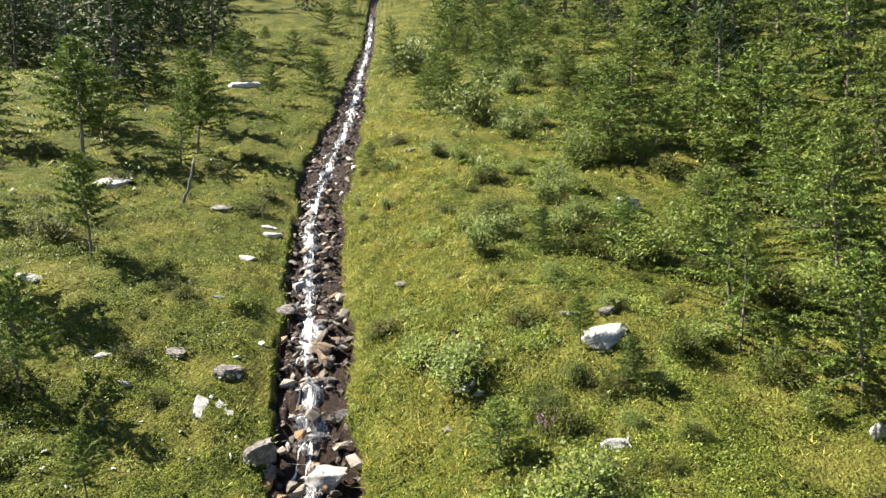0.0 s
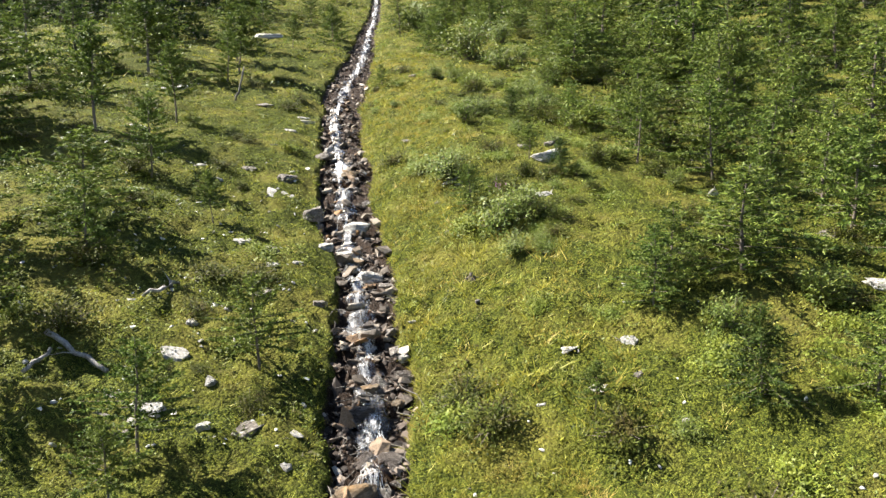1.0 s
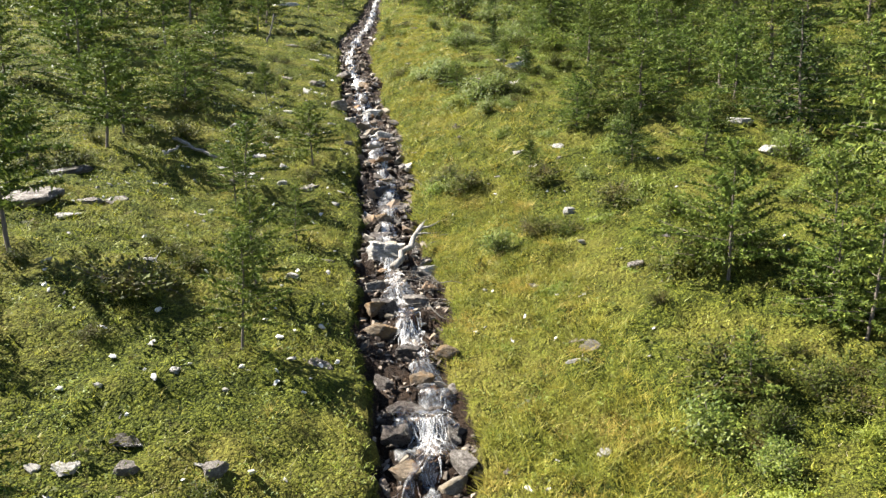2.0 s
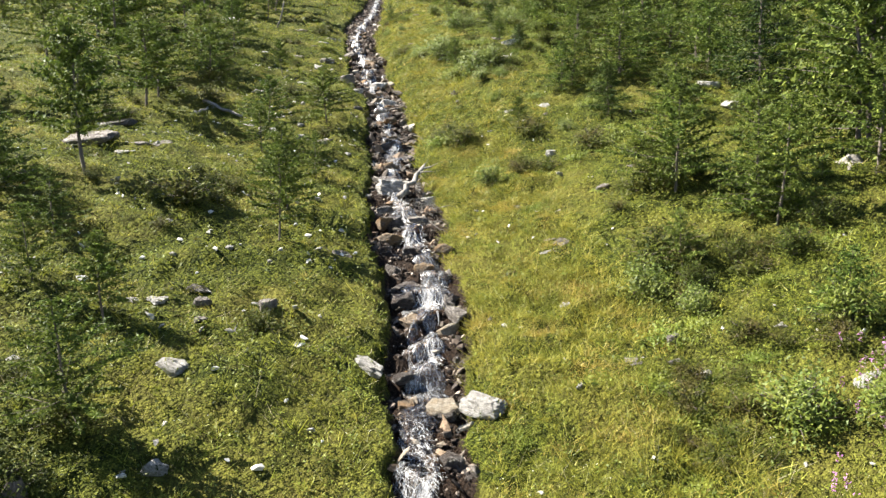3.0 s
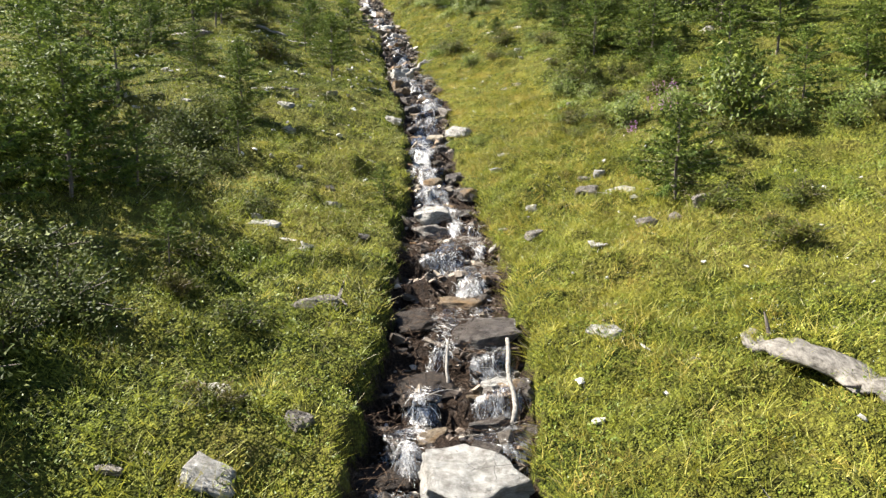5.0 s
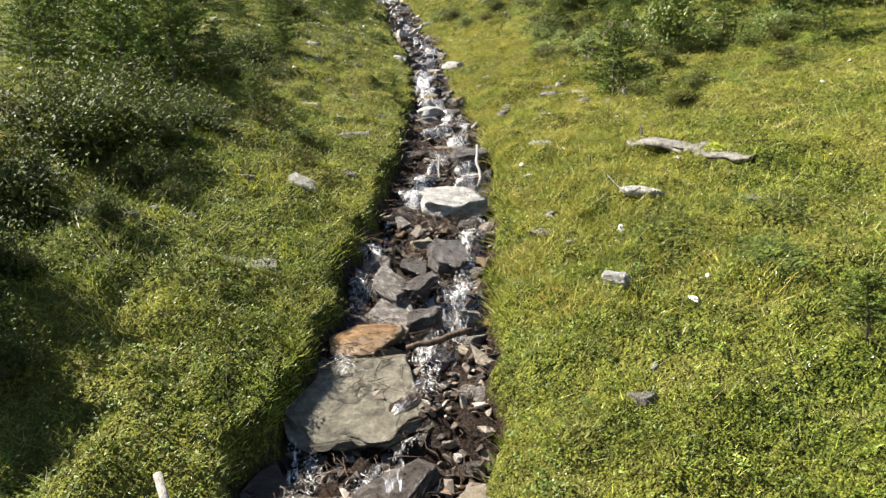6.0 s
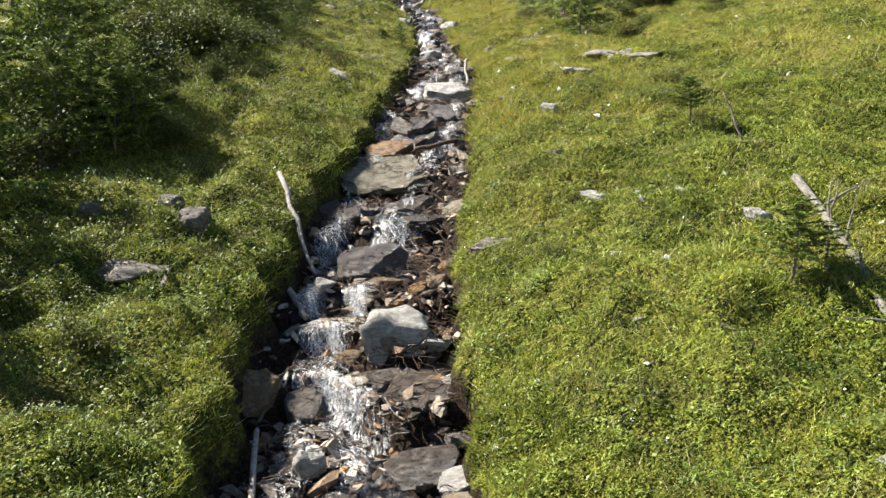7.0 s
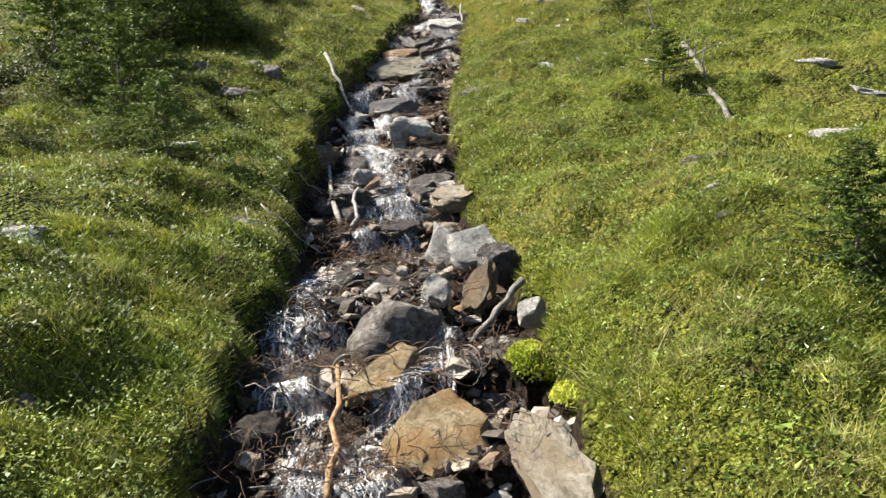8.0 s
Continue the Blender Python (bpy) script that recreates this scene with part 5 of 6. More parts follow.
def lie(x, y, r):
    """A frame on the ground whose z is square to the slope."""
    r = max(r, 0.2)
    up = Vector(((one_height(x - r, y) - one_height(x + r, y)) / (2 * r), (one_height(x, y - r) - one_height(x, y + r)) / (2 * r), 1)).normalized()
    return Matrix.Translation((x, y, one_height(x, y) - 0.03)) @ Vector((0, 0, 1)).rotation_difference(up).to_matrix().to_4x4()


def place_kind(kinds, items, group, rng, sizes=(1.0, 1.0), wide=(0.9, 1.2)):
    """Stand copies of a kind at x, y with their height."""
    for x, y, h in items:
        ob = rng.choice(kinds)
        s = h * rng.uniform(*sizes)
        w = s * rng.uniform(*wide)
        m = pose(x, y, one_height(x, y) - 0.02 * s, rng.uniform(-3, 3), rng.uniform(-3, 3), rng.uniform(0, 360))
        if ob.name.startswith(("heath", "herb", "leafy")):   # low and wide: it follows the slope
            m = lie(x, y, 0.35 * w) @ m.to_3x3().to_4x4()
        if "free" in ob:
            del ob["free"]
            made = ob
            made.matrix_world = m
        else:
            made = copy_thing(ob, m)
        made.scale = (w, w, s)
        tagged(made, group=group)


def shrub(name, seed, count, size, flat, mat, stems, label, category="shrub"):
    """A low shrub of unit width: bent stems and a loose, lumpy mound of leaves."""
    r = random.Random(seed)
    g = np.random.default_rng(seed)
    wood, tips = [], []
    for i in range(stems):
        a, reach = r.uniform(0, math.tau), r.uniform(0.12, 0.46)
        top = Vector((math.cos(a) * reach, math.sin(a) * reach, flat * r.uniform(0.45, 1.0) * (1.1 - reach * 1.2)))
        mid = Vector((top.x * 0.4, top.y * 0.4, top.z * 0.65)) + Vector((r.uniform(-.05, .05), r.uniform(-.05, .05), 0))
        wood.append(tube([Vector((top.x * 0.1, top.y * 0.1, -0.03)), mid, top], [0.012, 0.008, 0.003], 3))
        tips += [mid.lerp(top, t) for t in (-0.3, 0.0, 0.35, 0.7, 1.0)]
    t = np.array([tuple(p) for p in tips])
    c = t[g.integers(0, len(t), count)] + g.normal(0, 1, (count, 3)) * np.array([0.085, 0.085, 0.06 * flat / 0.45])
    c[:, 2] = np.abs(c[:, 2])
    v, f = leaves(g, c, g.uniform(0.6, 1.4, count) * size, 0.7)
    me = mesh_of("foliage", v, f, mat)
    give_tone(me, np.repeat(vnoise(c[:, 0] * 9 + seed, c[:, 1] * 9), 3))
    root = new(name)
    wv, wf = join(wood)
    if category == "herbs":
        tagged(part("leafy_base", mesh_of("leafy_base", wv, wf, mat, smooth=True), root), kind="stuff")
    else:
        tagged(part("woody_base", mesh_of("woody_base", wv, wf, M_BARK, smooth=True), root, "thin woody stems"), kind="stuff")
    part("foliage", me, root)
    return tagged(root, label, category)


rt = random.Random(4)
LARCHES = [stow(conifer("larch", 31 + i, 44 + 6 * i, 0.6 + 0.07 * (i % 3), (0.1, 0.2, 0.08, 0.28)[i], 0.026, 104, 0.05, M_LARCH, M_BARK,
                        "young feathery green larch standing in the meadow", 1.7)) for i in range(4)]
DENSE = [stow(conifer("larch", 51 + i, 64, 0.6, 0.03, 0.034, 66, 0.1, M_LARCH, M_BARK, "bushy green larch with dense soft branches", 1.3)) for i in range(2)]
SPRUCES = [stow(conifer("spruce", 61 + i, 90, 0.58, 0.02, 0.036, 76, 0.2, M_YOUNG, M_BARK, "dark green young spruce with branches to the ground"))
           for i in range(2)]
TALL = [stow(conifer("larch", 71 + i, 80, 0.42, 0.06, 0.022, 96, 0.3, M_LARCH, M_BARK, "tall larch with drooping branches at the forest edge", 1.5))
        for i in range(2)]
DARK = [stow(conifer("spruce", 81 + i, 64, 0.34, 0.02, 0.03, 44, 0.4, M_SPRUCE, M_BARK, "tall dark spruce of the forest behind", 1.5)) for i in range(2)]
BUSHES = [stow(shrub("leafy_bush", 91 + i, 2300, 0.038, 0.75, M_WILLOW, 26, "rounded green leafy bush on the slope")) for i in range(3)]
HEATHS = [stow(shrub("heath_shrub", 101 + i, 1700, 0.034, 0.45, M_HEATH, 18, "low dark heath shrub with small leathery leaves")) for i in range(3)]
THICKET = [stow(shrub("heath_shrub", 121 + i, 3800, 0.026, 0.42, M_ROSE, 30, "dense dark heath thicket with tiny leaves")) for i in range(2)]
ROSES = [stow(shrub("alpine_rose", 131 + i, 4200, 0.03, 0.72, M_ROSE, 40, "dense dark evergreen alpine rose shrub with glossy leaves")) for i in range(2)]
HERBS = [stow(shrub("herb_clump", 111 + i, 1100, 0.034, 0.22, M_HERB, 12, "low clump of bright green herbs", "herbs")) for i in range(2)]


def plant_larch(items):
    for x, y, h in items:
        kinds = TALL if h > 3.6 else LARCHES if x < 2 or h < 1.2 else LARCHES[:3] + DENSE
        place_kind(kinds, [(x, y, h * 1.08)], "larches of the slope", rt)


def plant_spruce(items):
    for x, y, h in items:
        place_kind(DARK if h > 3 else SPRUCES, [(x, y, h * 1.08)], "spruces of the slope", rt)


def plant_bush(items):
    for x, y, h in items:
        if h > 1.7:
            place_kind(DENSE, [(x, y, h)], "larches of the slope", rt, wide=(1.3, 1.7))
        else:
            place_kind(DENSE + BUSHES[:1], [(x, y, h * 1.1)], "bushes of the slope", rt, wide=(1.0, 1.3))


def plant_heath(items):
    for x, y, h in items:
        place_kind(THICKET if y < -11 and x < 0 else HEATHS, [(x, y, h)], "heath shrubs", rt, (0.9, 1.1), (1.2, 1.5))


def plant_herb_patch(items):
    place_kind(HERBS, items, "herb clumps", rt, (0.9, 1.0), (1.0, 1.2))


def plant_sparse(items):
    place_kind(LARCHES[3:], items, "larches of the slope", rt, wide=(1.6, 1.8))


plant_larch([
    (-2.2, -28.9, 0.95), (-2.4, -24.9, 0.96), (-2, -18.1, 0.61), (-4.1, -17.6, 1.8), (-3.7, -16.6, 1.73), (4.3, -14.6, 1.4), (4.6, -13.7, 1.04),
    (-2.4, -13.7, 0.9), (6.1, -12, 1.75), (-2.9, -11.4, 1.21), (-3.4, -9.5, 1.12), (-4.5, -9, 0.95), (8.4, -8.5, 1.78), (-5.1, -7.2, 0.99), (-6.4, -6.5, 1.31),
    (6.1, -6.5, 1.98), (-2, -6, 1.53), (8.2, -5.6, 2.07), (6.3, -5.3, 1.89), (-8.2, -4.9, 2.23), (5.1, -4.5, 1.99), (-5.9, -4.4, 2.71), (-2.2, -4.2, 1.55),
    (8.6, -4.2, 3.45), (5.4, -3.6, 1.35), (-2.2, -0.9, 1.03), (-3.8, 0.6, 1.14), (-3.8, 1.6, 1.6), (-8.9, 1.7, 1.75),
])
plant_larch([
    (7, 2.1, 1.49), (2.9, 2.5, 0.83), (-7.5, 2.8, 2.32), (-2.7, 4.3, 1.62), (-7.7, 4.3, 2.04), (4.5, 5.0, 1.4), (7.5, 7.7, 2.17),
    (10.4, 9.1, 2.51), (-5.2, 10.3, 1.25), (10.6, 10.8, 2.49), (8.3, 12.5, 2.51), (-7.7, 12.9, 2.28), (6.5, 13.8, 2.29), (3.3, 14, 1.02), (6.9, 15.5, 2.59),
    (-10.6, 16.1, 3.31), (10.3, 17.2, 3.68), (-9.1, 19.3, 2.7), (12, 20.8, 3.84), (11.7, 27.8, 2.94), (-9.8, 28.9, 2.4), (-9.8, 31.1, 3.27), (16.4, 32.7, 4.53),
    (-14.5, 32.9, 2.96), (-16.5, 34.5, 3.6), (-11, 35.7, 3.51), (21.2, 36.9, 9.88), (-9.1, 42.6, 2.22), (-6.8, 46.1, 2.76),
])
plant_larch([
    (20.2, 48.8, 8.19), (-12.3, 49.2, 3.2), (-7.1, 49.3, 2.33), (-2.3, 52.3, 3.88), (-10.5, 59.5, 2.36), (-10.4, 76.9, 3.04), (-9, 85.9, 4.06),
])
plant_spruce([
    (5.3, 2.2, 1.4), (10.2, 4.2, 3.28), (11, 6.4, 2.72), (4, 12.5, 0.98), (3.2, 18.8, 1.08),
    (-30.3, 55.1, 6.38), (-27.5, 57.1, 5.94), (-23.1, 59.3, 4.48), (9.3, 73, 6.89), (-22.7, 74.1, 3.64),
])
plant_bush([
    (-0.1, -14, 0.52), (6.1, -12.3, 1.61), (9.8, -10.6, 1.77), (5.6, -9.5, 0.91), (4.4, -7.2, 0.9), (5.9, -6, 1.37), (-6.8, -5.7, 1.62), (4.9, 5.6, 1.53),
    (6.5, 5.9, 2.15), (-6.9, 7.1, 1.7), (-7.8, 8.8, 2.2), (1.4, 11, 1.06), (4.7, 22.1, 1.16), (3.9, 23.6, 0.95), (7.1, 29.2, 2.94), (-2.2, 29.5, 1.06),
    (10.4, 31.3, 2.57), (7.9, 31.5, 3.75), (12, 33, 3.23), (1.2, 38.4, 2.88), (11.2, 40.2, 4.22), (0.1, 41.4, 1.94), (0.1, 47.5, 2.16), (16.9, 50.3, 6.18),
    (6, 56, 4.39),
])
plant_heath([
    (-3, -24.6, 0.72), (-3, -22.8, 1.16), (-2.7, -21.1, 1.3), (-2.4, -19.5, 1.1), (-3.1, -18.6, 1.22),
    (-3.1, -15, 1.1), (-3.4, -13.6, 1.09), (-2.9, -12.4, 0.79), (4.3, -7.8, 0.54), (5.3, -7.6, 0.66), (5.7, -7, 0.73), (4.3, -6.7, 1.18), (-3.8, -5.3, 1.21),
    (4, -4.7, 0.56), (-3.7, -4.3, 0.96), (4.9, -3.7, 1.44), (-4.7, -1.9, 0.55), (4.4, -0.1, 1.09), (-7.6, 1.2, 1), (1.1, 7.6, 0.5), (6.9, 12.9, 1.15),
    (10.2, 15, 2.35), (-10.5, 20.3, 1.82),
])
plant_herb_patch([
    (1.5, -10.5, 0.45), (1.6, -4.9, 0.54), (3.6, 5.1, 0.81), (1.3, 10, 1.42), (2, 12.1, 1.26), (2.4, 14.4, 1.33), (0.2, 20.9, 1.5),
    (0.5, 25.9, 1.23), (3.2, 27.7, 1.75),
])
plant_sparse([
    (3.35, -28.1, 0.62),
    (3.7, -24.8, 0.48),
])


place_kind(DENSE, [(-2.85, -27.5, 1.25), (-3.3, -26.6, 1.5), (-2.9, -25.4, 1.2), (-3.9, -25.4, 1.7), (-3.6, -23.9, 1.7), (-4.6, -24.4, 1.9), (-4.2, -22.4, 1.6)], "larches of the slope", rt, wide=(0.9, 1.1))
place_kind(DENSE, [(-2.6, -25.1, 1.0), (-4.2, -22.4, 1.6), (-3.4, -24.7, 1.4), (-2.6, -29.0, 0.8), (-4.75, -16.7, 1.8), (-3.95, -16.0, 1.8), (-6.9, -13.8, 1.8), (-5.75, -13.0, 1.7), (-3.0, -16.3, 0.95), (6.2, -12.3, 1.6), (7.4, -11.9, 1.4),
                   (9.1, -10.9, 1.5), (8.9, -13.6, 1.4)], "larches of the slope", rt, wide=(0.9, 1.15))
place_kind(BUSHES, [(7.5, -13.2, 0.7), (6.6, -13.0, 0.8), (8.2, -12.6, 0.9), (4.3, -8.2, 0.55), (5.6, -9.6, 0.9)], "bushes of the slope", rt, wide=(1.1, 1.4))
plant_heath([(-3.4, -13.7, 0.9), (-3.0, -14.8, 0.95), (-2.65, -14.2, 0.7), (-2.9, -15.5, 0.9), (-2.45, -15.1, 0.6)])
place_kind(LARCHES, [(-2.85, -25.0, 1.0), (-3.4, -27.9, 1.2)], "larches of the slope", rt, wide=(1.2, 1.4))
plant_heath([(-2.3, -30.6, 0.5), (-3.4, -27.5, 0.9), (-3.7, -28.3, 0.9), (-2.7, -29.4, 0.5), (-3.2, -26.6, 0.9)])
place_kind(ROSES, [(-2.95, -21.6, 1.1), (-3.6, -21.0, 1.3), (-2.55, -21.2, 0.8), (-2.2, -21.8, 0.75), (-1.85, -22.1, 0.45), (-2.0, -23.2, 0.5), (-3.0, -20.3, 1.1), (-2.45, -20.3, 0.7), (-3.4, -19.4, 1.1), (-2.5, -23.9, 0.6), (-2.9, -25.9, 0.8),
                   (-2.0, -24.9, 0.55), (-2.7, -24.4, 0.7),
                   (-3.2, -12.4, 0.8), (-3.3, -13.4, 0.9)], "alpine roses", rt, wide=(1.0, 1.3))
place_kind(ROSES, [(5.0, -3.6, 0.9), (5.6, -4.1, 0.8), (4.6, -6.9, 0.6), (5.2, -7.2, 0.7), (5.9, -7.6, 0.7), (4.4, -7.7, 0.6), (6.6, -7.0, 0.7), (2.3, 12.0, 0.8),
                   (3.0, 12.9, 0.7), (6.9, 13.0, 0.8), (5.2, 13.5, 0.8)], "alpine roses", rt, wide=(1.0, 1.4))
place_kind(DENSE, [(8.9, -4.1, 4.2), (9.9, -2.6, 3.6)], "larches of the slope", rt, wide=(0.85, 0.95))
place_kind(DENSE, [(-1.28, -30.36, 0.72), (-1.75, -30.1, 0.5)], "larches of the slope", rt, wide=(1.1, 1.3))
place_kind(SPRUCES, [(2.85, -33.05, 0.62)], "spruces of the slope", rt, wide=(1.2, 1.3))
for x, y, w in ((3.0, -22.9, 1.3), (3.6, -23.4, 1.2), (2.5, -23.3, 0.9), (4.3, -22.6, 1.1), (3.6, -22.2, 0.8)):
    low = copy_thing(THICKET[rt.randrange(2)], lie(x, y, 0.4 * w) @ pose(0, 0, -0.02, 0, 0, rt.uniform(0, 360)))
    low.scale = (w, w, 0.3 * w)
    tagged(low, "low creeping carpet of heath among the grass", group="heath shrubs")


def wood_edge(count, x0, x1, y0, y1, gap, kinds, sizes, seed, group):
    """The forest's edge: trees at random within a stretch of the slope, a gap apart."""
    q = random.Random(seed)
    stood = []
    for _ in range(count * 8):
        x, y = q.uniform(x0, x1), q.uniform(y0, y1)
        if len(stood) >= count:
            break
        if all((x - a) ** 2 + (y - b) ** 2 > gap * gap for a, b in stood):
            stood.append((x, y))
            place_kind(kinds, [(x, y, q.uniform(*sizes))], group, q, wide=(1.0, 1.35))


wood_edge(6, 9.5, 16, 0, 16, 1.7, DENSE + BUSHES[:1], (1.4, 2.8), 1, "larches of the forest edge")
wood_edge(15, 11, 26, 14, 40, 2.2, DENSE + TALL, (2.6, 5.5), 2, "larches of the forest edge")
wood_edge(9, 10.5, 20, -12, 0, 1.8, DENSE + LARCHES, (1.6, 3.0), 3, "larches of the forest edge")
wood_edge(11, -18, -9.5, -4, 14, 1.8, LARCHES + DENSE, (1.6, 3.2), 4, "larches of the forest edge")
wood_edge(13, -26, -13, 14, 36, 2.4, LARCHES + TALL, (2.4, 5.0), 5, "larches of the forest edge")
wood_edge(34, -48, -17, 40, 75, 2.4, DARK, (6, 10), 6, "spruces of the forest")
wood_edge(30, 14, 50, 40, 85, 3.2, DARK + TALL, (6, 11), 7, "trees of the forest")
wood_edge(26, -60, 50, 92, 125, 3.6, DARK, (8, 13), 8, "spruces of the forest")
wood_edge(14, 0, 14, 45, 80, 2.6, DENSE + TALL, (2.5, 5.0), 9, "larches of the forest edge")


wood_edge(12, -9.5, -4.6, -19.5, -9, 1.1, DENSE + LARCHES[:2], (1.2, 1.9), 10, "larches of the slope")


def undergrowth(count, x0, x1, y0, y1, kinds, sizes, seed, group, keep=0.35):
    """Low shrubs and clumps in patches over a stretch of the slope."""
    q = random.Random(seed)
    for _ in range(count):
        y = q.uniform(y0, y1)
        x = q.uniform(x0, x1) + float(centre(np.array([y]))[0])
        if math.sin(x * 0.9 + seed) * math.sin(y * 0.7 + 2 * seed) + q.uniform(-0.6, 0.6) > keep - 0.5:
            place_kind(kinds, [(x, y, q.uniform(*sizes))], group, q, wide=(1.0, 1.4))


undergrowth(240, 1.2, 14, -2, 34, BUSHES * 2 + HEATHS + HERBS * 5, (0.5, 1.3), 21, "undergrowth of the upper slope")
undergrowth(90, -13, -1.5, 4, 34, HEATHS + HERBS, (0.5, 1.3), 22, "undergrowth of the upper slope")
undergrowth(110, 2.0, 11, -14, 6, HEATHS + HERBS * 3 + BUSHES[:2], (0.4, 0.9), 23, "undergrowth of the middle slope")
undergrowth(60, -9, -1.8, -16, 4, HEATHS * 2 + HERBS, (0.35, 0.8), 24, "undergrowth of the middle slope")
undergrowth(44, -5.5, -1.5, -30, -16, HEATHS * 2 + HERBS, (0.35, 0.8), 25, "undergrowth by the brook")
undergrowth(44, 3.4, 8.2, -18, -12, HEATHS * 2 + HERBS * 2, (0.4, 0.8), 28, "undergrowth of the middle slope")
undergrowth(60, 2.2, 5.6, -13.2, -9.6, HERBS * 2 + HEATHS * 2, (0.35, 0.7), 29, "undergrowth of the middle slope")
undergrowth(120, 8, 24, 15, 48, BUSHES * 3 + DENSE + HEATHS, (1.0, 2.1), 30, "bushes of the forest edge", 0.0)
undergrowth(46, -3.4, -1.0, -33.5, -22, HERBS * 2 + HEATHS, (0.2, 0.42), 31, "low clumps by the brook", 0.2)
undergrowth(36, 1.2, 4.2, -33.5, -22, HERBS * 4 + HEATHS, (0.16, 0.36), 32, "low clumps by the brook", 0.2)
undergrowth(130, 3.2, 11, 6, 23, HERBS * 3 + HEATHS * 2 + BUSHES[:1] + ROSES[:1], (0.5, 1.05), 33, "undergrowth of the upper slope", 0.1)
undergrowth(26, 3, 20, 34, 75, BUSHES + DENSE, (1.5, 3.2), 26, "bushes high on the slope")
undergrowth(20, -14, -3, 34, 75, HEATHS + LARCHES, (1.2, 2.6), 27, "bushes high on the slope")


# ---- dead wood, roots and moss ----
def in_bed(x, y, up):
    return Vector((x, y, float(bed_z(x, y)) + up))


def on_turf(x, y, up):
    return Vector((x, y, one_height(x, y) + up))


def bent(a, b, n, sway, seed):
    """Points from a to b with a slight sway."""
    q = random.Random(seed)
    side = (b - a).cross(Vector((0, 0, 1))).normalized()
    k = [0] + [q.uniform(-sway, sway) for _ in range(n - 1)] + [0]
    u = [0] + [q.uniform(-sway, sway) * 0.6 for _ in range(n - 1)] + [0]
    return [a.lerp(b, i / n) + side * k[i] + Vector((0, 0, u[i])) for i in range(n + 1)]


def limb(name, a, b, r0, r1, mat, label, sway=0.03, twigs=(), seed=1, category="branch", sides=8):
    """A bent stick or log; twigs: (where along it, way, length)."""
    pts = bent(a, b, 6, sway, seed)
    q = random.Random(seed)
    rad = [(r0 + (r1 - r0) * i / 6) * q.uniform(0.88, 1.12) for i in range(7)]
    v, f = tube([pts[0] - (pts[1] - pts[0]) * 0.02] + pts + [pts[-1] + (pts[-1] - pts[-2]) * 0.02], [rad[0] * 0.3] + rad + [rad[-1] * 0.3], sides)
    o = a.copy()
    root = new(name, mesh_of(name, [tuple(Vector(p) - o) for p in v], f, mat, smooth=True))
    root.location = o
    for i, (t, way, length) in enumerate(twigs):
        k = min(int(t * 6), 5)
        p = pts[k].lerp(pts[k + 1], t * 6 - k) - o
        tv, tf = tube(bent(p, p + Vector(way).normalized() * length, 3, length * 0.08, seed + i), [r1 * 0.35 + 0.003, r1 * 0.25 + 0.002, 0.003, 0.0015], 5)
        part("twig", mesh_of("twig", tv, tf, mat, smooth=True), root)
    return tagged(root, label, category)


limb("fallen_branch", on_turf(-0.68, -25.75, 0.22), in_bed(-0.22, -26.65, 0.14), 0.026, 0.018, M_DEAD, "bleached bent branch leaning into the brook", 0.05,
     [(0.9, (0.3, -0.6, 0.3), 0.2)], 3)
limb("fallen_branch", in_bed(-0.24, -28.79, 0.2), in_bed(0.06, -30.2, 0.14), 0.015, 0.026, M_DEAD, "long bleached branch lying along the brook", 0.04, (), 5)
limb("fallen_branch", in_bed(0.17, -29.75, 0.16), in_bed(0.18, -30.4, 0.1), 0.014, 0.02, M_DEAD, "short bleached branch lying in the brook", 0.04, (), 6)
limb("fallen_branch", in_bed(0.43, -33.0, 0.1), in_bed(0.52, -33.92, 0.15), 0.013, 0.015, M_ORANGE, "bare orange-brown branch standing in the falling water", 0.03,
     [(0.02, (-0.9, 0.25, 0.12), 0.13), (0.3, (0.9, 0.3, 0.3), 0.1)], 7)
limb("fallen_branch", in_bed(1.08, -32.55, 0.08), in_bed(1.4, -32.2, 0.34), 0.018, 0.022, M_LOG, "grey weathered stick propped against boulders", 0.02, (), 8)
limb("fallen_branch", in_bed(0.3, -0.1, 0.55), in_bed(-0.22, -1.8, 0.3), 0.05, 0.07, M_DEAD, "bleached fallen branch with bare twigs over the brook", 0.07,
     [(0.08, (0.9, 0.3, 0.25), 0.7), (0.25, (0.9, -0.1, 0.1), 0.55), (0.0, (0.3, 0.8, 0.4), 0.3)], 9)
limb("fallen_branch", in_bed(-0.42, -26.9, 0.14), in_bed(-0.2, -27.25, 0.12), 0.03, 0.026, M_DEAD, "short thick bleached stick in the brook", 0.02, (), 10)
limb("fallen_branch", in_bed(0.6, -23.95, 0.2), in_bed(1.12, -23.78, 0.22), 0.022, 0.03, M_BROWN, "wet brown stick lying across the brook", 0.03, (), 11)
limb("fallen_branch", in_bed(1.38, -19.3, 0.5), in_bed(1.36, -20.0, 0.12), 0.018, 0.026, M_DEAD, "thin pale stick standing in the brook", 0.03, (), 12)
limb("fallen_branch", in_bed(0.85, -18.9, 0.34), in_bed(0.84, -19.2, 0.05), 0.012, 0.018, M_DEAD, "thin pale stick standing in the brook", 0.01, (), 13)
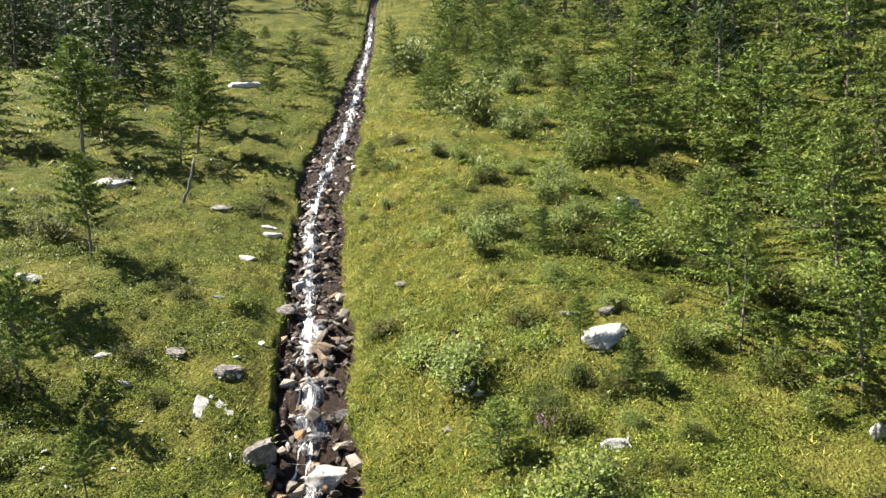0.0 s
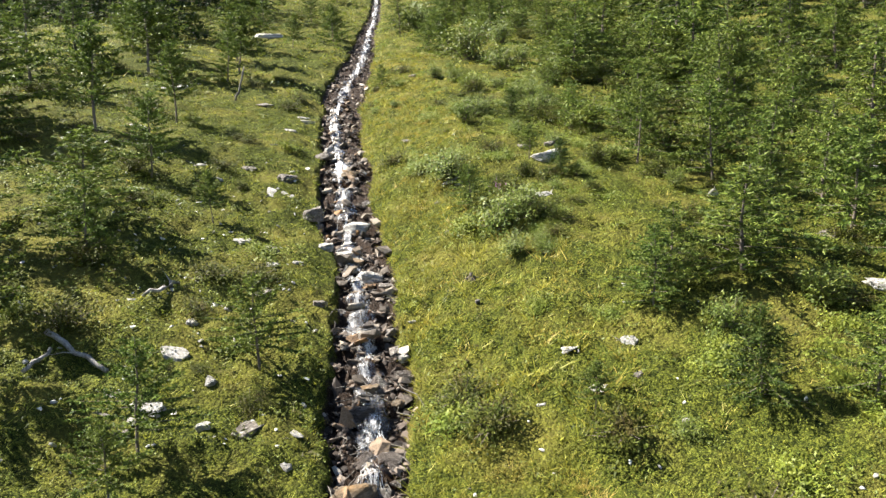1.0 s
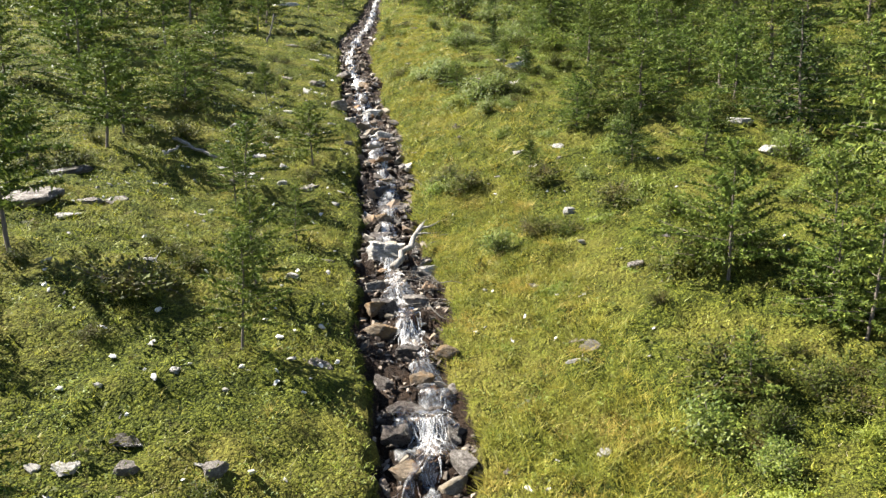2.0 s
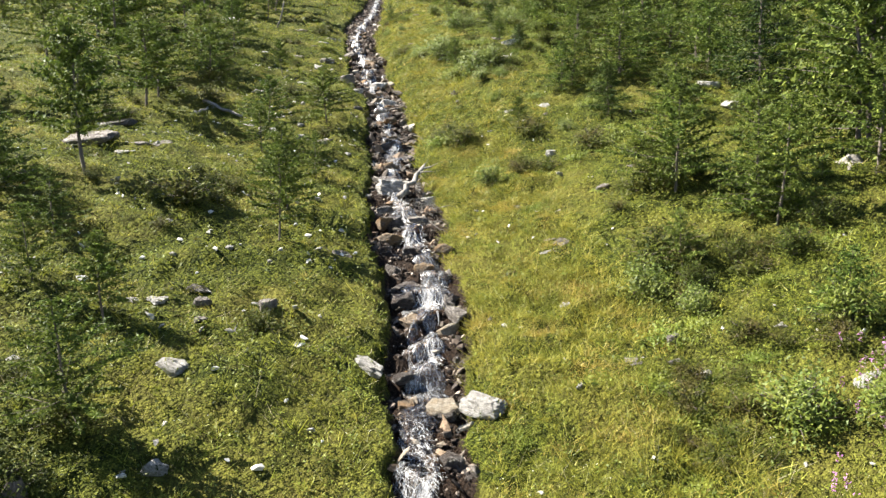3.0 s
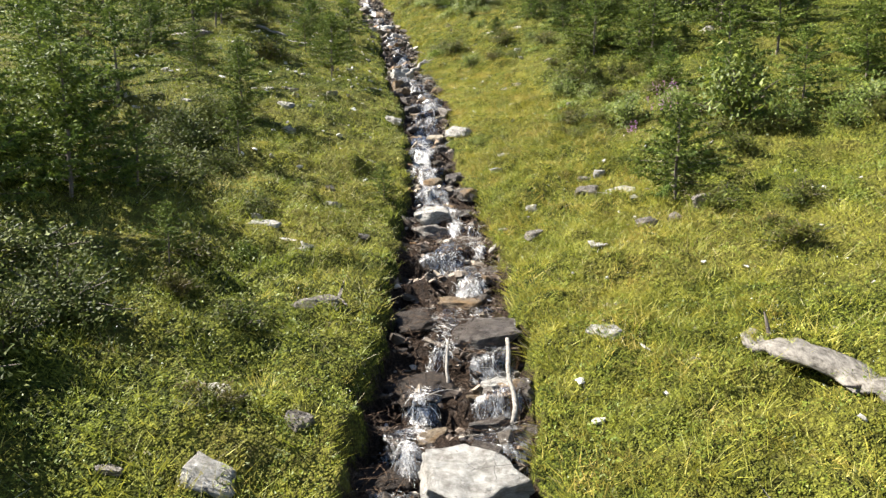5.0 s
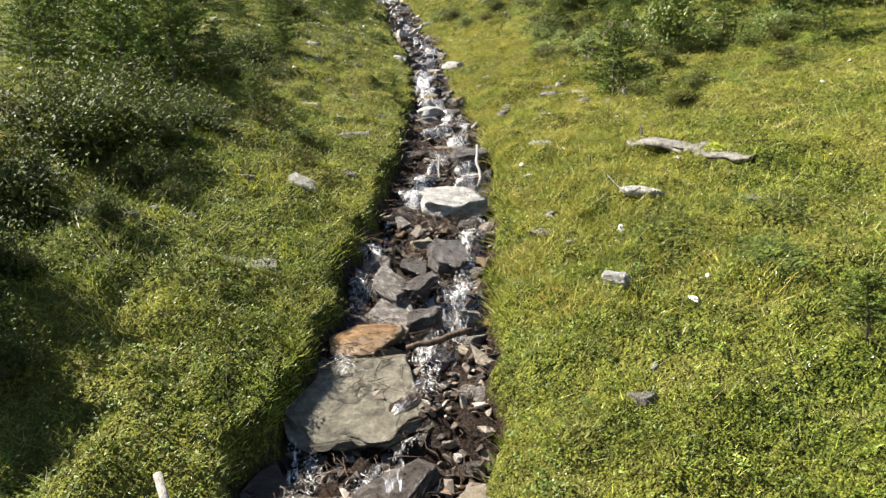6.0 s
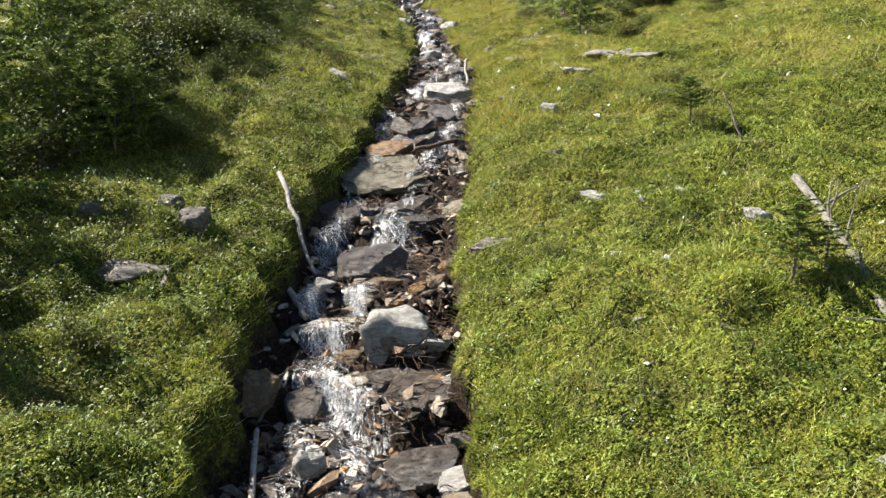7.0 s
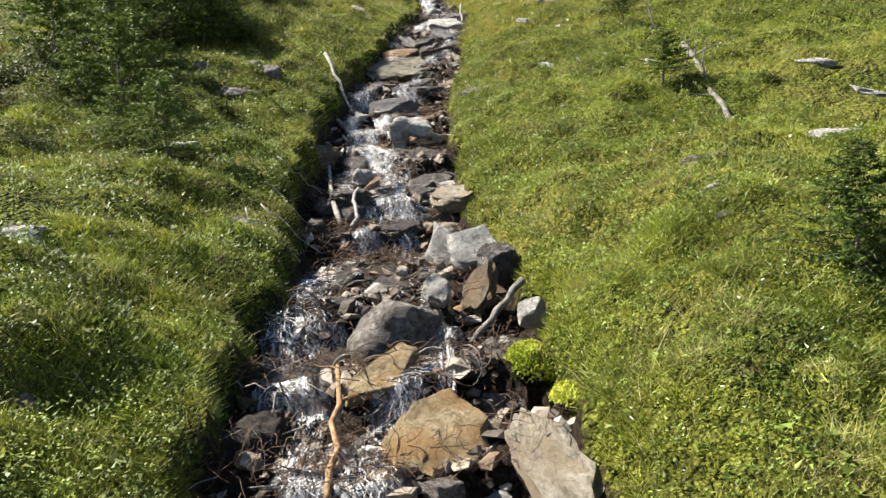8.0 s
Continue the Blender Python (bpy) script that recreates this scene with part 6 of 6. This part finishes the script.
for i, (x, y, dx, dy) in enumerate([(-0.35, -31.15, 0.42, -0.1), (-0.4, -30.8, 0.3, 0.1), (-0.42, -31.3, 0.4, -0.25), (-0.3, -30.4, 0.25, -0.3), (-0.5, -29.9, 0.35, 0.1)]):
    limb("dry_twig", on_turf(x, y, 0.1), in_bed(x + dx, y + dy, 0.18), 0.006, 0.003, M_DEAD, "thin dry twig hanging over the bank", 0.06, (), 20 + i, "twig", 5)
limb("fallen_log", on_turf(4.05, -26.6, 0.06), on_turf(3.62, -29.4, 0.04), 0.04, 0.03, M_LOG, "grey barkless log with dead twigs in the grass", 0.03,
     [(0.3, (0.1, 0.1, 1), 0.42), (0.42, (0.25, 0, 1), 0.5), (0.55, (-0.1, 0.1, 1), 0.3), (0.2, (0.9, 0.2, 0.35), 0.7), (0.75, (-0.8, -0.1, 0.1), 0.4)], 31, "log")
def old_log(a, b, r0, r1, label, seed):
    """A half-sunk, split log: flattened and gnarled, with broken ends."""
    pts = bent(a, b, 16, 0.05, seed)
    rad = [r0 + (r1 - r0) * i / 16 for i in range(17)]
    rad[0] *= 0.55
    rad[16] *= 0.7
    v, f = tube(pts, rad, 14)
    out = []
    for k, p in enumerate(v):
        mid = pts[k // 14]
        d = Vector(p) - mid
        d *= 1 + 0.4 * noise.noise(Vector(p) * 3 + Vector((seed, 0, 0))) + 0.3 * noise.noise(Vector((p[0] * 26, p[1] * 5, p[2] * 26)))
        d.z *= 0.3 + 0.12 * noise.noise(Vector((p[0] * 2, p[1] * 2, seed)))
        out.append(tuple(mid + d - a))
    ob = new("fallen_log", mesh_of("fallen_log", out, f, M_LOG, smooth=True))
    ob.location = a
    for i, (t, way, ln) in enumerate([(0.14, (-0.2, 0.3, 1), 0.08), (0.62, (-0.8, -0.4, 0.2), 0.12)]):
        p = pts[int(t * 16)] - a
        tv, tf = tube(bent(p, p + Vector(way).normalized() * (ln + r0), 3, 0.02, seed + i), [0.03, 0.022, 0.014, 0.006], 6)
        part("branch_stub", mesh_of("branch_stub", tv, tf, M_BARK, smooth=True), ob, "broken dark branch stub")
    return tagged(ob, label, "log")


old_log(on_turf(3.5, -19.25, -0.03), on_turf(4.42, -21.2, -0.03), 0.21, 0.18, "thick weathered grey log sunk in the turf", 32)
limb("fallen_log", on_turf(-6.3, 4.1, 0.08), on_turf(-5.0, 3.42, 0.06), 0.05, 0.035, M_DEAD, "pale dead branch lying in the meadow", 0.06, [(0.5, (-0.4, -0.8, 0.2), 0.6)], 33, "log")
limb("fallen_log", on_turf(-6.2, 3.1, 0.06), on_turf(-6.1, 3.8, 0.06), 0.035, 0.03, M_DEAD, "pale dead branch lying in the meadow", 0.05, (), 34, "log")
limb("fallen_log", on_turf(-5.2, 5.6, 0.06), on_turf(-4.85, 6.6, 0.1), 0.035, 0.045, M_DEAD, "crooked dead branch lying in the meadow", 0.12, [(0.8, (-0.5, 0.3, 0.5), 0.4)], 35, "log")
limb("dead_snag", on_turf(-8.4, 24.9, -0.05), on_turf(-8.0, 25.2, 1.5), 0.05, 0.03, M_LOG, "bent bare dead snag in the meadow", 0.1,
     [(0.9, (0.9, 0, 0.1), 0.6), (0.6, (-0.6, 0.2, 0.4), 0.4)], 36, "snag")
limb("dead_snag", on_turf(4.05, -25.45, -0.05), on_turf(3.88, -25.3, 0.5), 0.016, 0.006, M_BARK, "thin dead sapling standing in the grass", 0.03,
     [(0.4, (-0.8, 0, 0.5), 0.15), (0.7, (0.7, 0.2, 0.5), 0.1)], 37, "snag", 6)
limb("dead_snag", on_turf(3.62, -28.0, -0.05), on_turf(3.75, -27.9, 0.55), 0.01, 0.004, M_BARK, "thin dead sapling standing in the grass", 0.02, (), 38, "snag", 6)


def root_stump(x, y, size, mat, label, seed):
    """An old stump with roots that run out over the turf."""
    q = random.Random(seed)
    o = on_turf(x, y, 0)
    v, f = tube([Vector((0, 0, -0.1)), Vector((0.02, 0, 0.15)) * size, Vector((0.05, 0.03, 0.4)) * size, Vector((0.08, 0.02, 0.62)) * size],
                [0.36 * size, 0.27 * size, 0.19 * size, 0.1 * size], 9)
    root = new("tree_stump")
    root.location = o
    part("trunk", mesh_of("trunk", v, f, mat, smooth=True), root)
    for i in range(7):
        a = math.tau * i / 7 + q.uniform(-.3, .3)
        far = Vector((math.cos(a), math.sin(a), 0)) * size * q.uniform(0.5, 0.95)
        g = one_height(o.x + far.x, o.y + far.y) - o.z
        rv, rf = tube(bent(Vector((far.x * 0.2, far.y * 0.2, 0.22 * size)), Vector((far.x, far.y, g + 0.02)), 4, 0.08 * size, seed + i),
                      [0.11 * size, 0.08 * size, 0.055 * size, 0.04 * size, 0.015 * size], 6)
        part("root", mesh_of("root", rv, rf, mat, smooth=True), root)
    return tagged(root, label, "stump")


root_stump(6.8, -24.0, 0.75, M_BARK, "grey-brown weathered stump with spreading roots", 41)
root_stump(8.1, -4.9, 0.85, M_DEAD, "low tangle of pale upturned roots under larches", 42).scale = (1.1, 0.8, 0.42)
root_stump(-2.9, -12.5, 0.55, M_BARK, "dark rotten stump overgrown by meadow plants", 43)
root_stump(1.2, 7.4, 0.25, M_BARK, "small brown stump in the meadow", 44)


def litter(count, seed, y0, y1, size, mat, label, thick=1.0):
    """Roots, stalks and dead stems caught between the stones."""
    q = random.Random(seed)
    pieces = []
    heaps = [(q.uniform(y0, y1), q.random()) for _ in range(34)]
    for _ in range(count):
        hy, hf = q.choice(heaps)
        y = hy + q.gauss(0, 0.28)
        lo, hi = (float(v[0]) for v in banks(np.array([y])))
        x = min(max(lo + (hi - lo) * hf + q.gauss(0, 0.2), lo + 0.03), hi - 0.03)
        a = in_bed(x, y, q.uniform(0.0, 0.14))
        ang = q.uniform(0, math.tau)
        ln = q.uniform(*size)
        b = a + Vector((math.cos(ang) * ln, math.sin(ang) * ln, q.uniform(-0.08, 0.06) - 0.2 * math.sin(ang) * -ln))
        pieces.append(tube(bent(a, b, 3, ln * 0.2, q.random()), [0.004 * thick, 0.0035 * thick, 0.003 * thick, 0.0015 * thick], 3))
    v, f = join(pieces)
    return tagged(new("root_litter", mesh_of("root_litter", v, f, mat, smooth=True)), label, "litter", kind="stuff")


litter(3000, 53, -35, -29.5, (0.04, 0.18), M_BROWN, "brown roots and dead stalks caught between stones", 0.65)
litter(1500, 51, -31, -14, (0.08, 0.3), M_BROWN, "brown roots and dead stalks caught between stones")
litter(2200, 55, -30, -13, (0.08, 0.32), M_BROWN, "dark peaty roots matted between the stones", 0.9)
litter(200, 54, -3, 10, (0.3, 0.9), M_LOG, "grey dead branches and roots heaped in the brook", 2.6)
litter(260, 52, -35, -14, (0.06, 0.28), M_DEAD, "pale dry stalks caught between stones")


def root_tangle(x, y, spread, count, seed, mat, thick, label):
    """A heap of curling thin roots washed against the stones, as one mesh."""
    q = random.Random(seed)
    pieces = []
    for _ in range(count):
        py = y + q.gauss(0, spread)
        lo, hi = (float(v[0]) for v in banks(np.array([py])))
        px = min(max(x + q.gauss(0, spread), lo + 0.12), hi - 0.12)
        o = in_bed(px, py, q.uniform(0.03, 0.1))
        rad, a0, arc = q.uniform(0.03, 0.1), q.uniform(0, math.tau), q.uniform(0.7, 3.2) * q.choice((-1, 1))
        e1 = Vector((q.gauss(0, 1), q.gauss(0, 0.5), q.gauss(0, 0.3))).normalized()
        e2 = e1.cross(Vector((q.gauss(0, 0.4), q.gauss(-1, 0.4), q.gauss(0.6, 0.4)))).normalized()
        path = [o + (e1 * math.cos(a0 + arc * i / 7) + e2 * math.sin(a0 + arc * i / 7)) * rad * (1 + 0.08 * i) for i in range(8)]
        w = thick * q.uniform(0.5, 1.5)
        pieces.append(tube(path, [w * (1 - 0.09 * i) for i in range(8)], 4))
    v, f = join(pieces)
    return tagged(new("root_tangle", mesh_of("root_tangle", v, f, mat, smooth=True)), label, "roots", kind="stuff")


for i, (x, y, spread, count) in enumerate([(0.16, -32.35, 0.14, 60), (0.3, -31.35, 0.16, 60), (0.1, -33.3, 0.14, 60), (0.7, -33.22, 0.09, 26),
                                           (1.02, -33.1, 0.1, 44), (0.55, -32.9, 0.12, 30), (0.0, -30.2, 0.2, 50), (-0.1, -29.0, 0.2, 40)]):
    root_tangle(x, y, spread, count, 300 + i, M_BROWN, 0.004, "wet brown curling roots washed against the stones")
    root_tangle(x, y, spread, count // 5, 330 + i, M_DEAD, 0.003, "pale curling rootlets washed against the stones")


def moss_cushion(x, y, w, d, h, count, seed, label):
    """A rounded cushion of tiny moss leaves."""
    g = np.random.default_rng(seed)
    a, q = g.uniform(0, math.tau, count), np.sqrt(g.random(count))
    px, py = x + np.cos(a) * q * w, y + np.sin(a) * q * d
    z = one_height(x, y) + h * np.sqrt(np.clip(1 - q * q, 0, 1)) * (0.8 + 0.4 * vnoise(px * 14, py * 14)) - 0.02
    v, f = leaves(g, np.stack([px, py, z], 1), g.uniform(0.6, 1.3, count) * 0.016, 0.8)
    return tagged(new("moss_cushion", mesh_of("moss_cushion", v, f, M_MOSS)), label, "moss", kind="stuff")


moss_cushion(1.39, -32.92, 0.2, 0.14, 0.15, 6500, 61, "bright yellow-green moss cushion on the bank")
moss_cushion(1.5, -33.22, 0.09, 0.12, 0.06, 1200, 62, "bright yellow-green moss cushion on the bank")
moss_cushion(4.16, -20.55, 0.16, 0.3, 0.12, 2600, 63, "yellow-green moss over an old log")
moss_cushion(1.05, -30.6, 0.1, 0.08, 0.05, 700, 64, "small bright moss cushion at the brook")


def willowherb(x, y, count, seed):
    """Upright stalks with pink spikes."""
    q = random.Random(seed)
    g = np.random.default_rng(seed)
    o = on_turf(x, y, 0)
    root = new("willowherb")
    root.location = o
    for _ in range(count):
        a = Vector((q.gauss(0, 0.18), q.gauss(0, 0.18), 0))
        a.z = one_height(o.x + a.x, o.y + a.y) - o.z - 0.01
        h = q.uniform(0.3, 0.5)
        b = a + Vector((q.uniform(-.05, .05), q.uniform(-.05, .05), h))
        v, f = tube([a, a.lerp(b, 0.5), b], [0.004, 0.003, 0.002], 3)
        stalk = part("stalk", mesh_of("stalk", v, f, M_WILLOW), root)
        head = np.array([tuple(a.lerp(b, q.uniform(0.6, 1.0)) + Vector((q.gauss(0, .012), q.gauss(0, .012), 0))) for _ in range(16)])
        v, f = leaves(g, head, np.full(len(head), 0.024), 0.7)
        tagged(part("flower", mesh_of("flower", v, f, M_PINK), stalk, "faded pink flower spike"), kind="stuff")
    return tagged(root, "clump of faded pink willowherb in the grass", "flowers", "willowherb clumps")


for i, (x, y, n) in enumerate([(5.15, -11.5, 9), (4.45, -12.2, 5), (4.9, -11.0, 7), (2.2, 11.4, 7), (5.4, -10.6, 8)]):
    willowherb(x, y, n, 70 + i)


# ---- the meadow's grass and herbs ----
def open_ground(g, n, x0, x1, y0, y1, margin=0.0):
    x, y = g.uniform(x0, x1, n), g.uniform(y0, y1, n)
    x = x + centre(y)
    lo, hi = banks(y)
    ok = (x < lo - margin) | (x > hi + margin)
    return x[ok], y[ok]


def patchy(x, y, s, k):
    return vnoise(x * s + 7.3 * k, y * s - 3.1 * k)


def turf(seed, tufts, blades, span, tall, wide, label, mat=None, shag=1.0):
    """Tufts of grass over a stretch of the meadow, as one mesh; each tuft has its own height, width and tone, with
    shade painted into the left side's.
    """
    g = np.random.default_rng(seed)
    x, y = open_ground(g, tufts, *span)
    keep = patchy(x, y, 1.2 / tall * 0.1, 4.4) + 0.9 * g.random(len(x)) > 0.55
    x, y = x[keep], y[keep]
    k = np.repeat(np.arange(len(x)), blades)
    n = len(k)
    size = np.clip((0.55 + 0.9 * patchy(x, y, 0.8, 0.3) * patchy(x, y, 3.5, 1.9)) * (1 + shag * (g.choice((0.6, 0.8, 0.9, 1.0, 1.3, 2.3), len(x)) - 1)), 0.35, 2.2)
    # left of the brook, above y -22, the slope's shade is put into the tone
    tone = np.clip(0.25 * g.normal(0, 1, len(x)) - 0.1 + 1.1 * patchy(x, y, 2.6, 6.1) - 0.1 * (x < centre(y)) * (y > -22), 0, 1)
    a, q = g.uniform(0, math.tau, n), g.random(n) ** 0.6
    rad = tall * 0.8 * q * size[k]
    bx, by = x[k] + np.cos(a) * rad, y[k] + np.sin(a) * rad
    lo, hi = banks(by)
    bx = np.where((bx > lo) & (bx < (lo + hi) / 2), lo, np.where((bx < hi) & (bx > (lo + hi) / 2), hi, bx))
    near = np.minimum(np.abs(bx - lo), np.abs(bx - hi))
    lean = 0.25 + 1.0 * q
    w = np.stack([np.cos(a) * lean, np.sin(a) * lean, np.ones(n)], 1) + g.normal(0, 0.25, (n, 3))
    pull = np.clip(1 - near / 0.25, 0, 1)
    w[:, 0] += pull * np.where(bx < (lo + hi) / 2, 0.6, -0.6)
    w /= np.linalg.norm(w, axis=1)[:, None]
    size = np.where(pull > 0, np.minimum(size[k], 1.1), size[k])
    ln = tall * g.uniform(0.6, 1.2, n) * size * (1 + 0.4 * pull)
    base = np.stack([bx, by, height(bx, by) - 0.01], 1)
    v, f = sprays(g, base, w, ln, wide * g.uniform(0.6, 1.3, n), 0.12)
    me = mesh_of("grass", v, f, mat or M_GRASS)
    give_tone(me, np.repeat(tone[k], 3))
    return tagged(new("grass", me), label, "grass", kind="stuff")


def herbs(seed, count, span, size, mat, label, high=0.07, keep=0.42, name="herbs", per=14):
    """Rosettes and little domes of leaves, as one mesh."""
    g = np.random.default_rng(seed)
    x, y = open_ground(g, count // per, *span)
    ok = patchy(x, y, 1.3, seed) * patchy(x, y, 4.3, seed + 1) + 0.4 * g.random(len(x)) > keep
    x, y = x[ok], y[ok]
    k = np.repeat(np.arange(len(x)), per)
    n = len(k)
    dome = g.uniform(0.5, 1.6, len(x))
    a, q = g.uniform(0, math.tau, n), np.sqrt(g.random(n))
    px, py = x[k] + np.cos(a) * q * high * 1.1 * dome[k], y[k] + np.sin(a) * q * high * 1.1 * dome[k]
    lo, hi = banks(py)
    ok = (px < lo) | (px > hi)
    px, py, k, q = px[ok], py[ok], k[ok], q[ok]
    n = len(k)
    z = height(px, py) + high * dome[k] * (0.15 + np.sqrt(1 - 0.9 * q * q) * g.uniform(0.7, 1.0, n))
    v, f = leaves(g, np.stack([px, py, z], 1), size * g.uniform(0.6, 1.3, n), 0.5)
    me = mesh_of(name, v, f, mat)
    tone = np.clip(0.28 * g.normal(0, 1, len(x)) - 0.05 + 1.0 * patchy(x, y, 3.4, 2.2), 0, 1)
    give_tone(me, np.repeat(tone[k], 3))
    return tagged(new(name, me), label, "herbs", kind="stuff")


turf(1, 28000, 13, (-1.9, 2.6, -35.6, -32.2), 0.055, 0.0048, "short fine green meadow grass beside the brook", M_TURF, 0.75)
turf(14, 24000, 11, (-3.6, 4.0, -32.2, -28), 0.06, 0.0065, "short green meadow grass beside the brook", M_TURF, 0.8)
turf(15, 19000, 10, (-5.5, 6.5, -28, -23), 0.085, 0.0075, "green meadow grass beside the brook", M_TURF, 0.8)
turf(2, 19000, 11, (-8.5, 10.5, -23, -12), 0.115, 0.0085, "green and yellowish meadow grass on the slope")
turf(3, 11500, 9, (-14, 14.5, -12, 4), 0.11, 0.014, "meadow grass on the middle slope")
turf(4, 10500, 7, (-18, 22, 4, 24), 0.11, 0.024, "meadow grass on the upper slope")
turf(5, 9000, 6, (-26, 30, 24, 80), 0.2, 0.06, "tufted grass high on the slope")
turf(19, 9000, 9, (0.6, 3.2, -24, 2), 0.2, 0.008, "tall yellowish sedge along the brook", M_SEDGE, 0.7)
turf(20, 4200, 8, (0.6, 4.5, 2, 40), 0.22, 0.02, "tall yellowish sedge along the upper brook", M_SEDGE, 0.7)
herbs(6, 130000, (-1.9, 2.6, -35.6, -32.2), 0.014, M_CLOVER, "small green clover leaves in the turf", 0.04, 0.36)
herbs(16, 120000, (-3.6, 4.0, -32.2, -28), 0.018, M_CLOVER, "small green herb leaves in the turf", 0.05, 0.36)
herbs(17, 90000, (-5.5, 6.5, -28, -23), 0.023, M_CLOVER, "small green herb leaves in the turf", 0.06, 0.37)
herbs(7, 120000, (-8.5, 10.5, -23, -12), 0.023, M_HERB, "small green herb leaves in the turf", 0.08, 0.34)
herbs(8, 120000, (-14, 14.5, -12, 4), 0.029, M_HERB, "green herb leaves among the grass", 0.12, 0.34)
herbs(9, 120000, (-18, 22, 4, 24), 0.043, M_HERB, "green herb leaves among the grass", 0.18, 0.36)
herbs(10, 30000, (-26, 30, 24, 80), 0.13, M_HERB, "green herbs high on the slope", 0.3, 0.4)
herbs(11, 60000, (-4, 4.5, -35, -22), 0.018, M_HEATH, "dark bilberry leaves in the turf", 0.06, 0.46)
herbs(18, 60000, (-7, 8, -22, -10), 0.028, M_HEATH, "dark bilberry leaves in the turf", 0.09, 0.46)
herbs(12, 50000, (-12, 13, -10, 26), 0.06, M_HEATH, "dark dwarf shrub leaves in the turf", 0.13, 0.48)
herbs(24, 2600, (-1.9, -0.5, -34.5, -23), 0.034, M_HEATH, "dark leafy plants crowding the bank of the brook", 0.09, 0.4, "bank_plants", 16)
herbs(25, 5500, (-1.7, -0.5, -34.5, -24), 0.026, M_WILLOW, "green leafy plants crowding the bank of the brook", 0.1, 0.46, "bank_plants", 18)
herbs(27, 8000, (-3.4, -0.6, -28, -22.5), 0.03, M_HEATH, "dark leafy plants on the slope above the brook", 0.1, 0.4, "bank_plants", 16)
herbs(21, 11000, (-2.6, 3.4, -35.5, -25), 0.028, M_CLOVER, "broad dark green leaves of meadow plants", 0.045, 0.44, "broad_leaves", 7)
turf(22, 8500, 2, (-3.2, 3.6, -35.6, -25), 0.13, 0.0026, "thin pale seed stalks above the turf", M_STRAW)
turf(23, 6500, 2, (-6, 8, -25, -8), 0.2, 0.005, "thin pale seed stalks above the meadow", M_STRAW)
herbs(13, 15000, (-5, 5.5, -36, -10), 0.012, M_FLOWER, "tiny white meadow flowers", 0.08, 0.6, "flowers", 3)
